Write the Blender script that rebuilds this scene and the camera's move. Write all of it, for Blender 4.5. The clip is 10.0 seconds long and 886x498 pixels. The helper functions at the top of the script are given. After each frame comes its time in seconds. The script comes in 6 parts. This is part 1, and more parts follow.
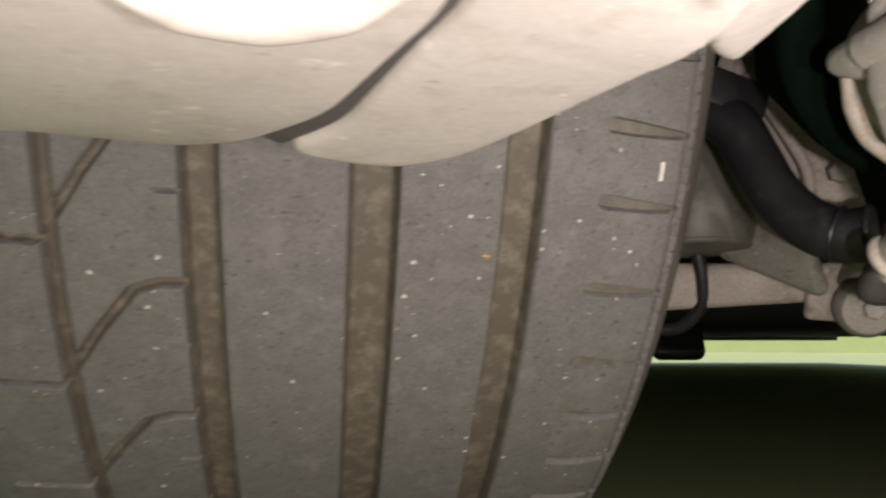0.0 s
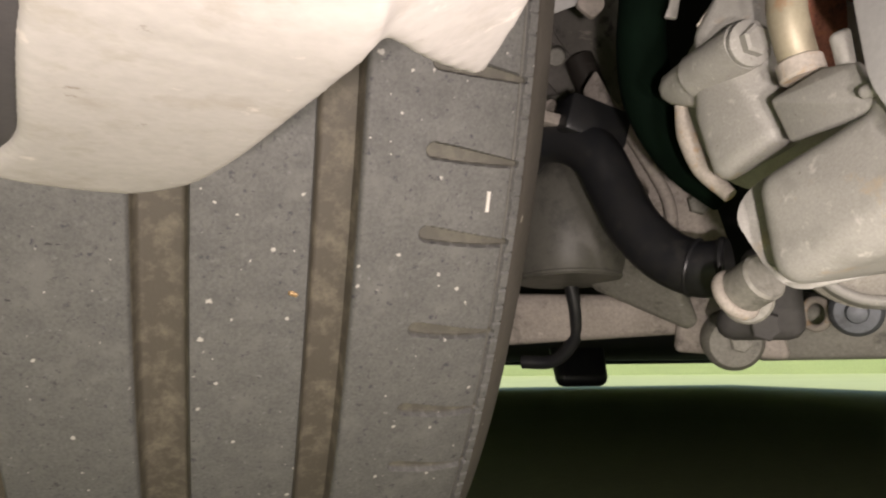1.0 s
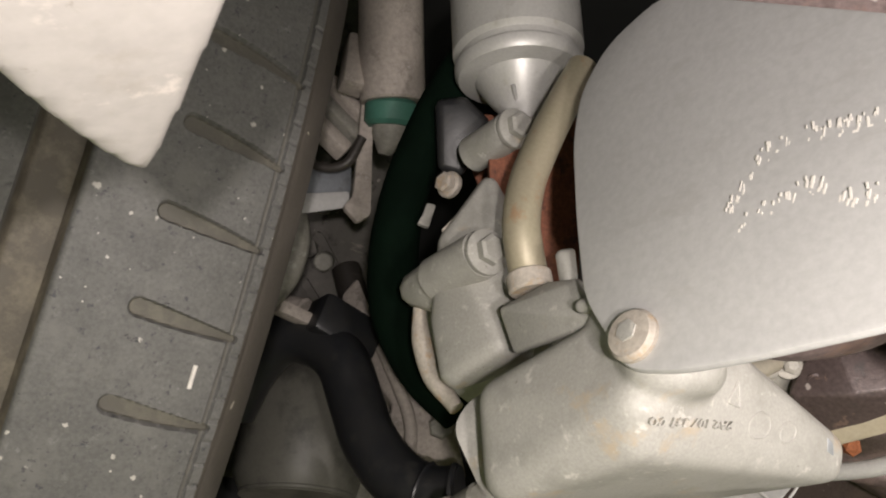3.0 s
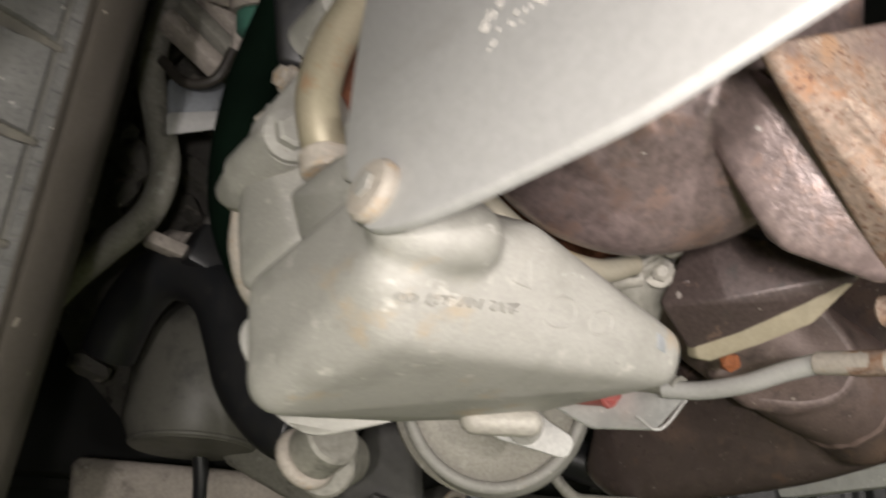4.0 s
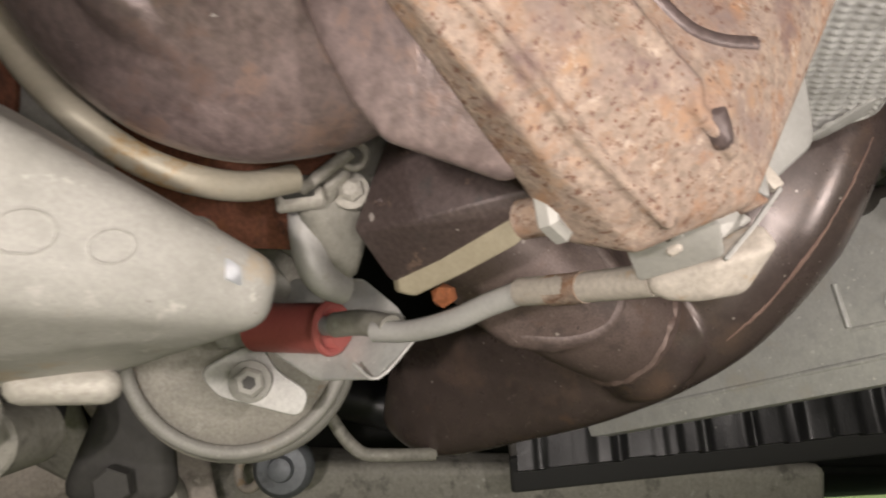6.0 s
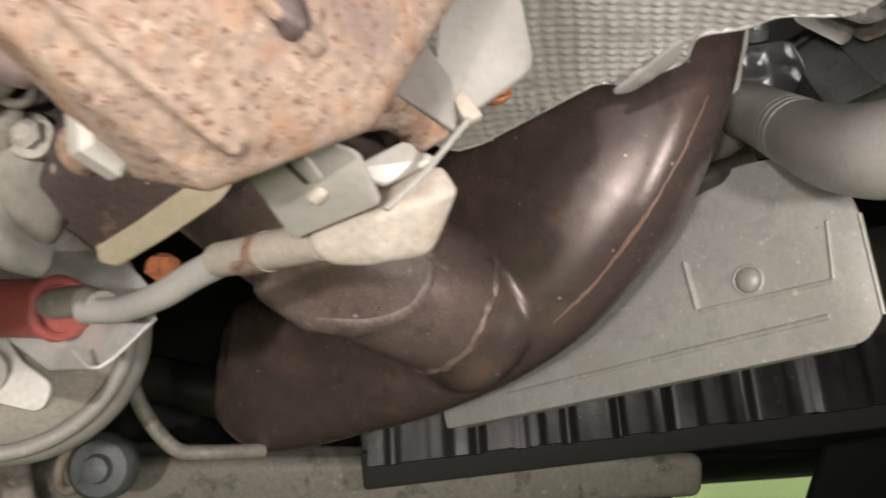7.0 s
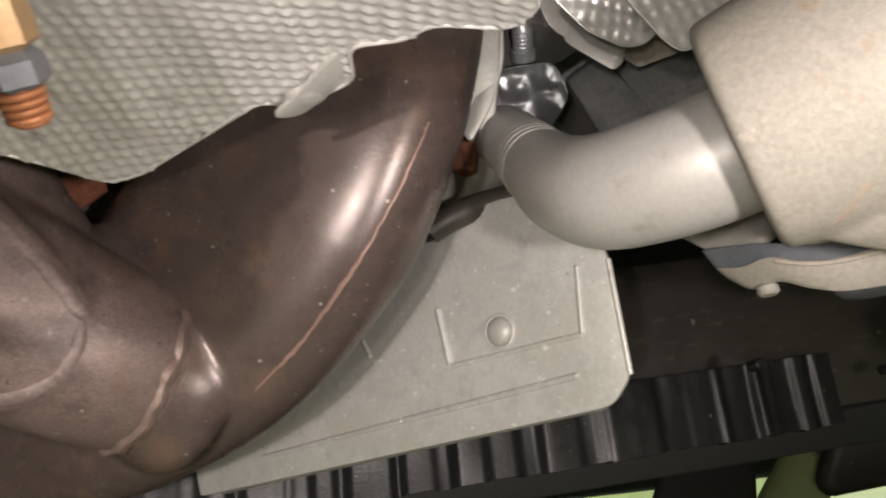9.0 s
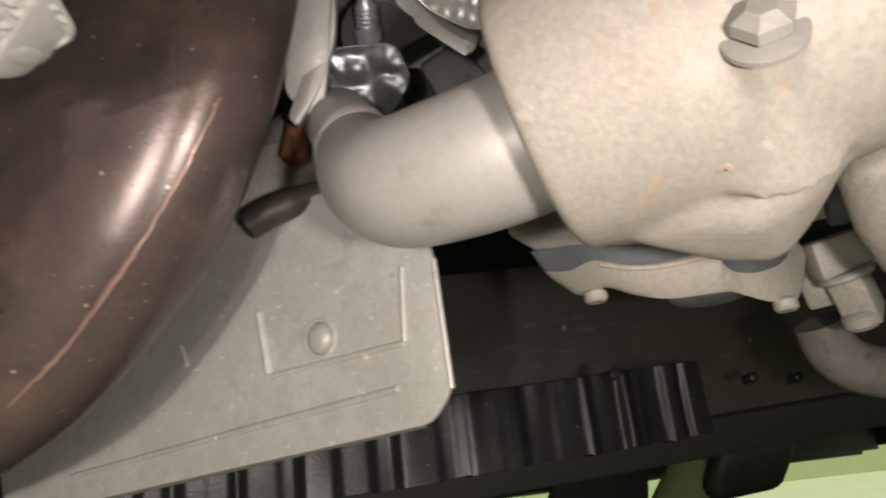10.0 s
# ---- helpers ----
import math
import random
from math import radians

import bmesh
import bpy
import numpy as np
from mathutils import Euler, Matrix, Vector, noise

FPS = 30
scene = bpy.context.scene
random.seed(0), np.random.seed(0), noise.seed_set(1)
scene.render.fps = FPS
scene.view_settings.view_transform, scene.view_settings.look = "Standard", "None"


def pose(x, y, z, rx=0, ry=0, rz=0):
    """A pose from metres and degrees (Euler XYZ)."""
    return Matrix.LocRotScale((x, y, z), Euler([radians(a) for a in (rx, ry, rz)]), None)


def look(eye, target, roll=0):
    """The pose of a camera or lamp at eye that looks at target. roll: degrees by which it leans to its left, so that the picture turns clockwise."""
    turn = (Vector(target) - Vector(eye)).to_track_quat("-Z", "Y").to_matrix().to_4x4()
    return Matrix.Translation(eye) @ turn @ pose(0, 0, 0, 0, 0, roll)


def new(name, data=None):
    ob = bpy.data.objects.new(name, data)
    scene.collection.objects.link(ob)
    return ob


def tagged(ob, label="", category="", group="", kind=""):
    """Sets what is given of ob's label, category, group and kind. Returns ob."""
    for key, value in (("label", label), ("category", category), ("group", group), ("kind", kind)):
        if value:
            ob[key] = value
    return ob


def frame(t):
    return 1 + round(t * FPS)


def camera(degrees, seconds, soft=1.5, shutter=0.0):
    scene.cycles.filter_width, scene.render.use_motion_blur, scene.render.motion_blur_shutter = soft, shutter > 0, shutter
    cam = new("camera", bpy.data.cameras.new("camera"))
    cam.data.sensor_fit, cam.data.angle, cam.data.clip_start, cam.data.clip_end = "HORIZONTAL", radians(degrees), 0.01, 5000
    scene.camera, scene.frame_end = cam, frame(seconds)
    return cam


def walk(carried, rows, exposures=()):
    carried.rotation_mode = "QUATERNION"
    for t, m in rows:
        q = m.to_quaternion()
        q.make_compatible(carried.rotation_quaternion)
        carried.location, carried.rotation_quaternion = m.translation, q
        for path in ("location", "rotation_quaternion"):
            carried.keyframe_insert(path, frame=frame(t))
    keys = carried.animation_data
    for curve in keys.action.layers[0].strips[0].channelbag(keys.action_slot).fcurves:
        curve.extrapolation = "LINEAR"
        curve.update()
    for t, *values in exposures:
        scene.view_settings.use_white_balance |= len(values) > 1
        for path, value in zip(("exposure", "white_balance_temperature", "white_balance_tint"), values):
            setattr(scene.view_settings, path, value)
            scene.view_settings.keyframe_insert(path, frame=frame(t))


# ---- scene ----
from mathutils import bvhtree
cam = camera(59.5, 10.0, 2.0, 0.4)
PATH = [
    (0, (0.0000, 0.0000, 0.1350), (0.0000, 0.9925, 0.2569), -0.00),
    (0.5, (0.0277, 0.0194, 0.1403), (0.0949, 1.0072, 0.2810), -0.26),
    (1, (0.0343, 0.0231, 0.1416), (0.1368, 1.0060, 0.2942), -0.59),
    (1.5, (0.0435, 0.0263, 0.1363), (0.2224, 0.9933, 0.3177), 0.37),
    (2, (0.0594, 0.0323, 0.1436), (0.3847, 0.9312, 0.4370), 1.24),
    (2.2, (0.0502, 0.0356, 0.1411), (0.4034, 0.9020, 0.4943), 2.20),
    (3.3, (0.0612, 0.0434, 0.1354), (0.4005, 0.8773, 0.5708), 3.84),
    (3.5, (0.0714, 0.0456, 0.1335), (0.4117, 0.8851, 0.5572), 3.48),
    (4, (0.1062, 0.0537, 0.1332), (0.4760, 0.8931, 0.5314), 2.20),
    (4.5, (0.1359, 0.0591, 0.1374), (0.5545, 0.8888, 0.5066), -0.23),
    (5, (0.1467, 0.0600, 0.1386), (0.5953, 0.8801, 0.4938), -1.30),
    (5.2, (0.1508, 0.0604, 0.1386), (0.6116, 0.8741, 0.4931), -1.65),
    (6.3, (0.1913, 0.0631, 0.1435), (0.6858, 0.8674, 0.4728), -2.41),
    (6.5, (0.2043, 0.0635, 0.1436), (0.7115, 0.8611, 0.4700), -2.60),
    (7, (0.2279, 0.0647, 0.1457), (0.7684, 0.8434, 0.4643), -3.26),
    (7.5, (0.2526, 0.0683, 0.1511), (0.8383, 0.8168, 0.4620), -4.43),
    (8, (0.2614, 0.0646, 0.1578), (0.8799, 0.7848, 0.4720), -5.85),
    (8.5, (0.2660, 0.0624, 0.1607), (0.8949, 0.7673, 0.4887), -6.26),
    (9, (0.2856, 0.0608, 0.1617), (0.9367, 0.7457, 0.4889), -5.99),
    (9.5, (0.2991, 0.0591, 0.1640), (0.9791, 0.7167, 0.4885), -6.26),
    (10, (0.3186, 0.0571, 0.1652), (1.0381, 0.6745, 0.4833), -6.75),
]
walk(cam, [(t, look(eye, target, roll)) for t, eye, target, roll in PATH],
     [(0, 0.15, 6650, 18), (0.5, 0.22, 6650, 16), (1.5, 0.2, 6650, 16), (2.2, -0.08, 6700, 17), (3.4, -0.1, 6300, 9), (4.5, -0.35, 6350, 10), (5.2, -0.4, 6450, 11), (7.0, -0.12, 6500, 11), (8.5, 0.2, 6550, 13), (10, 0.15, 6700, 15)])

# ---------------------------------------------------------------- light
world = bpy.data.worlds.new("daylight")
scene.world = world
world.use_nodes = True
wn = world.node_tree.nodes
sky = wn.new("ShaderNodeTexSky")
sky.sky_type, sky.sun_disc = "NISHITA", False
sky.sun_elevation, sky.sun_rotation = radians(52), radians(200)
wn["Background"].inputs["Strength"].default_value = 0.15
world.node_tree.links.new(sky.outputs[0], wn["Background"].inputs["Color"])
sun = new("sun", bpy.data.lights.new("sun", "SUN"))
sun.data.energy, sun.data.angle, sun.data.color = 4.6, radians(0.53), (1.0, 0.96, 0.88)
sun.matrix_world = look((0, 0, 5), (1.33, 3.67, 0))


def torch(eye, target, watts):
    """The hand torch that lights the work, at one of the places where it is held."""
    lamp = new("work_torch", bpy.data.lights.new("work_torch", "SPOT"))
    lamp.data.shadow_soft_size, lamp.data.spot_size, lamp.data.spot_blend = 0.006, radians(150), 0.6
    lamp.data.energy, lamp.data.color = watts, (1.0, 0.905, 0.85)
    lamp.matrix_world = look(eye, target)
    return lamp


for at, aim, watts in (((0.023, -0.080, 0.094), (0.01, 0.25, 0.17), 3.3), ((0.088, 0.004, 0.118), (0.07, 0.20, 0.25), 0.95), ((0.170, 0.042, 0.134), (0.18, 0.16, 0.28), 0.36),
                       ((0.222, 0.034, 0.146), (0.28, 0.20, 0.20), 0.42), ((0.322, 0.016, 0.150), (0.41, 0.19, 0.180), 0.95)):
    torch(at, aim, watts)


# ---------------------------------------------------------------- materials
def material(name, colour, second=None, rough=0.6, metal=0.0, scale=120.0, mix=0.5, bump=0.15, fine=900.0,
             speck=None, speck_amount=0.0, speck_scale=500.0, stain=None, stain_amount=0.0, stain_scale=35.0, coat=0.0, grain_amount=0.07, layers=()):
    """Base colour varied by a broad and a fine noise, with specks and stains of their own colour and a fine relief."""
    m = bpy.data.materials.new(name)
    m.use_nodes = True
    nt = m.node_tree
    nd, ln = nt.nodes, nt.links
    b = nd["Principled BSDF"]
    tc = nd.new("ShaderNodeTexCoord")

    def noise_at(s, detail=5.0, roughness=0.6):
        n = nd.new("ShaderNodeTexNoise")
        n.inputs["Scale"].default_value, n.inputs["Detail"].default_value, n.inputs["Roughness"].default_value = s, detail, roughness
        ln.new(tc.outputs["Object"], n.inputs["Vector"])
        return n

    def ramp(src, lo, hi):
        r = nd.new("ShaderNodeMapRange")
        r.inputs["From Min"].default_value, r.inputs["From Max"].default_value = lo, hi
        ln.new(src, r.inputs["Value"])
        return r.outputs["Result"]

    def blend(fac, a, c):
        x = nd.new("ShaderNodeMix")
        x.data_type = "RGBA"
        ln.new(fac, x.inputs["Factor"])
        for sock, v in ((x.inputs["A"], a), (x.inputs["B"], c)):
            if isinstance(v, tuple):
                sock.default_value = (*v, 1)
            else:
                ln.new(v, sock)
        return x.outputs["Result"]

    second = second or tuple(c * 0.7 for c in colour)
    broad, grain = noise_at(scale), noise_at(fine, 3.0)
    col = blend(ramp(broad.outputs["Fac"], 0.5 - 0.5 * mix, 0.5 + 0.5 * mix), colour, second)
    darker = nd.new("ShaderNodeMix")
    darker.data_type, darker.blend_type = "RGBA", "MULTIPLY"
    darker.inputs["Factor"].default_value = 1.0
    ln.new(col, darker.inputs["A"])
    shade = nd.new("ShaderNodeMapRange")
    shade.inputs["From Min"].default_value, shade.inputs["From Max"].default_value = 0.3, 0.7
    shade.inputs["To Min"].default_value, shade.inputs["To Max"].default_value = 1 - grain_amount, 1 + 0.9 * grain_amount
    ln.new(grain.outputs["Fac"], shade.inputs["Value"])
    ln.new(shade.outputs["Result"], darker.inputs["B"])
    col = darker.outputs["Result"]
    if stain:
        col = blend(ramp(noise_at(stain_scale, 6.0, 0.7).outputs["Fac"], 0.66 - stain_amount, 0.72 - 0.6 * stain_amount), col, stain)
    for layer_colour, low, high, stretch, *more in layers:
        grown_at = nd.new("ShaderNodeVectorMath")
        grown_at.operation = "MULTIPLY"
        ln.new(tc.outputs["Object"], grown_at.inputs[0])
        grown_at.inputs[1].default_value = stretch
        n = noise_at(1.0, 6.0, 0.65)
        ln.new(grown_at.outputs[0], n.inputs["Vector"])
        col = blend(ramp(n.outputs["Fac"], low, high), col, layer_colour)
    if speck:
        v = nd.new("ShaderNodeTexVoronoi")
        v.inputs["Scale"].default_value = speck_scale
        wobble = nd.new("ShaderNodeVectorMath")
        wobble.operation = "MULTIPLY_ADD"
        ln.new(noise_at(speck_scale * 2.2, 2.0).outputs["Color"], wobble.inputs[0])
        wobble.inputs[1].default_value = (0.55 / speck_scale,) * 3
        ln.new(tc.outputs["Object"], wobble.inputs[2])
        ln.new(wobble.outputs[0], v.inputs["Vector"])
        size = nd.new("ShaderNodeSeparateColor")
        ln.new(v.outputs["Color"], size.inputs["Color"])
        reach = nd.new("ShaderNodeMapRange")
        reach.inputs["To Min"].default_value, reach.inputs["To Max"].default_value = 0.5, 3.0
        ln.new(size.outputs["Green"], reach.inputs["Value"])
        grown = nd.new("ShaderNodeMath")
        grown.operation = "MULTIPLY"
        ln.new(v.outputs["Distance"], grown.inputs[0])
        ln.new(reach.outputs["Result"], grown.inputs[1])
        dot = ramp(grown.outputs[0], 0.20, 0.13)
        pick = nd.new("ShaderNodeMath")
        pick.operation = "LESS_THAN"
        sep = nd.new("ShaderNodeSeparateColor")
        ln.new(v.outputs["Color"], sep.inputs["Color"])
        ln.new(sep.outputs["Red"], pick.inputs[0])
        pick.inputs[1].default_value = speck_amount
        both = nd.new("ShaderNodeMath")
        both.operation = "MULTIPLY"
        ln.new(dot, both.inputs[0])
        ln.new(pick.outputs[0], both.inputs[1])
        col = blend(both.outputs[0], col, speck)
    ln.new(col, b.inputs["Base Color"])
    rr = nd.new("ShaderNodeMapRange")
    rr.inputs["To Min"].default_value, rr.inputs["To Max"].default_value = max(0.05, rough - 0.12), min(1.0, rough + 0.12)
    ln.new(broad.outputs["Fac"], rr.inputs["Value"])
    ln.new(rr.outputs["Result"], b.inputs["Roughness"])
    b.inputs["Metallic"].default_value = metal
    b.inputs["Coat Weight"].default_value = coat
    if bump:
        bp = nd.new("ShaderNodeBump")
        bp.inputs["Strength"].default_value, bp.inputs["Distance"].default_value = bump, 0.0003
        add = nd.new("ShaderNodeMath")
        ln.new(grain.outputs["Fac"], add.inputs[0])
        ln.new(broad.outputs["Fac"], add.inputs[1])
        ln.new(add.outputs[0], bp.inputs["Height"])
        ln.new(bp.outputs["Normal"], b.inputs["Normal"])
    return m


RUBBER = material("worn_rubber", (0.132, 0.130, 0.122), (0.100, 0.099, 0.094), 0.70, 0, 130, 0.5, 0.40, 900,
                  (0.46, 0.44, 0.40), 0.20, 330, (0.142, 0.139, 0.130), 0.12, 60, grain_amount=0.18,
                  layers=[((0.055, 0.056, 0.060), 0.60, 0.68, (430, 430, 430)), ((0.18, 0.177, 0.17), 0.62, 0.72, (310, 310, 310)), ((0.035, 0.035, 0.036), 0.67, 0.70, (160, 160, 420)), ((0.06, 0.06, 0.058), 0.66, 0.70, (210, 210, 210))])
GROOVE = ((0.085, 0.074, 0.056), (0.165, 0.145, 0.108))  # dust lying in the grooves
DUSTY = material("dusty_plastic", (0.475, 0.445, 0.425), (0.41, 0.385, 0.365), 0.85, 0, 38, 0.6, 0.14, 420, (0.66, 0.62, 0.58), 0.07, 110, (0.38, 0.35, 0.315), 0.09, 34, grain_amount=0.06,
                 layers=[((0.36, 0.325, 0.29), 0.54, 0.70, (75, 75, 75)), ((0.27, 0.235, 0.205), 0.66, 0.72, (190, 190, 190)), ((0.60, 0.55, 0.51), 0.62, 0.70, (110, 110, 110))])
SIDEWALL = material("dusty_sidewall", (0.115, 0.10, 0.082), (0.085, 0.075, 0.063), 0.85, 0, 50, 0.7, 0.4, 600, (0.4, 0.36, 0.3), 0.15, 200)
SLOT = ((0.090, 0.084, 0.068), (0.135, 0.126, 0.098))  # dust lying in the shoulder slots
# dark grey for the shade in the recess between the underbody panels
STRIP = material("joint_shade_grey", (0.075, 0.068, 0.07), None, 0.7, 0, 80)
CAST = material("cast_aluminium", (0.41, 0.40, 0.37), (0.33, 0.32, 0.29), 0.62, 0.15, 45, 0.7, 0.22, 1500, stain=(0.40, 0.34, 0.26), stain_amount=0.07, stain_scale=60, grain_amount=0.10,
                layers=[((0.27, 0.265, 0.235), 0.52, 0.72, (55, 55, 55)), ((0.52, 0.50, 0.46), 0.60, 0.70, (260, 260, 260)), ((0.20, 0.19, 0.165), 0.68, 0.73, (420, 420, 420))])
CASTDIRTY = material("dirty_cast_aluminium", (0.40, 0.38, 0.335), (0.33, 0.31, 0.27), 0.6, 0.15, 60, 0.7, 0.6, 800, stain=(0.40, 0.30, 0.20), stain_amount=0.05, stain_scale=70, grain_amount=0.16,
                     layers=[((0.48, 0.46, 0.42), 0.60, 0.70, (240, 240, 240)), ((0.30, 0.275, 0.24), 0.62, 0.70, (330, 330, 330))])
DRUM = material("cream_cast_alloy", (0.425, 0.402, 0.352), (0.365, 0.343, 0.298), 0.62, 0.10, 45, 0.7, 0.45, 900, (0.50, 0.46, 0.40), 0.12, 420, (0.40, 0.31, 0.22), 0.045, 110, grain_amount=0.12,
                layers=[((0.47, 0.435, 0.38), 0.58, 0.70, (200, 200, 200)), ((0.33, 0.30, 0.255), 0.62, 0.72, (300, 300, 300))])
GASKET = material("dark_gasket_rubber", (0.125, 0.138, 0.155), (0.095, 0.105, 0.12), 0.7, 0, 150, 0.7, 0.8, 700, (0.22, 0.23, 0.24), 0.2, 500)
SHEET = material("grey_painted_sheet", (0.47, 0.465, 0.455), (0.43, 0.425, 0.415), 0.5, 0.05, 20, 0.6, 0.03, 600, layers=[((0.40, 0.39, 0.375), 0.58, 0.75, (60, 60, 160))])
ALU = material("brushed_aluminium", (0.52, 0.515, 0.49), (0.45, 0.44, 0.42), 0.45, 0.25, 40, 0.6, 0.12, 900, layers=[((0.40, 0.38, 0.34), 0.60, 0.72, (140, 140, 140))])
DULLALU = material("dull_aluminium_sheet", (0.62, 0.62, 0.585), (0.46, 0.465, 0.445), 0.44, 0.25, 45, 0.6, 0.3, 700, (0.74, 0.73, 0.68), 0.16, 330,
                   layers=[((0.45, 0.455, 0.44), 0.50, 0.72, (170, 170, 170)), ((0.54, 0.51, 0.44), 0.54, 0.74, (45, 45, 45)), ((0.36, 0.365, 0.355), 0.64, 0.72, (420, 420, 420)), ((0.72, 0.72, 0.68), 0.62, 0.68, (330, 330, 500))])
BROWN = material("heat_browned_steel", (0.120, 0.090, 0.081), (0.088, 0.067, 0.061), 0.29, 0.25, 70, 0.8, 0.10, 1200, (0.36, 0.31, 0.28), 0.10, 700, (0.15, 0.098, 0.075), 0.06, 60, grain_amount=0.16,
                 layers=[((0.080, 0.060, 0.055), 0.50, 0.70, (150, 150, 150)), ((0.165, 0.112, 0.088), 0.54, 0.74, (48, 48, 48)), ((0.20, 0.15, 0.13), 0.64, 0.76, (300, 110, 110)), ((0.05, 0.04, 0.04), 0.66, 0.70, (420, 420, 420))])
INLET = material("scuffed_browned_steel", (0.190, 0.140, 0.126), (0.138, 0.102, 0.092), 0.46, 0.25, 55, 0.9, 0.3, 1500, (0.36, 0.31, 0.28), 0.08, 520, (0.14, 0.09, 0.07), 0.09, 50, grain_amount=0.25,
                 layers=[((0.075, 0.058, 0.053), 0.52, 0.70, (75, 75, 75)), ((0.205, 0.155, 0.14), 0.54, 0.74, (50, 70, 50)), ((0.27, 0.21, 0.19), 0.62, 0.76, (130, 130, 40)), ((0.36, 0.29, 0.265), 0.66, 0.74, (330, 330, 110)), ((0.05, 0.04, 0.038), 0.66, 0.70, (420, 420, 420))])
DOMEBROWN = material("oxidised_cast_iron", (0.255, 0.197, 0.186), (0.182, 0.139, 0.132), 0.34, 0.25, 60, 0.8, 0.55, 480, (0.5, 0.46, 0.43), 0.08, 300, (0.25, 0.17, 0.14), 0.08, 60, grain_amount=0.28,
                     layers=[((0.14, 0.105, 0.10), 0.55, 0.72, (150, 150, 150)), ((0.24, 0.155, 0.125), 0.58, 0.72, (70, 70, 70)), ((0.52, 0.45, 0.43), 0.67, 0.74, (230, 230, 230))])
DARKBROWN = material("dark_cast_iron", (0.118, 0.087, 0.081), (0.086, 0.064, 0.060), 0.46, 0.25, 60, 0.8, 0.35, 800, (0.45, 0.40, 0.37), 0.10, 300, (0.22, 0.15, 0.12), 0.06, 120, grain_amount=0.25,
                     layers=[((0.26, 0.215, 0.20), 0.70, 0.78, (160, 160, 160)), ((0.07, 0.066, 0.062), 0.60, 0.72, (110, 110, 110))])
RUST = material("pale_rust", (0.315, 0.243, 0.193), (0.235, 0.174, 0.135), 0.8, 0.05, 70, 0.7, 0.55, 700, (0.15, 0.075, 0.05), 0.42, 1300, (0.30, 0.165, 0.095), 0.09, 75, grain_amount=0.30,
                layers=[((0.25, 0.145, 0.09), 0.52, 0.68, (240, 90, 240)), ((0.33, 0.205, 0.125), 0.58, 0.70, (95, 95, 70)), ((0.20, 0.12, 0.075), 0.60, 0.66, (420, 130, 420)), ((0.14, 0.076, 0.052), 0.58, 0.64, (700, 300, 700)), ((0.42, 0.34, 0.275), 0.60, 0.70, (420, 150, 420)), ((0.32, 0.195, 0.12), 0.56, 0.69, (130, 130, 100)), ((0.185, 0.135, 0.12), 0.53, 0.64, (30, 30, 30)), ((0.13, 0.07, 0.05), 0.60, 0.65, (900, 500, 900)), ((0.15, 0.10, 0.092), 0.60, 0.70, (55, 55, 55))])
LIGHTRUST = material("lighter_rust", (0.46, 0.36, 0.27), (0.34, 0.235, 0.16), 0.75, 0.1, 200, 0.7, 0.5, 900, grain_amount=0.25)
REDRUST = material("red_brown_rust", (0.27, 0.10, 0.055), (0.18, 0.07, 0.043), 0.8, 0.05, 90, 0.8, 0.5, 900, grain_amount=0.3, layers=[((0.30, 0.12, 0.055), 0.56, 0.68, (160, 160, 160)), ((0.07, 0.035, 0.028), 0.56, 0.68, (240, 240, 90))])
ORANGE = material("orange_rust", (0.36, 0.12, 0.04), (0.20, 0.07, 0.03), 0.8, 0, 200, 0.8, 0.4, 900, grain_amount=0.3)
FOIL = material("quilted_foil", (0.84, 0.835, 0.815), (0.70, 0.695, 0.68), 0.32, 0.45, 60, 0.7, 0.12, 900, (0.8, 0.8, 0.78), 0.06, 300, layers=[((0.42, 0.41, 0.385), 0.58, 0.72, (80, 80, 80))])
ZINC = material("zinc_plated_steel", (0.52, 0.54, 0.56), (0.42, 0.44, 0.47), 0.4, 0.6, 200, 0.7, 0.15, 900)
BLUEGREY = material("blue_grey_metal", (0.19, 0.205, 0.22), (0.135, 0.145, 0.16), 0.5, 0.3, 150, layers=[((0.10, 0.105, 0.11), 0.55, 0.70, (120, 120, 120))])
WHITEMETAL = material("chalky_alloy", (0.47, 0.425, 0.37), (0.39, 0.35, 0.30), 0.7, 0.1, 130, 0.7, 0.35, 900, stain=(0.42, 0.31, 0.20), stain_amount=0.12, stain_scale=120, grain_amount=0.15)
BLACK = material("black_plastic", (0.032, 0.028, 0.024), (0.055, 0.048, 0.041), 0.5, 0, 45, 0.7, 0.15, 700, (0.15, 0.14, 0.12), 0.05, 160, layers=[((0.085, 0.078, 0.068), 0.58, 0.72, (60, 60, 240))])
RIB = material("scuffed_black_plastic", (0.012, 0.012, 0.013), (0.020, 0.020, 0.021), 0.38, 0, 120, 0.8, 0.3, 900, (0.14, 0.135, 0.12), 0.08, 260, layers=[((0.045, 0.045, 0.047), 0.60, 0.74, (400, 400, 60))])
HOSE = material("black_rubber_hose", (0.013, 0.0145, 0.018), (0.026, 0.025, 0.024), 0.40, 0, 80, 0.6, 0.12, layers=[((0.042, 0.040, 0.037), 0.58, 0.74, (60, 60, 60))])
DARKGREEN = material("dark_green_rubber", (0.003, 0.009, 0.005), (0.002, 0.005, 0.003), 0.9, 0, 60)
BEIGE = material("dusty_beige_alloy", (0.46, 0.41, 0.365), (0.37, 0.33, 0.29), 0.7, 0.05, 40, 0.7, 0.35, 500, grain_amount=0.15, layers=[((0.20, 0.18, 0.155), 0.56, 0.68, (80, 80, 80)), ((0.55, 0.50, 0.45), 0.62, 0.70, (160, 160, 160))])
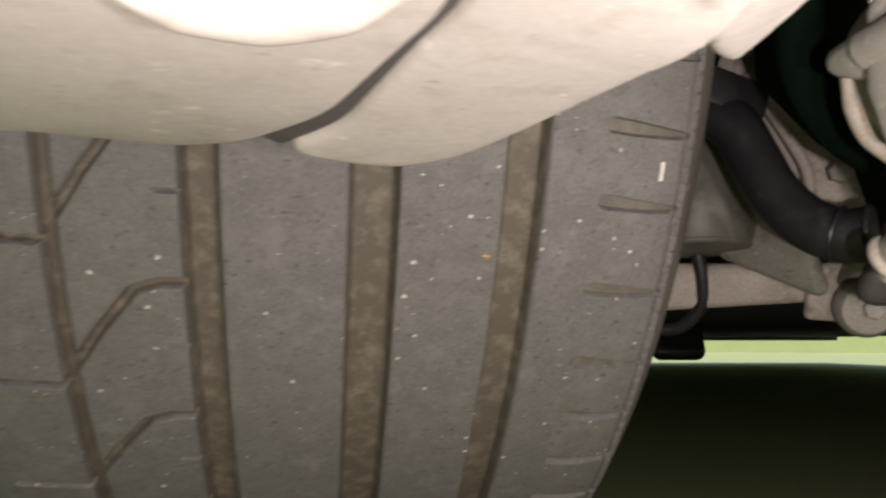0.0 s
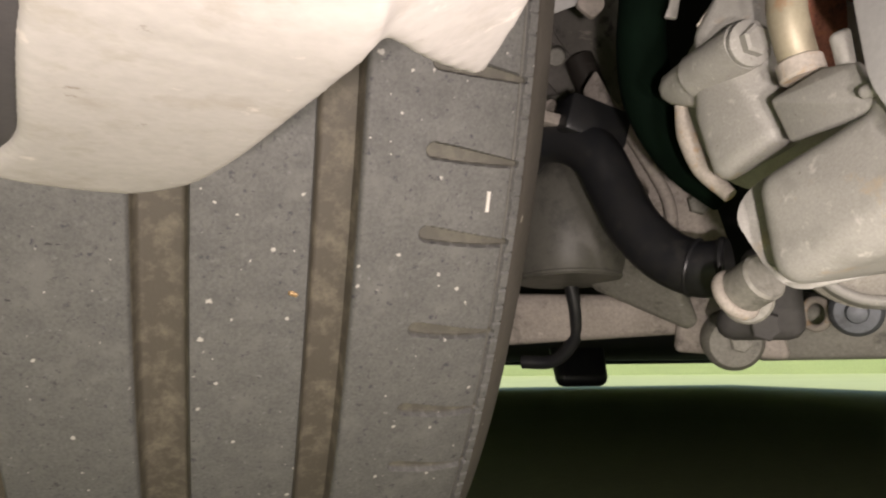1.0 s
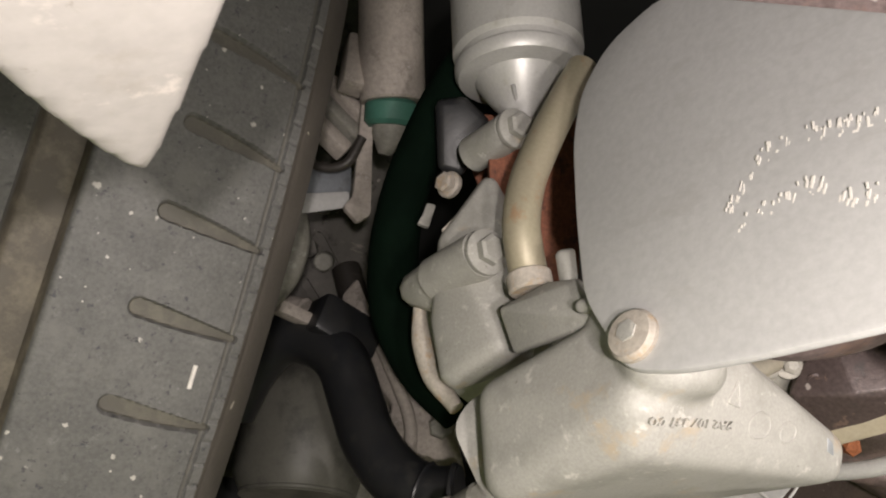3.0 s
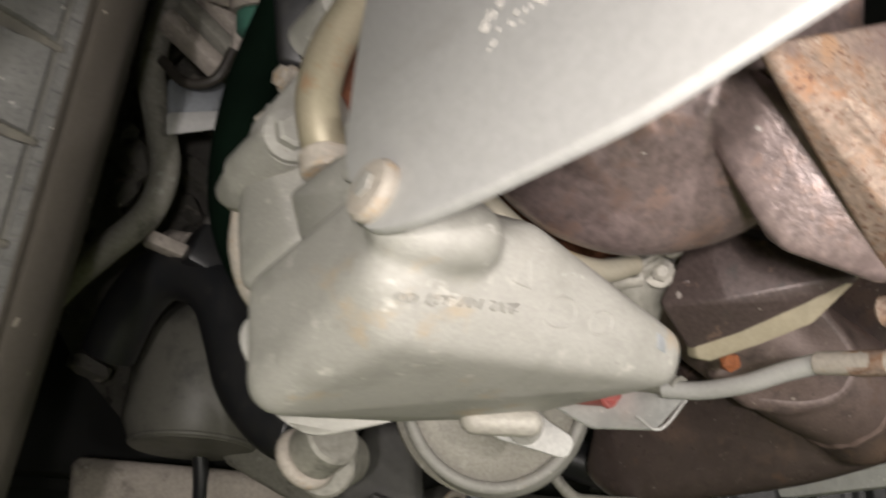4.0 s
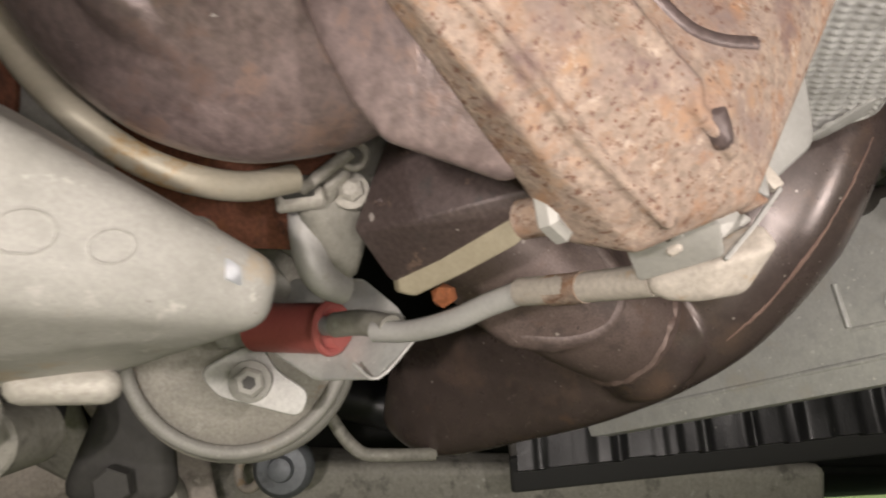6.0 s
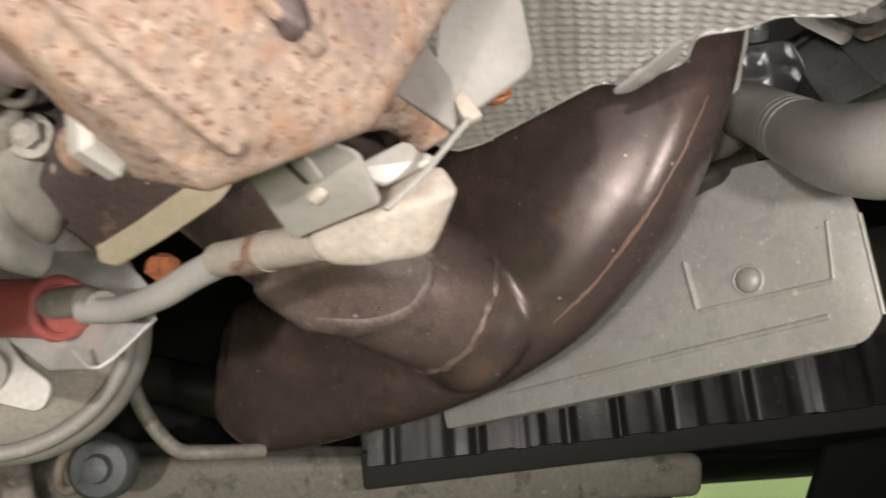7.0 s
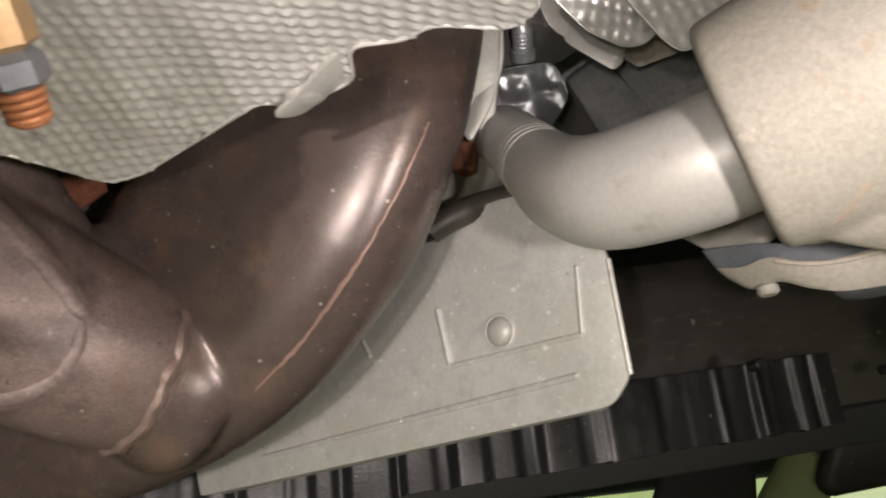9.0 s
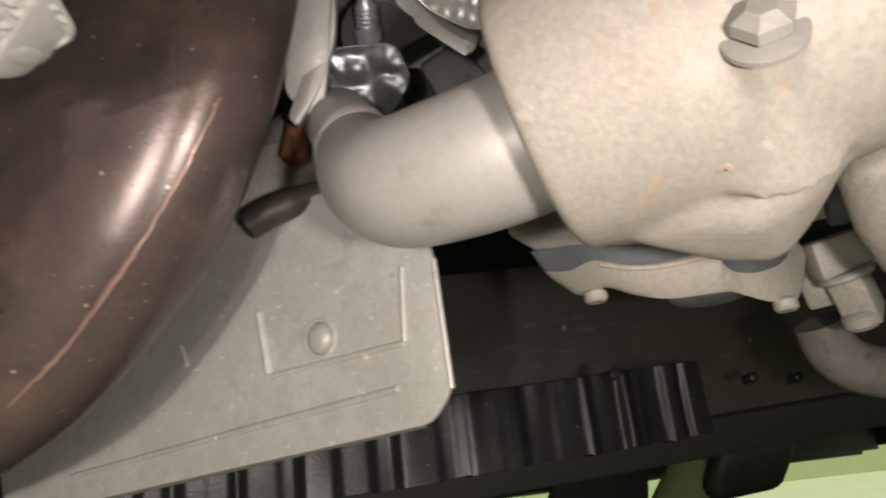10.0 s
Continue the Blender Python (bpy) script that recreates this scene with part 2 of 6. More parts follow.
GREYGREEN = material("grey_green_alloy", (0.32, 0.31, 0.27), (0.24, 0.23, 0.20), 0.6, 0.1, 40, 0.7, 0.35, 500, grain_amount=0.15, layers=[((0.13, 0.125, 0.11), 0.56, 0.68, (70, 70, 70)), ((0.40, 0.39, 0.35), 0.62, 0.70, (150, 150, 150))])
DARKMETAL = material("grimy_dark_metal", (0.11, 0.105, 0.10), (0.06, 0.058, 0.055), 0.7, 0.2, 40, 0.8, 0.4, 400)
# the clip's steel darkened for pieces that the near torch overlights
CLIPDIM = material("dimmed_spring_steel", (0.29, 0.285, 0.265), (0.24, 0.235, 0.22), 0.55, 0.2, 60, 0.7, 0.15, 900, layers=[((0.22, 0.21, 0.195), 0.58, 0.72, (140, 140, 140))])
# the same steel kept lighter for the leaf turned away from the torch
CLIPSTEEL = material("dull_spring_steel", (0.40, 0.39, 0.36), (0.34, 0.33, 0.305), 0.5, 0.2, 60, 0.7, 0.15, 900, layers=[((0.25, 0.24, 0.22), 0.60, 0.72, (140, 140, 140))])
# cast alloy lightened to make up for torchlight that the housing blocks
LIFTEDCAST = material("lightened_cast_alloy", (0.74, 0.73, 0.70), (0.62, 0.61, 0.58), 0.65, 0.05, 120, 0.7, 0.5, 700, grain_amount=0.12)
GRIME = material("grey_grime", (0.23, 0.215, 0.195), (0.12, 0.112, 0.10), 0.8, 0.05, 40, 0.6, 0.6, 300, (0.4, 0.37, 0.33), 0.1, 120, layers=[((0.06, 0.056, 0.05), 0.55, 0.66, (90, 90, 90)), ((0.34, 0.31, 0.27), 0.62, 0.70, (60, 60, 140))])
ZINCDARK = material("tarnished_foil", (0.25, 0.26, 0.27), (0.16, 0.17, 0.18), 0.3, 0.6, 150, 0.8, 0.2, 700)
BOOT = material("dark_grey_rubber", (0.155, 0.15, 0.128), (0.11, 0.107, 0.092), 0.5, 0, 40, 0.7, 0.15, 500, layers=[((0.07, 0.068, 0.06), 0.55, 0.70, (40, 40, 40))])
BRIGHTALU = material("bright_aluminium", (0.72, 0.71, 0.67), (0.62, 0.61, 0.57), 0.38, 0.3, 90, 0.7, 0.15, 900, layers=[((0.48, 0.45, 0.40), 0.60, 0.72, (160, 160, 160))])
RED = material("red_plastic", (0.40, 0.11, 0.095), (0.33, 0.085, 0.075), 0.5, 0, 150, 0.6, 0.1)
GREENCAP = material("green_plastic", (0.07, 0.20, 0.15), (0.05, 0.15, 0.11), 0.6, 0, 100)
BRASS = material("yellow_passivated_brass", (0.50, 0.33, 0.16), (0.36, 0.24, 0.13), 0.42, 0.5, 150)
COPPER = material("copper_grease", (0.58, 0.25, 0.11), (0.42, 0.17, 0.08), 0.5, 0.4, 250, 0.8, 0.4)
OLIVE = material("olive_passivated_tube", (0.30, 0.28, 0.19), (0.36, 0.31, 0.23), 0.5, 0.3, 60, 0.8, 0.1, stain=(0.34, 0.22, 0.13), stain_amount=0.10, stain_scale=80)
BAND = material("khaki_band", (0.42, 0.37, 0.27), (0.33, 0.29, 0.20), 0.7, 0.1, 120, 0.7, 0.2)
CREAM = material("cream_oxidised_tube", (0.50, 0.47, 0.39), (0.40, 0.35, 0.26), 0.5, 0.25, 90, 0.8, 0.12, stain=(0.42, 0.28, 0.13), stain_amount=0.10, stain_scale=70)
TAN = material("tan_stain", (0.42, 0.34, 0.265), (0.40, 0.345, 0.285), 0.7, 0.05, 300, 0.8, 0.2)
PALE = material("pale_paint_marks", (0.82, 0.78, 0.72), None, 0.6, 0, 200)
WELDBROWN = material("brown_weld", (0.26, 0.185, 0.162), (0.13, 0.095, 0.082), 0.5, 0.3, 300, 0.8, 0.5, 900)
SCUFF = material("hazy_scuffed_steel", (0.235, 0.182, 0.168), (0.125, 0.092, 0.083), 0.55, 0.2, 180, 0.7, 0.5, 900, grain_amount=0.25)
WELD = material("bright_weld_seam", (0.40, 0.27, 0.22), (0.24, 0.155, 0.13), 0.4, 0.4, 300, 0.8, 0.3)
GROUND = material("green_painted_ground", (0.36, 0.41, 0.20), (0.30, 0.355, 0.165), 0.75, 0, 1.5, 0.7, 0.2, 60)
# ground green lightened, so the less sunlit wall looks as bright as the ground
FARWALL = material("lightened_green_wall", (0.52, 0.60, 0.29), (0.46, 0.54, 0.25), 0.8, 0, 1.5, 0.7, 0.2, 60)
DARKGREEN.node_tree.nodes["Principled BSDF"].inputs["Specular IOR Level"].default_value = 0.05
CARBODY = material("black_underbody", (0.02, 0.02, 0.02), (0.03, 0.03, 0.03), 0.8, 0, 10)
ENGINE = material("grey_engine_alloy", (0.25, 0.255, 0.25), (0.17, 0.175, 0.175), 0.5, 0.2, 70, 0.7, 0.4, 600, (0.5, 0.5, 0.48), 0.10, 240, grain_amount=0.15, layers=[((0.10, 0.105, 0.108), 0.54, 0.68, (90, 90, 90))])


# ---------------------------------------------------------------- shape tools
def finish(bm, name, mat, parent=None, smooth=40.0, label=""):
    bmesh.ops.recalc_face_normals(bm, faces=bm.faces)
    me = bpy.data.meshes.new(name)
    bm.to_mesh(me)
    bm.free()
    me.materials.append(mat)
    if smooth:
        me.shade_smooth()
        me.set_sharp_from_angle(angle=radians(smooth))
    ob = new(name, me)
    if parent:
        ob.parent = parent
    if label:
        ob["label"] = label
    return ob


def part(name, bm, mat, parent, label="", smooth=40.0):
    return finish(bm, name, mat, parent, smooth, label)


def thing(name, label, category, group="", kind=""):
    return tagged(new(name), label, category, group, kind)


def spline(pts, n=8):
    """A smooth curve through the points."""
    p = [Vector(q) for q in pts]
    p = [2 * p[0] - p[1], *p, 2 * p[-1] - p[-2]]
    out = []
    for i in range(1, len(p) - 2):
        a, b, c, d = p[i - 1:i + 3]
        for k in range(n):
            t = k / n
            out.append(0.5 * (2 * b + (c - a) * t + (2 * a - 5 * b + 4 * c - d) * t * t + (3 * b - a - 3 * c + d) * t ** 3))
    return out + [p[-2]]


def sweep(path, radii, seg=24, flat=1.0, caps=True, side=None, shape=None):
    """A round (or, with flat below 1, oval) section drawn along a path."""
    bm = bmesh.new()
    n = len(path)
    radii = [radii] * n if isinstance(radii, float) else [radii[min(int(i / (n - 1) * (len(radii) - 1)), len(radii) - 2)] * (1 - (f := i / (n - 1) * (len(radii) - 1) - min(int(i / (n - 1) * (len(radii) - 1)), len(radii) - 2))) + radii[min(int(i / (n - 1) * (len(radii) - 1)), len(radii) - 2) + 1] * f for i in range(n)]
    rings = []
    for i, p in enumerate(path):
        way = (path[min(i + 1, n - 1)] - path[max(i - 1, 0)]).normalized()
        if side is None:
            side = way.orthogonal().normalized()
        side = (side - way * side.dot(way)).normalized()
        up = way.cross(side)
        turns = [(math.cos(2 * math.pi * k / seg), math.sin(2 * math.pi * k / seg)) for k in range(seg)]
        if shape:
            turns = [shape(c, d) for c, d in turns]
        rings.append([bm.verts.new(p + (side * c + up * d * flat) * radii[i]) for c, d in turns])
    for r, s in zip(rings, rings[1:]):
        for k in range(seg):
            bm.faces.new((r[k], r[(k + 1) % seg], s[(k + 1) % seg], s[k]))
    if caps:
        bm.faces.new(rings[0][::-1])
        bm.faces.new(rings[-1])
    return bm


def tube(pts, r, seg=24, n=8, flat=1.0):
    return sweep(spline(pts, n), r, seg, flat)


def rod(a, b, r, seg=24, bevel=0.0):
    """A straight bar from a to b with a small chamfer at both ends."""
    a, b = Vector(a), Vector(b)
    d = (b - a).normalized()
    if not bevel:
        return sweep([a, b], r, seg)
    return sweep_profile(a, d, [(r - bevel, 0), (r, bevel), (r, (b - a).length - bevel), (r - bevel, (b - a).length)], seg)


def sweep_profile(origin, axis, profile, seg=40):
    """A turned shape: (radius, height) pairs about an axis."""
    bm = bmesh.new()
    origin, w = Vector(origin), Vector(axis).normalized()
    u = w.orthogonal().normalized()
    v = w.cross(u)
    rings = [[bm.verts.new(origin + w * h + (u * math.cos(a) + v * math.sin(a)) * max(r, 1e-5)) for a in (2 * math.pi * k / seg for k in range(seg))] for r, h in profile]
    for r, s in zip(rings, rings[1:]):
        for k in range(seg):
            bm.faces.new((r[k], r[(k + 1) % seg], s[(k + 1) % seg], s[k]))
    bm.faces.new(rings[0][::-1])
    bm.faces.new(rings[-1])
    return bm


def hull(balls, level=2):
    """The skin drawn tight over balls (x, y, z), radius: a rounded casting."""
    bm = bmesh.new()
    for p, r in balls:
        bmesh.ops.create_icosphere(bm, subdivisions=level, radius=r, matrix=Matrix.Translation(p))
    res = bmesh.ops.convex_hull(bm, input=bm.verts)
    junk = [g for g in res["geom_interior"] if isinstance(g, bmesh.types.BMVert)]
    bmesh.ops.delete(bm, geom=junk, context="VERTS")
    loose = [v for v in bm.verts if not v.link_faces]
    bmesh.ops.delete(bm, geom=loose, context="VERTS")
    return bm


def rounded(corners, radius, steps=4):
    """The outline with each corner rounded."""
    out, n = [], len(corners)
    for i, c in enumerate(corners):
        a, b = Vector(corners[i - 1]) - Vector(c), Vector(corners[(i + 1) % n]) - Vector(c)
        r = min(radius, a.length * 0.45, b.length * 0.45)
        p, q, c = Vector(c) + a.normalized() * r, Vector(c) + b.normalized() * r, Vector(c)
        for k in range(steps + 1):
            t = k / steps
            out.append((1 - t) ** 2 * p + 2 * t * (1 - t) * c + t * t * q)
    return out


def slab(corners, thick, normal, radius=0.002, edge=0.0004, flat=True):
    """A plate with rounded corners and softened edges; normal points to the side away from which it thickens."""
    w = Vector(normal).normalized()
    pts = [Vector(c) for c in corners]
    if flat:
        mid = sum(pts, Vector()) / len(pts)
        pts = [p - w * (p - mid).dot(w) for p in pts]
    pts = rounded(pts, radius) if radius else pts
    bm = bmesh.new()
    top = [bm.verts.new(p) for p in pts]
    face = bm.faces.new(top)
    res = bmesh.ops.extrude_face_region(bm, geom=[face])
    moved = [g for g in res["geom"] if isinstance(g, bmesh.types.BMVert)]
    bmesh.ops.translate(bm, verts=moved, vec=-w * thick)
    if edge:
        rim = [e for e in bm.edges if any(len(f.verts) > 4 for f in e.link_faces) and len(e.link_faces) == 2]
        bmesh.ops.bevel(bm, geom=rim, offset=min(edge, thick * 0.45), segments=2, affect="EDGES", profile=0.5)
    big = [f for f in bm.faces if len(f.verts) > 4]
    bmesh.ops.triangulate(bm, faces=big)
    return bm


def plane_normal(a, b, c):
    return (Vector(b) - Vector(a)).cross(Vector(c) - Vector(a)).normalized()


def block(matrix, size, bevel=0.001, seg=2):
    """A box with bevelled edges."""
    bm = bmesh.new()
    bmesh.ops.create_cube(bm, size=1.0, matrix=matrix @ Matrix.Diagonal((*size, 1)))
    bmesh.ops.bevel(bm, geom=list(bm.edges), offset=bevel, segments=seg, affect="EDGES", profile=0.5)
    return bm


def frame_at(origin, x, z):
    """A pose with its x axis along x and its z axis near z."""
    x = Vector(x).normalized()
    y = Vector(z).cross(x).normalized()
    return Matrix.Translation(origin) @ Matrix((x, y, x.cross(y))).transposed().to_4x4()


def ring(origin, axis, big, small, seg=40, sub=12):
    bm = bmesh.new()
    w = Vector(axis).normalized()
    u = w.orthogonal().normalized()
    v = w.cross(u)
    loops = []
    for i in range(seg):
        a = 2 * math.pi * i / seg
        out = u * math.cos(a) + v * math.sin(a)
        loops.append([bm.verts.new(Vector(origin) + out * (big + small * math.cos(b)) + w * small * math.sin(b)) for b in (2 * math.pi * k / sub for k in range(sub))])
    for i in range(seg):
        r, s = loops[i], loops[(i + 1) % seg]
        for k in range(sub):
            bm.faces.new((r[k], r[(k + 1) % sub], s[(k + 1) % sub], s[k]))
    return bm


def hex_bm(origin, axis, flats, height, crown=0.0006):
    return chamfered(origin, axis, [(flats * 0.577 - crown, 0), (flats * 0.577, crown), (flats * 0.577, height - crown), (flats * 0.577 - crown * 1.6, height)], 6)


def chamfered(origin, axis, profile, seg):
    return sweep_profile(origin, axis, profile, seg)


def fuse(pieces, voxel, rounds=4):
    """Runs several closed shapes together into one casting with soft fillets."""
    both = bmesh.new()
    for bm in pieces:
        bmesh.ops.recalc_face_normals(bm, faces=bm.faces)
        me = bpy.data.meshes.new("piece")
        bm.to_mesh(me)
        bm.free()
        both.from_mesh(me)
        bpy.data.meshes.remove(me)
    me = bpy.data.meshes.new("casting")
    both.to_mesh(me)
    both.free()
    ob = bpy.data.objects.new("casting", me)
    scene.collection.objects.link(ob)
    m = ob.modifiers.new("remesh", "REMESH")
    m.mode, m.voxel_size = "VOXEL", voxel
    m = ob.modifiers.new("smooth", "SMOOTH")
    m.factor, m.iterations = 0.5, rounds
    bpy.context.view_layer.update()
    done = bpy.data.meshes.new_from_object(ob.evaluated_get(bpy.context.evaluated_depsgraph_get()))
    bpy.data.objects.remove(ob)
    out = bmesh.new()
    out.from_mesh(done)
    bpy.data.meshes.remove(done)
    return out


def skin(ob):
    """A search tree over the faces of a mesh, to lay marks and beads on it."""
    return bvhtree.BVHTree.FromPolygons([v.co for v in ob.data.vertices], [tuple(p.vertices) for p in ob.data.polygons])


def loft(lines, n=6):
    """A closed body drawn through lines that run side by side."""
    bm = bmesh.new()
    rows = [[bm.verts.new(p) for p in spline(line, n)] for line in lines]
    for r, q in zip(rows, rows[1:] + rows[:1]):
        for k in range(len(r) - 1):
            bm.faces.new((r[k], r[k + 1], q[k + 1], q[k]))
    bm.faces.new([r[0] for r in rows])
    bm.faces.new([r[-1] for r in rows][::-1])
    return bm


def laid(tree, pts, lift=0.0):
    out = []
    for p in pts:
        at, n, _, _ = tree.find_nearest(Vector(p))
        out.append(at + n * lift)
    return out


def flange_bolt(origin, axis, flats, flange, label, mat=None, category="bolt", recess=False, parent=None):
    """A bolt head on its washer flange; top level, or a part of a thing."""
    mat = mat or CAST
    w = Vector(axis).normalized()
    body = finish(sweep_profile(origin, w, [(flange * 0.96, -0.001), (flange, 0.0002), (flange * 0.98, 0.0009), (flats * 0.6, 0.0016)], 32), "bolt", mat, parent)
    if not parent:
        tagged(body, label, category)
    head = part("bolt_head", hex_bm(Vector(origin) + w * 0.0012, w, flats, flats * 0.5), mat, body, smooth=25)
    if recess:
        part("socket", hex_bm(Vector(origin) + w * (0.0012 + flats * 0.5 - 0.0002), w, flats * 0.45, 0.0004, 0.0001), DARKMETAL, body, smooth=25)
    return body


# ---------------------------------------------------------------- setting
bm = bmesh.new()
bmesh.ops.create_grid(bm, x_segments=2, y_segments=2, size=120)
tagged(finish(bm, "ground", GROUND, smooth=0), "green painted ground running on into the daylight", "ground", kind="structure")

bm = bmesh.new()
low, high = [[bm.verts.new((14 * math.cos(a), 14 * math.sin(a), z)) for a in (2 * math.pi * k / 48 for k in range(48))] for z in (0.0, 2.6)]
for k in range(48):
    bm.faces.new((low[k], low[(k + 1) % 48], high[(k + 1) % 48], high[k]))
bmesh.ops.solidify(bm, geom=list(bm.faces), thickness=0.2)
tagged(finish(bm, "backdrop", FARWALL), "green wall far beyond the car, colour lightened to look as sunlit as the ground", "backdrop", kind="structure")

# closed box added to keep daylight out; its rear panel stands unseen behind the camera
shell = thing("car_underbody", "black car body boxed in with unseen panels that shut out the daylight", "car body", kind="structure")
for nm, (x0, x1, y0, y1, z0, z1) in {"roof_panel": (-0.32, 2.6, -0.25, 5.2, 0.62, 0.66), "side_panel": (-0.34, -0.31, -0.25, 5.2, 0.12, 0.66),
                                     "side_panel.001": (2.6, 2.63, -0.25, 5.2, 0.20, 0.66), "rear_blocker": (-0.34, 2.63, -0.29, -0.255, 0.09, 0.66),
                                     "front_panel": (-0.34, 2.63, 5.2, 5.24, 0.16, 0.66), "undertray": (-0.31, 2.59, 0.66, 5.19, 0.182, 0.20),
                                     "bulkhead": (0.06, 2.59, 0.62, 0.655, 0.19, 0.615)}.items():
    part(nm.split(".")[0], block(Matrix.Translation(((x0 + x1) / 2, (y0 + y1) / 2, (z0 + z1) / 2)), (x1 - x0, y1 - y0, z1 - z0), 0.004), CARBODY, shell)

# ---------------------------------------------------------------- wheel
PSI, AXLE, HUB_Z, R = radians(8.49), 0.5429, 0.342, 0.345
ALONG, AHEAD = Vector((math.cos(PSI), math.sin(PSI), 0)), Vector((-math.sin(PSI), math.cos(PSI), 0))
GROOVES = [(-0.0838, 0.0042, 0.006), (-0.0390, 0.0104, 0.0075), (0.0140, 0.0145, 0.0075), (0.0620, 0.0122, 0.0075)]  # middle, width, depth
INNER, OUTER = 0.1185, -0.135


def smoothstep(a, b, x):
    t = min(max((x - a) / (b - a), 0.0), 1.0)
    return t * t * (3 - 2 * t)


def capsule(u, s, u0, s0, u1, s1):
    """How far (u, s) lies from the line between two points of the tread."""
    du, ds = u1 - u0, s1 - s0
    t = min(max(((u - u0) * du + (s - s0) * ds) / (du * du + ds * ds), 0), 1)
    return math.hypot(u - u0 - du * t, s - s0 - ds * t)


def tread_drop(u, s, pitch):
    """Depth of the tread's grooves and slots at u across and s along the tread."""
    d = 0.0
    for mid, width, depth in GROOVES:
        d = max(d, depth * (1 - smoothstep(width / 2 - 0.0012, width / 2 + 0.0012, abs(u - mid))))
    for c in SLOTS:
        if abs(s - c) > 0.012:
            continue
        f = min(max((u - 0.0895) / 0.026, 0.0), 1.0)
        half = 0.0024 - 0.0014 * f ** 1.6
        d = max(d, 0.0027 * (1 - smoothstep(half - 0.0003, half + 0.0003, capsule(u, s, 0.0895, c + 0.0012, 0.1155, c - 0.0020))))
    d = max(d, 0.0020 * (1 - smoothstep(0.0005, 0.0010, abs(u - 0.1148))))
    if u > 0.1148 and abs((s / 0.0062) % 1.0 - 0.5) > 0.42:
        d = max(d, 0.0006)
    wide = pitch * 2.0
    k = round(s / wide)
    for j in (k - 1, k, k + 1):
        c = j * wide
        for (a0, b0), (a1, b1) in (((-0.0838, -0.036), (-0.0730, -0.0190)), ((-0.0730, -0.0190), (-0.0610, -0.0030)), ((-0.0610, -0.0030), (-0.0530, 0.0)), ((-0.0530, 0.0), (-0.0440, 0.0))):
            d = max(d, 0.004 * (1 - smoothstep(0.0010, 0.0021, capsule(u, s, a0, c + b0, a1, c + b1))))
        d = max(d, 0.004 * (1 - smoothstep(0.0008, 0.0018, capsule(u, s, -0.112, c - 0.040, -0.0858, c - 0.0415))))
        d = max(d, 0.0018 * (1 - smoothstep(0.0003, 0.0009, capsule(u, s, -0.052, c + 0.031, -0.044, c + 0.031))))
    return d


def shoulder(u):
    """Radius of the bare tread across its width."""
    e = 0.0
    if u > 0.098:
        e = 0.0035 * ((u - 0.098) / 0.02) ** 2
    if u < -0.108:
        e = 0.0035 * ((-0.108 - u) / 0.02) ** 2
    return R - e - 0.9 * u * u * 0.15


wheel = thing("wheel", "car wheel with a worn wide road tyre standing on the ground", "wheel")
bm = bmesh.new()
us = [OUTER + (0.085 - OUTER) * i / 270 for i in range(270)] + [0.085 + (INNER - 0.085) * i / 130 for i in range(131)]
PITCH = 0.0276
SLOTS = [(radians(a) - radians(-23.9)) * R for a in (-11.4, -15.7, -19.7, -23.9, -28.1, -33.4, -38.6, -43.0, -47.6, -52.4)]
START = radians(-23.9)
fine = [radians(-56 + 48 * i / 760) for i in range(761)]
coarse = [radians(-8 + 312 * i / 90) for i in range(1, 90)]
rows = []
for a in fine + coarse:
    dense = a <= radians(-7.9)
    row = []
    for u in us:
        r = shoulder(u) - tread_drop(u, (a - START) * R, PITCH)
        row.append(bm.verts.new(ALONG * u + AHEAD * (AXLE - r * math.cos(a)) + Vector((0, 0, HUB_Z + r * math.sin(a)))))
    rows.append(row)
for i in range(len(rows)):
    p, q = rows[i], rows[(i + 1) % len(rows)]
    for k in range(len(us) - 1):
        bm.faces.new((p[k], p[k + 1], q[k + 1], q[k]))
tread = part("tread", bm, RUBBER, wheel, "grey worn tread with four grooves", smooth=60)


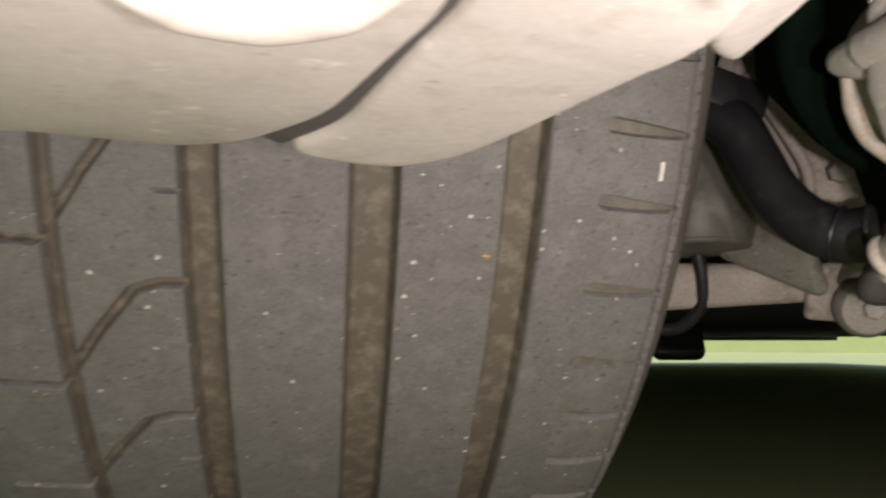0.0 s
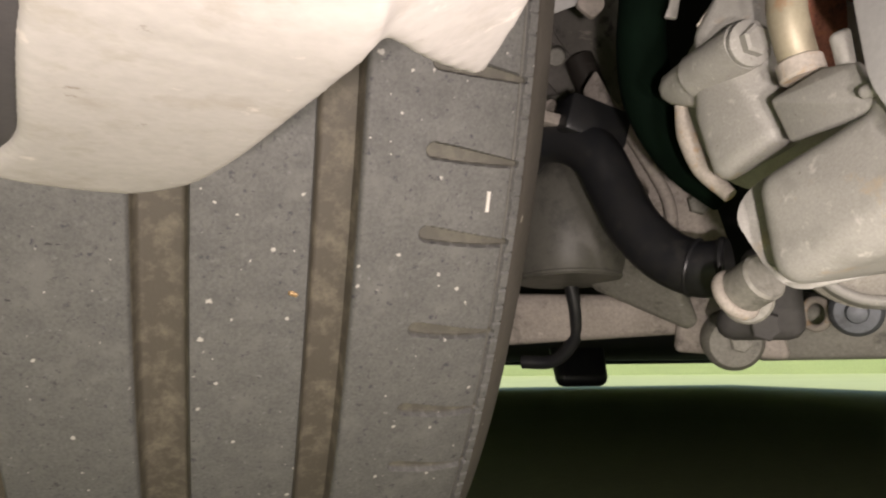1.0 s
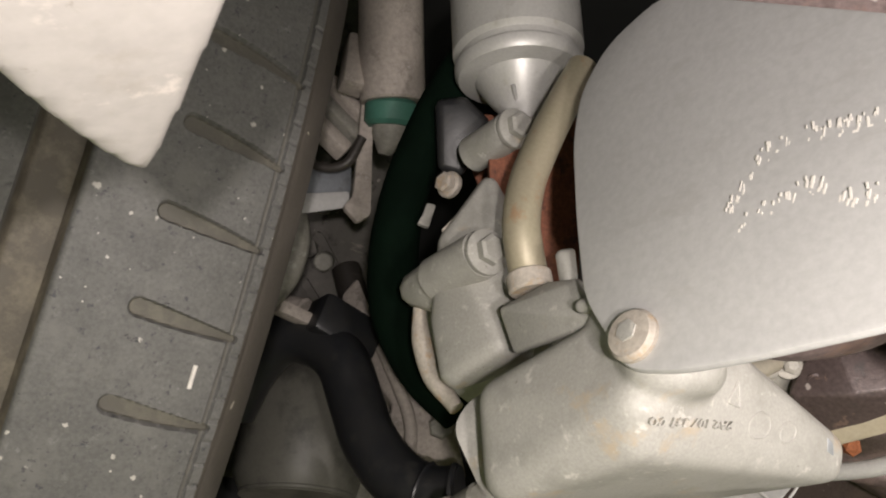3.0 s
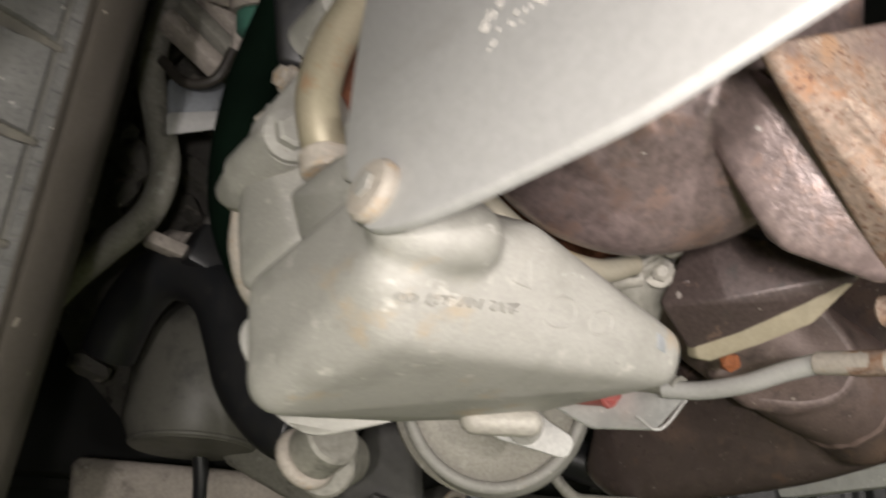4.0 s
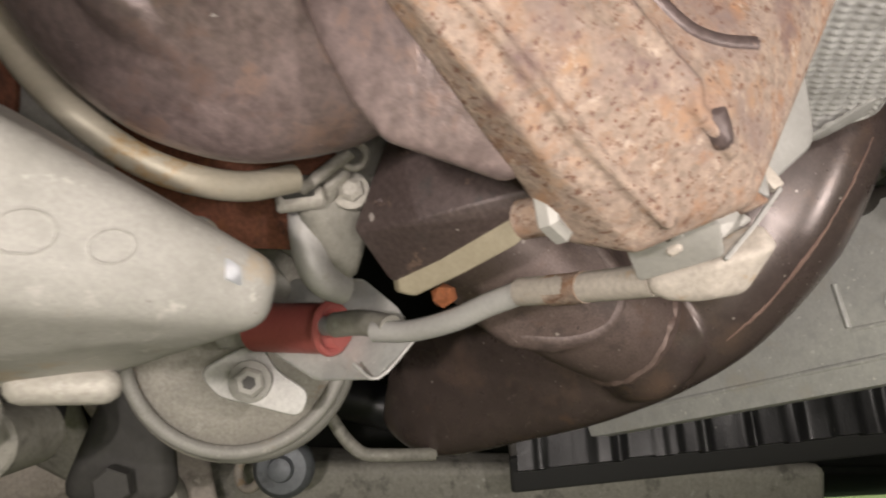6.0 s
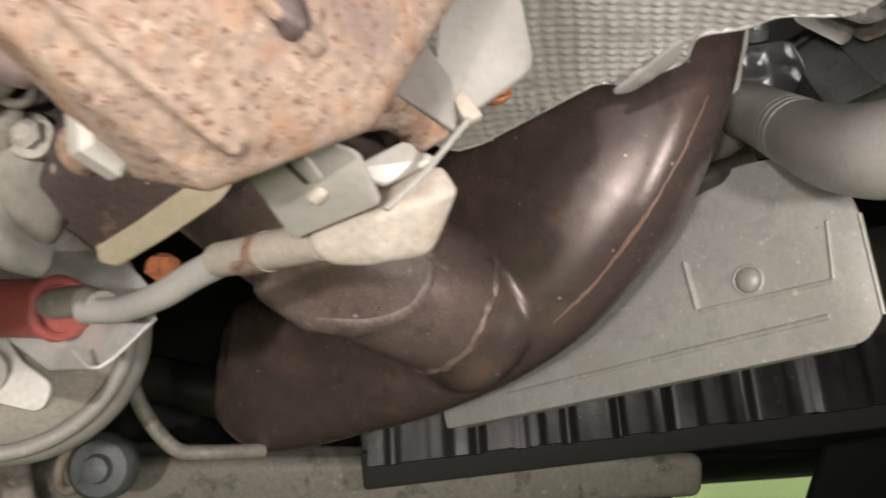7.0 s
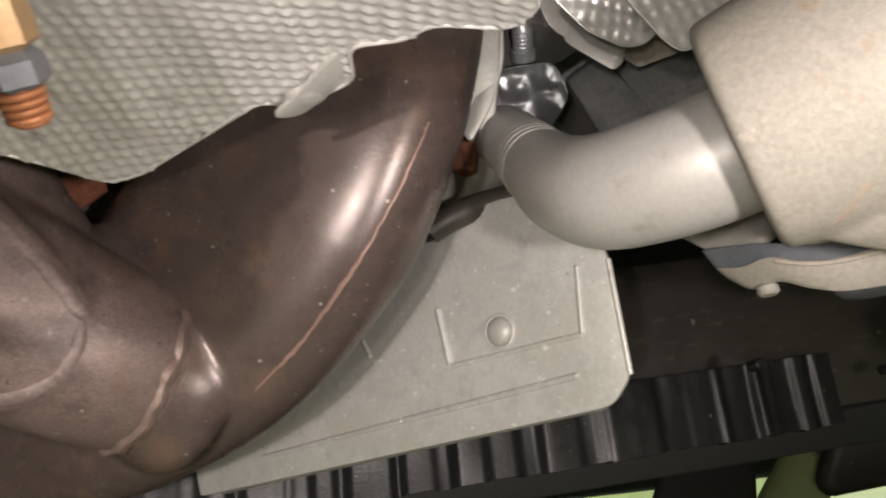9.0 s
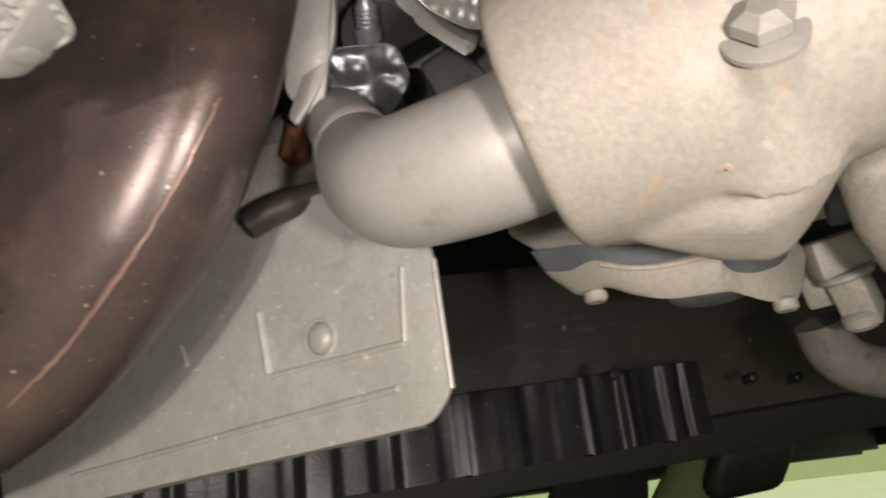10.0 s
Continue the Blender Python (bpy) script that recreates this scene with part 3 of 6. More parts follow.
def dust_in_grooves(m):
    """Dust lies wherever the tread drops below its running surface."""
    nd, ln = m.node_tree.nodes, m.node_tree.links
    base = nd["Principled BSDF"].inputs["Base Color"]
    tc = nd.new("ShaderNodeTexCoord")

    def vec(op, a, b):
        n = nd.new("ShaderNodeVectorMath")
        n.operation = op
        for sock, v in zip(n.inputs, (a, b)):
            if v is None:
                continue
            if isinstance(v, (tuple, Vector)):
                sock.default_value = v
            else:
                ln.new(v, sock)
        return n

    def num(op, a, b=0.0):
        n = nd.new("ShaderNodeMath")
        n.operation = op
        for sock, v in zip(n.inputs, (a, b)):
            if isinstance(v, float):
                sock.default_value = v
            else:
                ln.new(v, sock)
        return n.outputs[0]

    def mixed(fac, a, b):
        x = nd.new("ShaderNodeMix")
        x.data_type = "RGBA"
        ln.new(fac, x.inputs["Factor"])
        for sock, v in ((x.inputs["A"], a), (x.inputs["B"], b)):
            if isinstance(v, tuple):
                sock.default_value = (*v, 1)
            else:
                ln.new(v, sock)
        return x.outputs["Result"]

    def ranged(v, lo, hi):
        n = nd.new("ShaderNodeMapRange")
        n.inputs["From Min"].default_value, n.inputs["From Max"].default_value = lo, hi
        ln.new(v, n.inputs["Value"])
        return n.outputs["Result"]

    across = vec("DOT_PRODUCT", tc.outputs["Object"], ALONG).outputs["Value"]
    level = vec("SUBTRACT", tc.outputs["Object"], AHEAD * AXLE + Vector((0, 0, HUB_Z))).outputs["Vector"]
    ahead = vec("DOT_PRODUCT", level, AHEAD).outputs["Value"]
    rise = vec("DOT_PRODUCT", level, Vector((0, 0, 1))).outputs["Value"]
    radius = num("SQRT", num("ADD", num("MULTIPLY", ahead, ahead), num("MULTIPLY", rise, rise)))
    edge = num("MAXIMUM", num("SUBTRACT", across, 0.098), 0.0)
    crown = num("SUBTRACT", num("SUBTRACT", R, num("MULTIPLY", num("MULTIPLY", across, across), 0.135)), num("MULTIPLY", num("MULTIPLY", edge, edge), 8.75))
    depth = num("SUBTRACT", crown, radius)
    clump = nd.new("ShaderNodeTexNoise")
    clump.inputs["Scale"].default_value, clump.inputs["Detail"].default_value, clump.inputs["Roughness"].default_value = 130.0, 6.0, 0.7
    ln.new(tc.outputs["Object"], clump.inputs["Vector"])
    patch = ranged(clump.outputs["Fac"], 0.47, 0.68)
    dust = mixed(ranged(across, 0.079, 0.081), mixed(patch, *GROOVE), mixed(patch, *SLOT))
    ln.new(mixed(ranged(depth, 0.0016, 0.0023), base.links[0].from_socket, dust), base)


dust_in_grooves(RUBBER)
for nm, u0, out in (("inner_sidewall", INNER, 1), ("outer_sidewall", OUTER, -1)):
    prof = [(shoulder(u0) - 0.0001, 0), (shoulder(u0) - 0.0012, 0.0012), (shoulder(u0) - 0.0030, 0.0016), (shoulder(u0) - 0.0038, 0.0008), (shoulder(u0) - 0.0048, 0.0024), (shoulder(u0) - 0.007, 0.0042), (R - 0.020, 0.0105), (R - 0.045, 0.0165), (R - 0.075, 0.012), (R - 0.093, 0.0)]
    bm = bmesh.new()
    rings = [[bm.verts.new(ALONG * (u0 + out * h) + AHEAD * (AXLE - r * math.cos(a)) + Vector((0, 0, HUB_Z + r * math.sin(a)))) for a in (2 * math.pi * k / 160 for k in range(160))] for r, h in prof]
    for p, q in zip(rings, rings[1:]):
        for k in range(160):
            bm.faces.new((p[k], p[(k + 1) % 160], q[(k + 1) % 160], q[k]))
    part(nm, bm, SIDEWALL, wheel, "brownish dusty sidewall", smooth=50)
part("rim", sweep_profile(AHEAD * AXLE + ALONG * (OUTER + 0.01) + Vector((0, 0, HUB_Z)), ALONG, [(0.10, 0.02), (0.245, 0.0), (0.252, 0.004), (0.235, 0.03), (0.23, 0.20), (0.252, 0.235), (0.246, 0.24), (0.22, 0.2)], 96), DARKMETAL, wheel)

# white splinter and specks caught in the tread
def on_tread(u, degrees, lift=0.0):
    a = radians(degrees)
    r = shoulder(u) + lift
    return ALONG * u + AHEAD * (AXLE - r * math.cos(a)) + Vector((0, 0, HUB_Z + r * math.sin(a)))


tagged(finish(rod(on_tread(0.1074, -25.6, 0.0002), on_tread(0.1074, -26.65, 0.0002), 0.0006, 8), "splinter", PALE), "pale wooden splinter stuck to the tyre tread", "splinter")
tagged(finish(hull([(on_tread(0.0505, -31.1), 0.0009), (on_tread(0.0520, -31.2), 0.0007)], 1), "pebble", BRASS), "small tan pebble stuck in the tyre tread", "pebble")

# ---------------------------------------------------------------- underbody panels over the camera
right_edge = [(-0.0349, 0.1643, 0.1760), (-0.0238, 0.1728, 0.1755), (-0.0112, 0.1799, 0.1760), (0.0031, 0.1699, 0.1756), (0.0149, 0.1499, 0.1757), (0.0282, 0.1216, 0.1756), (0.0365, 0.1010, 0.1741), (0.0430, 0.1195, 0.1814), (0.0510, 0.1345, 0.1872), (0.0546, 0.1215, 0.1845), (0.0556, 0.1120, 0.1850), (0.0560, 0.0980, 0.1880)]
tongue = right_edge[6:] + [(0.062, 0.05, 0.185), (0.050, 0.03, 0.181), (0.024, 0.07, 0.1755)]
panel = finish(fuse([slab(right_edge[:7] + [(0.040, 0.06, 0.1765), (0.055, 0.02, 0.177), (0.055, -0.10, 0.177), (-0.004, -0.10, 0.177), (0.007, 0.02, 0.177), (0.0028, 0.0930, 0.1768), (-0.0052, 0.1105, 0.1766), (-0.0198, 0.1465, 0.1764)], 0.014, (0, 0, -1), 0.008, 0.0018, flat=False),
                     slab(tongue, 0.012, (0.45, 0.0, -0.9), 0.006, 0.0015)], 0.0011, 5), "underbody_panel", DUSTY, smooth=70)
tagged(panel, "dusty pale plastic underbody panel with a scalloped edge", "panel")
panel_skin = skin(panel)
spot = laid(panel_skin, [(0.0106, 0.0687, 0.1666)])[0]
for nm, r, thick in (("fastener_recess", 0.0068, 0.0008), ("fastener", 0.0036, 0.0011)):
    part(nm, sweep(laid(panel_skin, [spot + Vector((math.cos(k * math.pi / 24), math.sin(k * math.pi / 24), 0)) * r for k in range(49)], -0.0001), thick, 8), DUSTY, panel)
left = finish(slab([(-0.0387, 0.1575, 0.1770), (-0.0462, 0.1613, 0.1770), (-0.0589, 0.1632, 0.1770), (-0.0738, 0.1558, 0.1770), (-0.0879, 0.1498, 0.1770), (-0.12, 0.17, 0.177), (-0.14, 0.0, 0.177), (-0.10, -0.10, 0.177), (-0.008, -0.10, 0.177), (0.004, 0.02, 0.177), (0.0017, 0.0930, 0.1770), (-0.0066, 0.1097, 0.1770), (-0.0214, 0.1410, 0.1770)], 0.018, (0, 0, -1), 0.010, 0.002), "underbody_panel", DUSTY)
tagged(left, "dusty pale plastic underbody panel beside the wheel", "panel")
part("raised_rim", sweep(spline([(-0.0400, 0.0866, 0.1765), (-0.0326, 0.0912, 0.1765), (-0.0224, 0.0934, 0.1765), (-0.0118, 0.0912, 0.1765), (-0.0045, 0.0867, 0.1765)], 8), [0.0006, 0.0034, 0.0042, 0.0036, 0.0012], 20), DUSTY, left)
# dark strip added for the shaded recess between the two panels
tagged(finish(slab([(-0.0395, 0.1560, 0.1782), (-0.0355, 0.1655, 0.1782), (-0.0190, 0.1475, 0.1782), (-0.0045, 0.1105, 0.1782), (0.0045, 0.0900, 0.1782), (0.0085, 0.02, 0.1782), (0.002, 0.02, 0.1782), (-0.0012, 0.0900, 0.1782), (-0.0092, 0.1090, 0.1782), (-0.0232, 0.1395, 0.1782)], 0.003, (0, 0, -1), 0.002, 0.0006), "joint_shade_strip", STRIP), "dark grey strip standing for the shaded recess of the panel joint", "strip")

# ---------------------------------------------------------------- suspension behind the wheel
arm = finish(hull([((0.1072, 0.5245, 0.1843), 0.006), ((0.1101, 0.5310, 0.1614), 0.006), ((0.2275, 0.4741, 0.1782), 0.006), ((0.2289, 0.4773, 0.1669), 0.006), ((0.1137, 0.5800, 0.1777), 0.006), ((0.2456, 0.5215, 0.1765), 0.006)], 2), "suspension_arm", BEIGE)
tagged(arm, "dusty beige alloy suspension arm behind the tyre", "suspension arm")
part("strap", tube([(0.1616, 0.4916, 0.1977), (0.1667, 0.4971, 0.1752), (0.1670, 0.5044, 0.1592), (0.1567, 0.5169, 0.1460), (0.1379, 0.5261, 0.1455)], 0.0045, 10), HOSE, arm, "black rubber strap round the arm")
part("bore", sweep_profile((0.1948, 0.4859, 0.1784), (0, -1, -0.1), [(0.0022, 0), (0.0022, 0.0012), (0.0012, 0.0013)], 16), BLACK, arm)
hub = thing("bush_joint", "round beige bush joint with a bolt at the arm's end", "joint")
part("bush", sweep_profile((0.2466, 0.4551, 0.1573), (-0.25, -0.9, -0.25), [(0.014, -0.02), (0.0172, 0.0), (0.0172, 0.008), (0.0140, 0.012), (0.010, 0.0125)], 40), GREYGREEN, hub)
part("bolt_head", hex_bm((0.2461, 0.4434, 0.1555), (-0.25, -0.9, -0.25), 0.011, 0.005), GREYGREEN, hub, smooth=25)
part("bracket", hull([((0.2247, 0.4670, 0.1792), 0.004), ((0.2248, 0.4753, 0.1538), 0.004), ((0.2761, 0.4528, 0.1486), 0.004), ((0.2670, 0.4558, 0.1837), 0.004)], 2), BEIGE, hub)

hose = tagged(finish(tube([(0.1078, 0.4329, 0.2259), (0.1129, 0.4195, 0.2443), (0.1217, 0.4015, 0.2554), (0.1347, 0.3893, 0.2545), (0.1463, 0.3797, 0.2439), (0.1541, 0.3744, 0.2243), (0.1599, 0.3670, 0.2062), (0.1693, 0.3573, 0.1916), (0.1801, 0.3470, 0.1838), (0.1911, 0.3387, 0.1835)], 0.0125, 28), "coolant_hose", HOSE),
       "thick black rubber hose bent in an s", "hose")
boot = tagged(finish(sweep_profile((0.1557, 0.4711, 0.1920), (0, 0.05, 1), [(0.030, 0), (0.036, 0.012), (0.036, 0.05), (0.033, 0.062), (0.022, 0.072), (0.02, 0.11)], 48), "rubber_boot", BOOT), "grey-green bulging boot behind the black hose", "boot")
part("hose_clamp", ring((0.1791, 0.3478, 0.1843), Vector((0.1911, 0.3387, 0.1835)) - Vector((0.1693, 0.3573, 0.1916)), 0.0124, 0.0010, 40, 8), HOSE, hose, "black hose clamp band")
part("hose_end", ring((0.1890, 0.3400, 0.1836), Vector((0.1911, 0.3387, 0.1835)) - Vector((0.1801, 0.3470, 0.1838)), 0.0118, 0.0016, 40, 8), HOSE, hose)
part("lower_lip", ring(Vector((0.1557, 0.4711, 0.1920)) + Vector((0, 0.05, 1)).normalized() * 0.002, (0, 0.05, 1), 0.0302, 0.0016, 48, 8), BOOT, boot)
knuckle = finish(hull([((0.1754, 0.4374, 0.2395), 0.008), ((0.1997, 0.4382, 0.2100), 0.006), ((0.2204, 0.4552, 0.1689), 0.006), ((0.1805, 0.4835, 0.1947), 0.008), ((0.1610, 0.4522, 0.2781), 0.008)], 2), "wheel_carrier", GREYGREEN)
tagged(knuckle, "grimy grey wheel carrier casting behind the hose", "wheel carrier")
part("rib", tube([(0.1730, 0.4211, 0.2578), (0.1929, 0.4203, 0.2314), (0.2023, 0.4223, 0.2080)], 0.004, 10), BEIGE, knuckle)
part("lug", hull([((0.1886, 0.4219, 0.2313), 0.005), ((0.1872, 0.4262, 0.2196), 0.006)], 2), GREYGREEN, knuckle)
part("web", slab([(0.1576, 0.4087, 0.3004), (0.1643, 0.4009, 0.2804), (0.1750, 0.3925, 0.2597), (0.1911, 0.3883, 0.2385), (0.2064, 0.3826, 0.2261), (0.2159, 0.3858, 0.1996), (0.2109, 0.3894, 0.1856), (0.2017, 0.3985, 0.2011), (0.1899, 0.3994, 0.2082), (0.1832, 0.3998, 0.2125), (0.1776, 0.3990, 0.2225), (0.1795, 0.3967, 0.2325), (0.1731, 0.4015, 0.2409), (0.1693, 0.4052, 0.2525), (0.1617, 0.4082, 0.2717), (0.1505, 0.4123, 0.2883)], 0.012, (-0.3, -0.9, 0.1), 0.004, 0.0015, flat=False), BEIGE, knuckle, "beige cast web with a wavy edge")
part("web_bolt", hex_bm((0.1982, 0.3801, 0.2202), (-0.35, -0.9, -0.1), 0.010, 0.006), GREYGREEN, knuckle, smooth=25)
part("web_ridge", tube([(0.1609, 0.3972, 0.2757), (0.1727, 0.3869, 0.2474), (0.1836, 0.3842, 0.2239), (0.1865, 0.3867, 0.2073)], 0.0032, 12), BEIGE, knuckle)
part("joint_pin", rod((0.1331, 0.4076, 0.2754), (0.1235, 0.4205, 0.2804), 0.006, 16, 0.001), BEIGE, knuckle)

ambient = finish(hull([((0.1173, 0.4956, 0.4321), 0.02), ((0.1769, 0.4807, 0.4117), 0.02), ((0.1470, 0.5250, 0.3093), 0.02), ((0.1994, 0.5283, 0.3092), 0.02), ((0.1161, 0.5442, 0.3526), 0.02), ((0.1846, 0.5514, 0.3151), 0.02)], 2), "gearbox_side", GRIME)
part("rib", hull([((0.1440, 0.4880, 0.3237), 0.005), ((0.1696, 0.4886, 0.2935), 0.005)], 1), GRIME, ambient)
part("rib", hull([((0.1489, 0.4772, 0.3512), 0.004), ((0.1733, 0.4794, 0.3175), 0.004)], 1), GRIME, ambient)
part("bolt", rod((0.1561, 0.4810, 0.3385), (0.1504, 0.4620, 0.3281), 0.006, 12, 0.001), GREYGREEN, ambient)
part("hose_stub", rod((0.1656, 0.4668, 0.3306), (0.1812, 0.4640, 0.2877), 0.009, 16, 0.001), BLACK, ambient)
tagged(ambient, "grimy dark casting deep behind the wheel", "casting")

# cluttered corner above the wheel carrier
strut = thing("green_capped_sensor", "grey cylindrical sensor with a green plastic collar", "sensor")
part("body", rod((0.1275, 0.3013, 0.3962), (0.1399, 0.3201, 0.3490), 0.0150, 32, 0.001), BEIGE, strut)
part("side_block", block(frame_at((0.1206, 0.3206, 0.3635), (0, 0, 1), (1, 0, 0)), (0.028, 0.012, 0.012), 0.002), BEIGE, strut)
part("collar", rod((0.1398, 0.3199, 0.3494), (0.1418, 0.3244, 0.3389), 0.0125, 32, 0.002), GREENCAP, strut, "green plastic collar")
part("tip", sweep_profile((0.1414, 0.3241, 0.3398), Vector((0.1416, 0.3295, 0.3290)) - Vector((0.1414, 0.3241, 0.3398)), [(0.0085, 0), (0.0075, 0.006), (0.003, 0.014)], 24), GREYGREEN, strut)
bracket = finish(slab([(0.1275, 0.3278, 0.3555), (0.1322, 0.3258, 0.3558), (0.1404, 0.3368, 0.2991), (0.1358, 0.3405, 0.2954), (0.1283, 0.3403, 0.3017), (0.1323, 0.3401, 0.3085)], 0.003, (0, -1, 0), 0.002, flat=False), "sensor_bracket", BEIGE)
tagged(bracket, "dusty beige metal bracket strip", "bracket")
tray = finish(slab([(0.1075, 0.3537, 0.3250), (0.1310, 0.3435, 0.3264), (0.1335, 0.3429, 0.3113), (0.1102, 0.3540, 0.3080)], 0.012, (0, -0.9, -0.3), 0.003), "cable_tray", BLUEGREY)
tagged(tray, "dark blue-grey cable tray with a pale lip", "cable tray")
part("lip", slab([(0.1097, 0.3519, 0.3079), (0.1315, 0.3413, 0.3115), (0.1327, 0.3422, 0.3040), (0.1114, 0.3534, 0.2988)], 0.002, (0, -0.9, -0.3), 0.002), SHEET, tray)
conn = thing("cable_connector", "stack of pale cable connectors", "connector")
for i in range(3):
    part("plug", block(frame_at((0.1188, 0.3420, 0.3462), (0.8, 0.1, -0.5), (0, -1, 0.2)) @ Matrix.Translation((0.0, 0.010 * (i - 1), 0.002 * i)), (0.030, 0.007, 0.010), 0.0015), BEIGE if i != 1 else GREYGREEN, conn)
tagged(finish(tube([(0.1054, 0.3470, 0.3821), (0.1002, 0.3516, 0.3521), (0.1005, 0.3547, 0.3276), (0.1083, 0.3577, 0.3064), (0.1139, 0.3606, 0.2877), (0.1111, 0.3699, 0.2707), (0.0985, 0.3851, 0.2579), (0.0859, 0.4023, 0.2460), (0.0752, 0.4188, 0.2337)], 0.0062, 18), "brake_pipe", GREYGREEN), "grey-green rubber brake pipe close behind the tyre", "pipe")
tagged(finish(tube([(0.1038, 0.3448, 0.3291), (0.1144, 0.3400, 0.3182), (0.1252, 0.3329, 0.3190), (0.1297, 0.3273, 0.3312)], 0.0022, 10), "wiring_cable", BLACK), "black wiring cable looped behind the sensor", "cable")
tagged(finish(block(frame_at((0.1456, 0.3824, 0.2596), (0.9, 0.2, -0.25), (0, -1, 0)), (0.034, 0.020, 0.020), 0.003), "connector_block", HOSE), "black connector block above the coolant hose", "connector")
tagged(finish(block(frame_at((0.1214, 0.3800, 0.2618), (0.9, 0.2, -0.15), (0, -1, 0)), (0.018, 0.006, 0.008), 0.001), "white_clip", BEIGE), "pale clip on the wheel carrier", "clip")

arch = finish(hull([((-0.0021, 0.5884, 0.5631), 0.0300), ((0.1729, 0.5044, 0.5777), 0.0300), ((0.1956, 0.5540, 0.3516), 0.0200), ((0.0670, 0.6614, 0.2447), 0.0200), ((0.1232, 0.6494, 0.2178), 0.0200), ((0.1839, 0.5973, 0.2711), 0.0200)], 2), "wheel_arch_liner", GRIME)
tagged(arch, "grimy dark wheel arch liner behind the tyre", "liner")
for a, b, r in (((0.0978, 0.4585, 0.3425), (0.1032, 0.4600, 0.3342), 0.0100), ((0.0937, 0.4556, 0.3522), (0.0923, 0.4594, 0.3457), 0.0070), ((0.0994, 0.4658, 0.3256), (0.0970, 0.4696, 0.3198), 0.0080), ((0.1278, 0.4632, 0.3799), (0.1459, 0.4621, 0.3654), 0.0080), ((0.1283, 0.4774, 0.3496), (0.1421, 0.4754, 0.3410), 0.0100), ((0.0941, 0.5206, 0.2401), (0.1067, 0.5175, 0.2348), 0.0070), ((0.1321, 0.4843, 0.3315), (0.1382, 0.4851, 0.3242), 0.0070)):
    part("lump", hull([(a, r), (b, r * 0.8)], 1), GRIME, arch)
part("hanger", tube([(0.1130, 0.4152, 0.4195), (0.1124, 0.4235, 0.4025), (0.1043, 0.4340, 0.3880)], 0.004, 10), BLACK, arch, "black hanger strip")
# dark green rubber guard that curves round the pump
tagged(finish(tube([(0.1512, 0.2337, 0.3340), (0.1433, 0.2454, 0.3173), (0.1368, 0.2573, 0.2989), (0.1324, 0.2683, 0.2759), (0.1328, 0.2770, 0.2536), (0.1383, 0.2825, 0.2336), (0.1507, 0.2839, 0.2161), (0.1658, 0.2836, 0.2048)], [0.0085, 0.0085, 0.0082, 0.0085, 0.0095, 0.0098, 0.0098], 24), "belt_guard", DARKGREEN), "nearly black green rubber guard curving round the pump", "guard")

# ---------------------------------------------------------------- pump with its pipes
pump = thing("vacuum_pump", "dusty cast aluminium pump with flange bolts", "pump")
part("housing", hull([((0.1318, 0.2229, 0.2341), 0.004), ((0.1409, 0.2192, 0.2531), 0.003), ((0.1417, 0.2131, 0.2221), 0.004), ((0.1418, 0.2110, 0.2025), 0.005), ((0.1356, 0.2232, 0.1975), 0.005), ((0.1326, 0.2266, 0.2122), 0.004), ((0.1606, 0.2323, 0.2349), 0.006), ((0.1606, 0.2381, 0.2117), 0.006)], 2), CAST, pump)
part("ear", hull([((0.1291, 0.2402, 0.2256), 0.0055), ((0.1310, 0.2276, 0.2256), 0.0062), ((0.1355, 0.2292, 0.2188), 0.004)], 2), CAST, pump)
part("boss", rod((0.1298, 0.2287, 0.2244), (0.1345, 0.2073, 0.2252), 0.0066, 28, 0.0008), CAST, pump)
flange_bolt((0.1342, 0.2054, 0.2245), Vector((0.1322, 0.1983, 0.2212)) - Vector((0.1298, 0.2287, 0.2244)), 0.0072, 0.0063, "", CAST, parent=pump)
part("boss", rod((0.1400, 0.2301, 0.2701), (0.1441, 0.2118, 0.2699), 0.0058, 28, 0.0008), CAST, pump)
flange_bolt((0.1442, 0.2098, 0.2691), Vector((0.1429, 0.2068, 0.2667)) - Vector((0.1400, 0.2301, 0.2701)), 0.0072, 0.0062, "", CAST, parent=pump)
part("rim", sweep_profile((0.1643, 0.2430, 0.2250), Vector((0.1501, 0.2129, 0.2110)) - Vector((0.1719, 0.2373, 0.2302)), [(0.0300, -0.006), (0.0315, -0.004), (0.0315, 0.004), (0.0290, 0.006), (0.01, 0.0065)], 64), CAST, pump)
part("rim_edge", tube([(0.1306, 0.2421, 0.2208), (0.1324, 0.2427, 0.2110), (0.1363, 0.2416, 0.2006), (0.1416, 0.2360, 0.1909)], [0.0018, 0.0030, 0.0032, 0.0022], 14), WHITEMETAL, pump)
part("blade", slab([(0.1290, 0.2250, 0.2370), (0.1398, 0.2179, 0.2565), (0.1420, 0.2196, 0.2562), (0.1321, 0.2263, 0.2367)], 0.0014, (-0.3, -0.9, 0.2), 0.0004, 0.0002), WHITEMETAL, pump)
flange_bolt((0.1396, 0.2459, 0.2673), (-0.85, -0.45, -0.1), 0.0062, 0.0046, "pale yellowish bolt on a small bracket", WHITEMETAL)
tagged(finish(slab([(0.1354, 0.2538, 0.2645), (0.1385, 0.2526, 0.2643), (0.1376, 0.2576, 0.2553), (0.1336, 0.2587, 0.2563), (0.1348, 0.2565, 0.2597)], 0.002, (-0.2, -1, 0), 0.001), "retaining_tab", CAST), "pale metal retaining tab under the bolt", "tab")
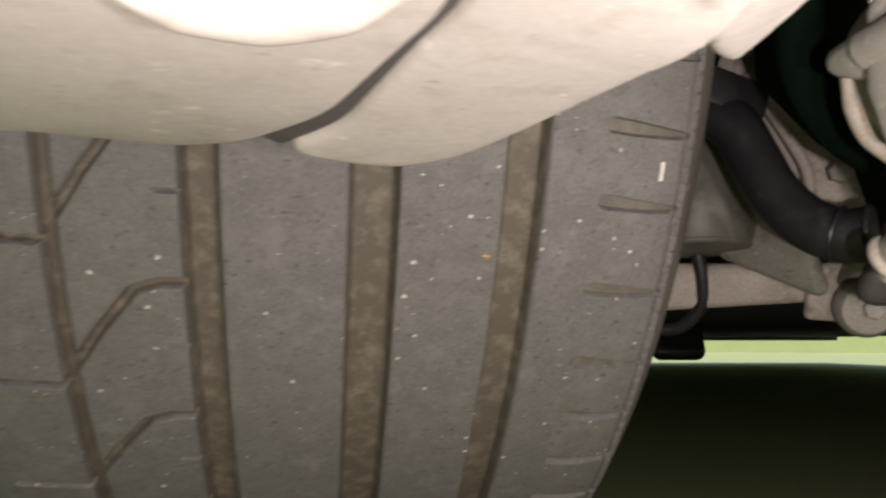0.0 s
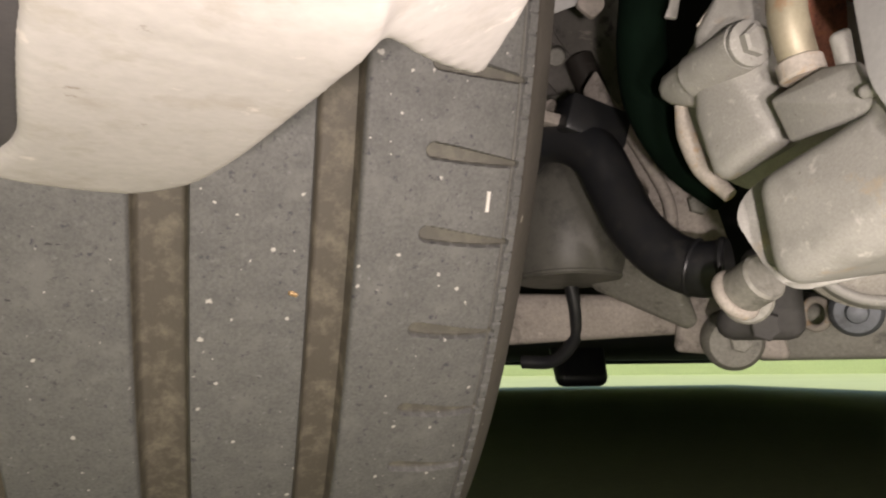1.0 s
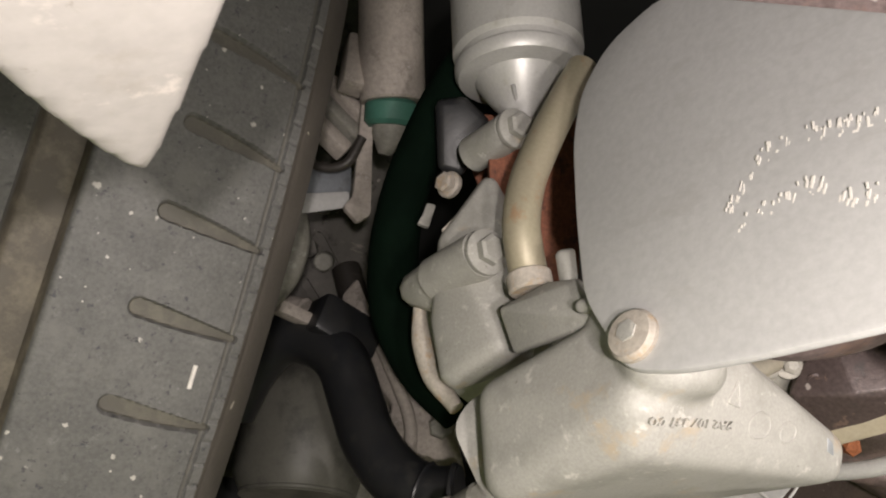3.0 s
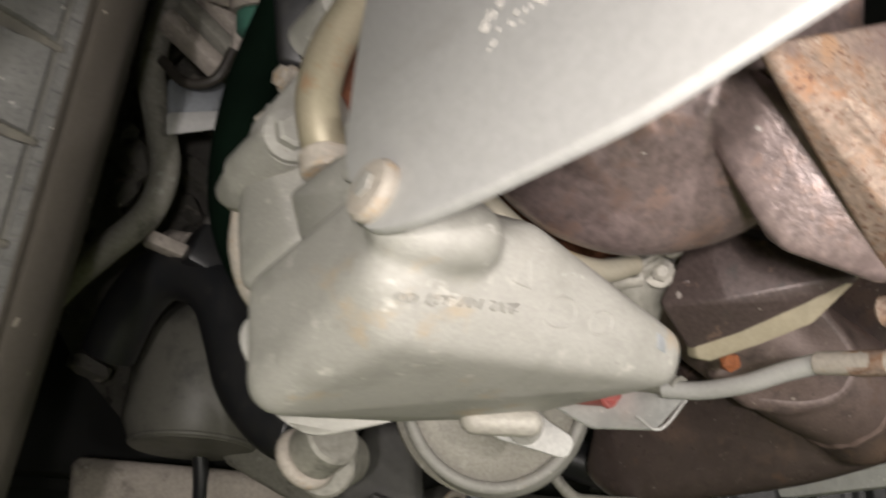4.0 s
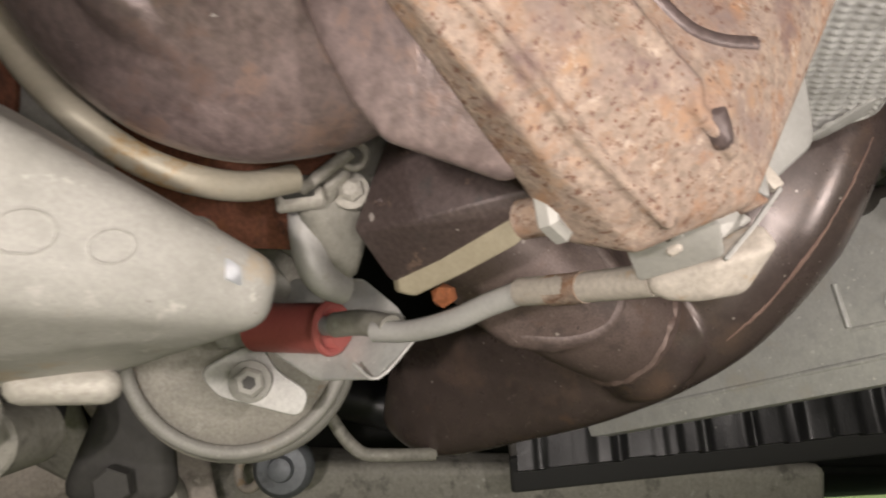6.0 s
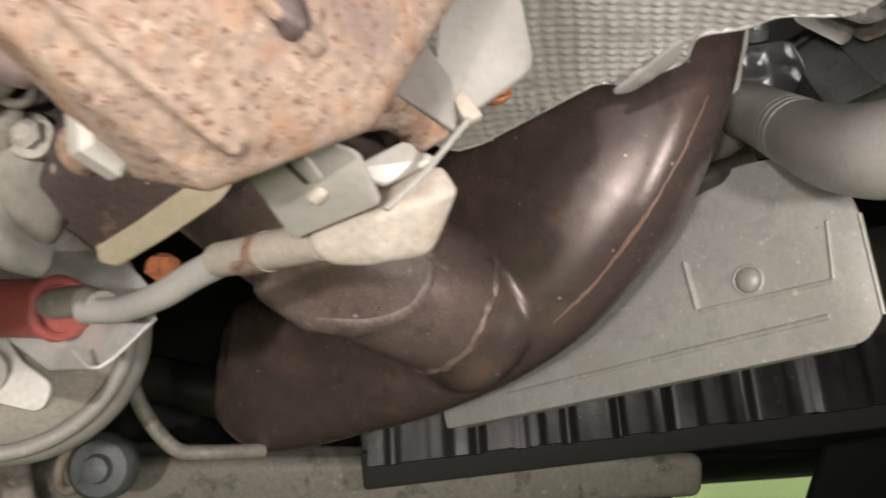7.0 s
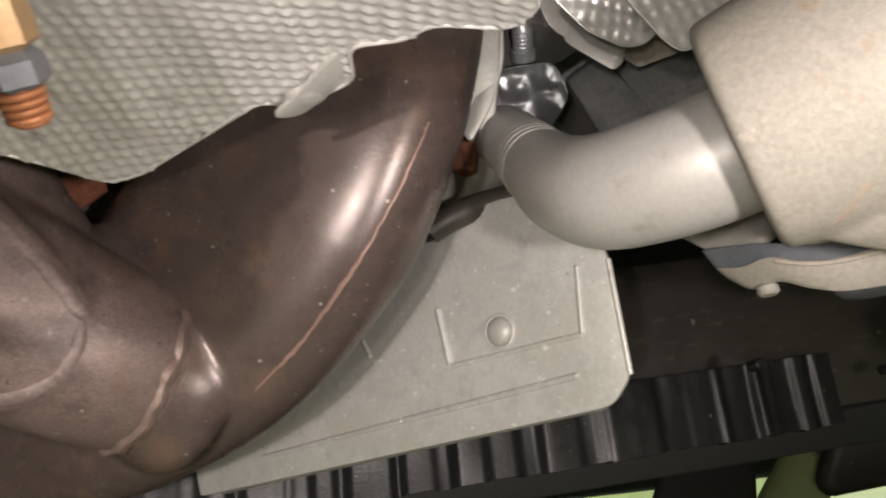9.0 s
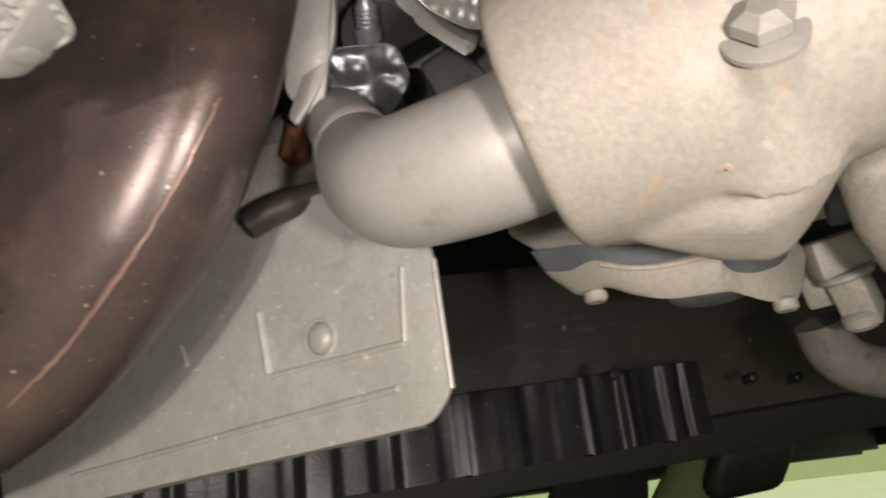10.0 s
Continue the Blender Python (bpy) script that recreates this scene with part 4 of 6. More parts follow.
tagged(finish(hull([((0.1335, 0.2404, 0.2926), 0.003), ((0.1390, 0.2376, 0.2936), 0.003), ((0.1459, 0.2374, 0.2887), 0.003), ((0.1379, 0.2472, 0.2756), 0.0025), ((0.1424, 0.2459, 0.2746), 0.0025)], 2), "plug_connector", HOSE), "black plug connector above the pump", "connector")
neck = thing("throttle_neck", "grey alloy neck with a clamp ring above the pump", "pipe neck")
part("cone", sweep_profile((0.1557, 0.2260, 0.2867), Vector((0.1515, 0.2221, 0.3215)) - Vector((0.1565, 0.2257, 0.2868)), [(0.0040, -0.002), (0.0055, 0.0), (0.0095, 0.005), (0.0140, 0.0115), (0.0150, 0.0135), (0.0205, 0.0148), (0.0216, 0.0165), (0.0216, 0.0190), (0.0200, 0.0205), (0.0200, 0.0225), (0.0220, 0.0240), (0.0220, 0.06)], 56), ALU, neck)
part("rib", rod((0.1470, 0.2167, 0.2910), (0.1529, 0.2236, 0.2867), 0.0007, 10), ALU, neck)

oil = thing("oil_pipe", "olive passivated oil pipe in an alloy elbow block", "pipe")
part("pipe", tube([(0.1415, 0.1949, 0.2135), (0.1381, 0.1920, 0.2196), (0.1364, 0.1909, 0.2278), (0.1379, 0.1906, 0.2392), (0.1424, 0.1904, 0.2524), (0.1481, 0.1909, 0.2656), (0.1559, 0.1912, 0.2823)], 0.0048, 24), OLIVE, oil, "olive tube")
part("collar", rod((0.1408, 0.1931, 0.2104), (0.1399, 0.1934, 0.2154), 0.0056, 28, 0.0006), WHITEMETAL, oil)
part("block", hull([((0.1362, 0.1973, 0.2059), 0.0015), ((0.1389, 0.1960, 0.1969), 0.0015), ((0.1417, 0.1671, 0.1953), 0.0015), ((0.1413, 0.1741, 0.2053), 0.0015), ((0.1407, 0.1847, 0.2083), 0.0015), ((0.1495, 0.2118, 0.2137), 0.002), ((0.1545, 0.1940, 0.2096), 0.002)], 2), CAST, oil)
part("lug", hull([((0.1420, 0.1808, 0.2151), 0.0018), ((0.1436, 0.1809, 0.2088), 0.0022), ((0.1444, 0.1813, 0.2169), 0.0012)], 2), CAST, oil)
part("lug", hull([((0.1387, 0.1682, 0.1979), 0.0016), ((0.1400, 0.1632, 0.1972), 0.0016)], 2), CAST, oil)
tagged(finish(slab([(0.1425, 0.2249, 0.2688), (0.1670, 0.2104, 0.2780), (0.1712, 0.2174, 0.2206), (0.1479, 0.2268, 0.2207)], 0.003, (-0.3, -0.9, -0.2), 0.003), "inner_heat_shield", REDRUST), "red-brown rusty heat shield behind the oil pipe", "heat shield")

# ---------------------------------------------------------------- large cover plate
SHN = (-0.949, -0.285, 0.137)
cover = finish(slab([(0.1356, 0.1634, 0.1972), (0.1371, 0.1680, 0.2174), (0.1393, 0.1721, 0.2409), (0.1416, 0.1717, 0.2560), (0.1452, 0.1650, 0.2675), (0.1507, 0.1497, 0.2734), (0.1621, 0.0838, 0.2155), (0.1573, 0.0834, 0.1816), (0.1555, 0.0888, 0.1803), (0.1499, 0.1061, 0.1772), (0.1431, 0.1286, 0.1769), (0.1390, 0.1425, 0.1774), (0.1363, 0.1526, 0.1800), (0.1361, 0.1570, 0.1878)], 0.0025, SHN, 0.006, 0.0009), "cover_plate", SHEET)
tagged(cover, "smooth pale grey cover plate held by a round bolt", "cover plate")
part("bolt_head", sweep_profile((0.1379, 0.1502, 0.1856), SHN, [(0.0050, -0.001), (0.0052, 0.0012), (0.0045, 0.0022), (0.0026, 0.0026)], 36), WHITEMETAL, cover)
part("bolt_socket", sweep_profile(Vector((0.1379, 0.1503, 0.1859)) + Vector(SHN) * 0.0025, SHN, [(0.0022, 0), (0.0022, 0.0004), (0.0016, 0.0005)], 6), CAST, cover, smooth=20)
rng = random.Random(4)
stroke = bpy.data.meshes.new("scratch")
bar = block(Matrix.Identity(4), (1.0, 1.0, 1.0), 0.08, 1)
bar.to_mesh(stroke)
bar.free()
stroke.materials.append(PALE)
for line, count, longest in ((((0.1457, 0.1329, 0.2037), (0.1480, 0.1286, 0.2111), (0.1506, 0.1222, 0.2154), (0.1525, 0.1148, 0.2131), (0.1544, 0.1081, 0.2128), (0.1571, 0.0991, 0.2127)), 120, 0.0026), (((0.1456, 0.1317, 0.2006), (0.1489, 0.1220, 0.2038), (0.1505, 0.1166, 0.2031), (0.1511, 0.1125, 0.1989), (0.1527, 0.1071, 0.1989), (0.1552, 0.0999, 0.2015)), 110, 0.0024)):
    way = spline(line, 20)
    for i in range(count):
        at = way[int(i / count * (len(way) - 1))] + Vector((0, 0, rng.uniform(-0.0024, 0.0024))) + Vector(SHN) * 0.00006
        rise = Vector((0, 0, 1)) + (way[-1] - way[0]).normalized() * rng.uniform(0.0, 0.5)
        if rng.random() < 0.3 or 0.42 < i / count < 0.5:
            continue
        mark = new("scratch", stroke)
        mark.parent = cover
        mark.matrix_basis = frame_at(at, rise, SHN) @ Matrix.Diagonal((rng.uniform(0.0006, longest) * rng.uniform(0.4, 1), rng.uniform(0.0002, 0.0005), 0.0002, 1))
# ---------------------------------------------------------------- cast housing with the part number
box = thing("cast_housing", "pale cast aluminium housing tapering to a blunt nose", "housing")
casting = part("body", fuse([hull([((0.1344, 0.1933, 0.1822), 0.0060), ((0.1367, 0.1931, 0.1666), 0.0065), ((0.1425, 0.1702, 0.1885), 0.0060), ((0.1446, 0.1607, 0.1768), 0.0072), ((0.1462, 0.1640, 0.1728), 0.0070), ((0.1683, 0.1610, 0.1872), 0.0050), ((0.1700, 0.1720, 0.1935), 0.0050), ((0.2066, 0.1731, 0.1784), 0.0045), ((0.2066, 0.1738, 0.1747), 0.0040), ((0.1894, 0.2027, 0.1713), 0.0040), ((0.1650, 0.2067, 0.1689), 0.0045), ((0.2098, 0.2004, 0.1879), 0.0060), ((0.1660, 0.2267, 0.1946), 0.0060)], 3),
                             hull([((0.1436, 0.1534, 0.1829), 0.0058), ((0.1479, 0.1538, 0.1826), 0.0060), ((0.1549, 0.1546, 0.1838), 0.0060), ((0.1505, 0.1640, 0.1945), 0.0055), ((0.1445, 0.1660, 0.1945), 0.0055), ((0.1555, 0.1735, 0.1884), 0.006)], 3)], 0.0008, 16), CAST, box, smooth=70)
part("back_flange", slab([(0.1292, 0.2112, 0.1792), (0.1338, 0.2126, 0.1870), (0.1543, 0.2048, 0.2000), (0.1715, 0.2072, 0.1698), (0.1639, 0.2036, 0.1640), (0.1496, 0.2183, 0.1605), (0.1382, 0.2107, 0.1636)], 0.004, (-0.75, -0.55, -0.35), 0.008, 0.0008, flat=False), CAST, box)
part("lower_pad", hull([((0.1797, 0.2010, 0.1654), 0.003), ((0.1911, 0.1972, 0.1655), 0.003), ((0.1873, 0.2070, 0.1703), 0.004)], 2), CASTDIRTY, box, "tan stained pad")
TF = plane_normal((0.1676, 0.1563, 0.1808), (0.2016, 0.1639, 0.1767), (0.1659, 0.1534, 0.1732))
if TF.y > 0:
    TF = -TF
txt = bpy.data.curves.new("part_number", "FONT")
txt.body, txt.size, txt.extrude, txt.align_x, txt.align_y = "9A2 107 331 00", 0.0037, 0.00016, "CENTER", "CENTER"
txt.offset = 0.00004
tmp = bpy.data.objects.new("part_number", txt)
scene.collection.objects.link(tmp)
bpy.context.view_layer.update()
me = bpy.data.meshes.new_from_object(tmp.evaluated_get(bpy.context.evaluated_depsgraph_get()))
bpy.data.objects.remove(tmp)
me.materials.append(CAST)
number = new("part_number", me)
number.parent = box
NUMBER_X = Vector((0.1488, 0.1551, 0.1724)) - Vector((0.1661, 0.1544, 0.1734))
body_skin = skin(casting)
flat_pose = frame_at(Vector((0.1556, 0.1550, 0.1731)), NUMBER_X, TF)
for v in me.vertices:
    raised = v.co.z > 0
    at, n, _, _ = body_skin.find_nearest(flat_pose @ v.co)
    v.co = at + n * (0.00065 if raised else -0.0004)
for a, b in (((0.1648, 0.1572, 0.1794), (0.1692, 0.1554, 0.1783)), ((0.1692, 0.1554, 0.1783), (0.1675, 0.1552, 0.1835)), ((0.1675, 0.1552, 0.1835), (0.1648, 0.1572, 0.1794))):
    part("triangle_mark", sweep(laid(body_skin, [Vector(a).lerp(Vector(b), k / 6) for k in range(7)]), 0.0003, 6), CAST, box)
for p, r in (((0.1769, 0.1575, 0.1758), 0.0038), ((0.1875, 0.1582, 0.1758), 0.0030)):
    across = Vector(NUMBER_X).normalized()
    up = TF.cross(across)
    part("round_mark", sweep(laid(body_skin, [Vector(p) + (across * math.cos(k * math.pi / 20) + up * math.sin(k * math.pi / 20)) * r for k in range(41)], -0.00008), 0.00026, 6), CAST, box)
part("worn_patch", hull([(p, 0.0005) for p in laid(body_skin, [(0.2032, 0.1624, 0.1784), (0.2051, 0.1630, 0.1775), (0.2054, 0.1641, 0.1747), (0.2032, 0.1637, 0.1753)], -0.0003)], 1), ZINC, box, "bare worn patch on the nose")

bushing = thing("mount_stub", "grey rubber mount stub with a pale ring", "mount")
part("stub", rod((0.1711, 0.2731, 0.1718), (0.1672, 0.2907, 0.1663), 0.0085, 28, 0.001), GREYGREEN, bushing)
part("ring", ring((0.1665, 0.2862, 0.1665), Vector((0.1672, 0.2907, 0.1663)) - Vector((0.1711, 0.2731, 0.1718)) + Vector((0, -0.006, 0)), 0.0078, 0.0022), WHITEMETAL, bushing)
part("sleeve", rod((0.1748, 0.2944, 0.1656), (0.1881, 0.3184, 0.1725), 0.0095, 28, 0.001), GREYGREEN, bushing)

# ---------------------------------------------------------------- turbocharger
DOME, DR = Vector((0.1996, 0.1595, 0.2362)), 0.0426
TOP = Vector((-0.1510, -0.3225, 0.9344))
bm = bmesh.new()
bmesh.ops.create_uvsphere(bm, u_segments=96, v_segments=64, radius=1.0)
facing = (Vector((0.1467, 0.0600, 0.1386)) - DOME).normalized()
turn = facing.to_track_quat("Z", "Y").to_matrix()
for v in bm.verts:
    ball = turn @ (Vector((v.co.x, v.co.y, v.co.z * 0.40)) * DR)
    rise = max(0.0, ball.dot(TOP))
    v.co = DOME + ball + TOP * 0.7 * rise + ball.normalized() * 0.0006 * noise.noise(ball * 90)
bm.normal_update()
dome_skin = bvhtree.BVHTree.FromBMesh(bm)
pieces = [bm]
for line, sizes in ((([(0.1735, 0.1653, 0.2304), (0.1786, 0.1660, 0.2223), (0.1841, 0.1665, 0.2142), (0.1932, 0.1669, 0.2075)]), (0.005, 0.0068, 0.0062, 0.004)), (([(0.1873, 0.1551, 0.2280), (0.1906, 0.1564, 0.2210), (0.1961, 0.1574, 0.2145), (0.2030, 0.1585, 0.2088)]), (0.004, 0.0052, 0.0048, 0.003))):
    pieces.append(tube(laid(dome_skin, line, -0.0042), sizes, 20))
pieces.append(hull([((0.2027, 0.1489, 0.2315), 0.0030), ((0.2081, 0.1514, 0.2189), 0.0030), ((0.2104, 0.1495, 0.2075), 0.0020), ((0.2151, 0.1492, 0.1996), 0.0020), ((0.2191, 0.1485, 0.1948), 0.0020), ((0.2245, 0.1448, 0.1922), 0.0020), ((0.2291, 0.1422, 0.1897), 0.0020), ((0.2323, 0.1410, 0.1884), 0.0020), ((0.2357, 0.1366, 0.1899), 0.0020), ((0.2183, 0.1354, 0.2118), 0.0030), ((0.2312, 0.1334, 0.1961), 0.0030), ((0.2198, 0.1427, 0.2031), 0.0040), ((0.2109, 0.1422, 0.2182), 0.0040), ((0.2276, 0.1587, 0.2027), 0.0020), ((0.2394, 0.1522, 0.1973), 0.0020), ((0.2469, 0.1469, 0.1999), 0.0030), ((0.2218, 0.1620, 0.2305), 0.0040)], 3))
turbo = thing("turbocharger", "heat-browned turbocharger turbine housing", "turbocharger")
part("turbine_housing", fuse(pieces, 0.0008, 6), DOMEBROWN, turbo, "dark brown domed housing with a lobed outlet", smooth=70)
part("knuckle", hull([((0.2434, 0.2107, 0.2063), 0.0022), ((0.2519, 0.2123, 0.1974), 0.0022), ((0.2455, 0.1971, 0.2236), 0.0022), ((0.2587, 0.1878, 0.2144), 0.0022), ((0.2687, 0.1747, 0.2068), 0.0022), ((0.2628, 0.1846, 0.2026), 0.0015), ((0.2562, 0.1998, 0.1983), 0.0015), ((0.2499, 0.1961, 0.2037), 0.0022), ((0.2686, 0.2126, 0.2292), 0.0030), ((0.2890, 0.1919, 0.2230), 0.0030), ((0.2701, 0.2276, 0.2096), 0.0030)], 2), DARKBROWN, turbo, "dark brown angular casting")
for at in [(0.2562, 0.1877, 0.2081), (0.2445, 0.2043, 0.2084)]:
    part("boss", sweep_profile(at, (-0.55, -0.45, -0.70), [(0.0026, -0.003), (0.0026, 0.0002), (0.0020, 0.0006), (0.0014, 0.0001)], 24), DARKBROWN, turbo)
part("khaki_band", slab([(0.2516, 0.2112, 0.1962), (0.2563, 0.1989, 0.1974), (0.2633, 0.1833, 0.2020), (0.2678, 0.1730, 0.2060), (0.2711, 0.1707, 0.2074), (0.2662, 0.1846, 0.1968), (0.2610, 0.1980, 0.1937), (0.2560, 0.2108, 0.1915), (0.2528, 0.2127, 0.1926)], 0.005, (-0.2, -0.9, -0.3), 0.001, 0.0006, flat=False), BAND, turbo)
ringpipe = finish(tube([(0.1599, 0.1890, 0.2462), (0.1629, 0.1918, 0.2360), (0.1669, 0.1937, 0.2267), (0.1734, 0.1939, 0.2179), (0.1819, 0.1928, 0.2099), (0.1915, 0.1934, 0.2047), (0.2013, 0.1938, 0.2027), (0.2119, 0.1960, 0.2041), (0.2220, 0.1982, 0.2087)], 0.0029, 18), "curved_pipe", CREAM)
tagged(ringpipe, "pale olive metal pipe curving round the turbine housing", "pipe")
tagged(finish(slab([(0.1377, 0.2461, 0.2975), (0.2106, 0.2286, 0.3021), (0.2503, 0.2235, 0.2354), (0.2476, 0.2332, 0.2082), (0.2151, 0.2425, 0.2080), (0.1670, 0.2488, 0.2400)], 0.003, (-0.4, -0.8, -0.3), 0.004), "turbo_heat_shield", REDRUST), "red-brown rusty sheet heat shield behind the turbocharger", "heat shield")

flange = thing("exhaust_flange", "pale rusty exhaust flange bolted to the turbine outlet", "flange")
bm = hull([((0.1937, 0.1259, 0.2143), 0.0012), ((0.2041, 0.1270, 0.2069), 0.0012), ((0.2178, 0.1288, 0.1964), 0.0012), ((0.2253, 0.1298, 0.1907), 0.0012), ((0.2333, 0.1314, 0.1853), 0.0014), ((0.2965, 0.1105, 0.2552), 0.004), ((0.2761, 0.1260, 0.2530), 0.004), ((0.2485, 0.1304, 0.1808), 0.0022), ((0.2441, 0.1416, 0.1819), 0.0024), ((0.2488, 0.1348, 0.1789), 0.0024), ((0.2608, 0.1262, 0.1844), 0.0026), ((0.2660, 0.1226, 0.1973), 0.003), ((0.2669, 0.1214, 0.2112), 0.003), ((0.2512, 0.1219, 0.1916), 0.004), ((0.2569, 0.1579, 0.2141), 0.004), ((0.2769, 0.1473, 0.2088), 0.004)], 3)
bm.normal_update()
flange_skin = bvhtree.BVHTree.FromBMesh(bm)
ridges = [sweep(laid(flange_skin, spline(line, 8), 0.0002), r, 10) for nm, line, r in (("ridge", ((0.2071, 0.1240, 0.2060), (0.2170, 0.1249, 0.1998), (0.2261, 0.1255, 0.1927), (0.2347, 0.1262, 0.1856), (0.2435, 0.1272, 0.1806), (0.2501, 0.1289, 0.1782)), 0.0010), ("ridge", ((0.2266, 0.1238, 0.2170), (0.2342, 0.1232, 0.2060), (0.2439, 0.1223, 0.1956), (0.2546, 0.1224, 0.1877)), 0.0010))]
flange_body = part("flange_body", fuse([bm] + ridges, 0.0005, 2), RUST, flange, smooth=70)
part("pit", hull([(p, 0.0016) for p in laid(skin(flange_body), [(0.2491, 0.1190, 0.1895), (0.2502, 0.1182, 0.1897), (0.2518, 0.1186, 0.1864), (0.2510, 0.1193, 0.1857)], -0.0013)], 2), DARKBROWN, flange, "dark corroded pit")
part("pale_ridge", sweep(laid(flange_skin, spline(((0.2071, 0.1240, 0.2060), (0.2170, 0.1249, 0.1998), (0.2261, 0.1255, 0.1927), (0.2347, 0.1262, 0.1856), (0.2435, 0.1272, 0.1806), (0.2501, 0.1289, 0.1782)), 8), 0.0003), 0.0006, 10), LIGHTRUST, flange, "pale ridge line")
part("scale_edge", sweep(laid(skin(flange_body), spline(([(0.2381, 0.1194, 0.2098), (0.2404, 0.1197, 0.2062), (0.2431, 0.1194, 0.2034), (0.2468, 0.1185, 0.2010), (0.2515, 0.1173, 0.2004), (0.2569, 0.1153, 0.2011)]), 8), -0.0007), 0.0013, 10), DARKBROWN, flange, "dark edge of flaked scale")
AXN = Vector((0.2392, 0.1476, 0.1840)) - Vector((0.2425, 0.1382, 0.1836))
part("nut", hex_bm((0.2413, 0.1391, 0.1832), AXN, 0.0078, 0.0038, 0.0010), CLIPSTEEL, flange, "zinc-grey hexagon nut", smooth=25)
part("stud", rod((0.2414, 0.1391, 0.1830), (0.2393, 0.1475, 0.1842), 0.0030, 20, 0.0006), RUST, flange)

clip = thing("actuator_clip", "bent grey steel clip on the actuator rod end", "clip")
CN = Vector((-0.4116, -0.2258, -0.8830))
part("front_leaf", slab([(0.2550, 0.1442, 0.1848), (0.2646, 0.1505, 0.1786), (0.2699, 0.1371, 0.1796), (0.2646, 0.1329, 0.1831), (0.2604, 0.1346, 0.1847), (0.2573, 0.1372, 0.1854)], 0.0008, CN, 0.0012, 0.0003), CLIPSTEEL, clip)
# thin black plate laid on the leaf for the shade inside the slot
part("slot", slab([(0.2592, 0.1403, 0.1836), (0.2594, 0.1395, 0.1838), (0.2623, 0.1402, 0.1822), (0.2622, 0.1411, 0.1820)], 0.0002, CN, 0.0002, 0), BLACK, clip, "black inlay for the shade in a punched slot", smooth=0)
part("tongue", slab([(0.2593, 0.1394, 0.1835), (0.2604, 0.1372, 0.1836), (0.2632, 0.1386, 0.1819), (0.2623, 0.1403, 0.1819)], 0.0006, CN, 0.0006, 0.0002), CLIPSTEEL, clip)
part("pip", hull([((0.2638, 0.1418, 0.1812), 0.0010), ((0.2639, 0.1408, 0.1813), 0.0008)], 2), WHITEMETAL, clip, "cream pip below the slot")
part("back_leaf", slab([(0.2667, 0.1388, 0.1843), (0.2712, 0.1390, 0.1829), (0.2788, 0.1374, 0.1874), (0.2734, 0.1371, 0.1888)], 0.0008, (-0.4, -0.8, 0.1), 0.001, 0.0003, flat=False), CLIPSTEEL, clip)
part("rusty_leaf", slab([(0.2662, 0.1427, 0.1945), (0.2694, 0.1381, 0.1970), (0.2772, 0.1324, 0.1885), (0.2754, 0.1366, 0.1875), (0.2722, 0.1386, 0.1912), (0.2698, 0.1414, 0.1914)], 0.0016, (-0.3, -0.9, 0), 0.0008, 0.0003, flat=False), RUST, clip)
part("side_leaf", slab([(0.2697, 0.1409, 0.1991), (0.2746, 0.1354, 0.2041), (0.2784, 0.1333, 0.1967), (0.2787, 0.1335, 0.1894)], 0.0012, (-0.3, -0.9, 0), 0.0008, 0.0003, flat=False), CLIPDIM, clip)
part("bottom_strip", slab([(0.2704, 0.1377, 0.1797), (0.2710, 0.1375, 0.1792), (0.2760, 0.1352, 0.1847), (0.2801, 0.1320, 0.1908), (0.2796, 0.1321, 0.1914), (0.2755, 0.1353, 0.1853)], 0.0008, (-0.3, -0.9, 0), 0.0003, 0.0002, flat=False), CLIPDIM, clip)
part("folded_end", block(frame_at((0.2811, 0.1353, 0.1950), Vector((0.2825, 0.1343, 0.1920)) - Vector((0.2796, 0.1361, 0.1983)), (-0.3, -0.9, -0.2)), (0.0062, 0.0024, 0.0016), 0.0004), WHITEMETAL, clip)
part("tab", slab([(0.2782, 0.1368, 0.1909), (0.2815, 0.1357, 0.1930), (0.2919, 0.1322, 0.2019), (0.2889, 0.1299, 0.2065), (0.2856, 0.1276, 0.2118), (0.2825, 0.1269, 0.2132), (0.2785, 0.1322, 0.2125), (0.2766, 0.1323, 0.2068), (0.2766, 0.1342, 0.1995)], 0.0010, (-0.45, -0.85, 0.05), 0.003, 0.0004, flat=False), CLIPDIM, clip, "wide grey steel tab")

lever = finish(fuse([hull([((0.2692, 0.1497, 0.1791), 0.0026), ((0.2703, 0.1490, 0.1776), 0.0019), ((0.2726, 0.1460, 0.1768), 0.0018), ((0.2760, 0.1422, 0.1778), 0.0016), ((0.2773, 0.1394, 0.1796), 0.0014), ((0.2780, 0.1344, 0.1819), 0.0008), ((0.2770, 0.1352, 0.1844), 0.0008), ((0.2765, 0.1371, 0.1850), 0.0008), ((0.2710, 0.1393, 0.1792), 0.0006), ((0.2753, 0.1343, 0.1804), 0.0005), ((0.2695, 0.1449, 0.1798), 0.0010), ((0.2770, 0.1422, 0.1792), 0.0036), ((0.2735, 0.1440, 0.1780), 0.0030)], 3)], 0.0005, 10), "rod_end", WHITEMETAL, smooth=70)
tagged(lever, "chalky white alloy rod end under the clip", "rod end")
part("sleeve", tube([(0.2667, 0.1854, 0.1868), (0.2682, 0.1684, 0.1832), (0.2696, 0.1513, 0.1799)], 0.0029, 20), WHITEMETAL, lever, "stained beige sleeve")
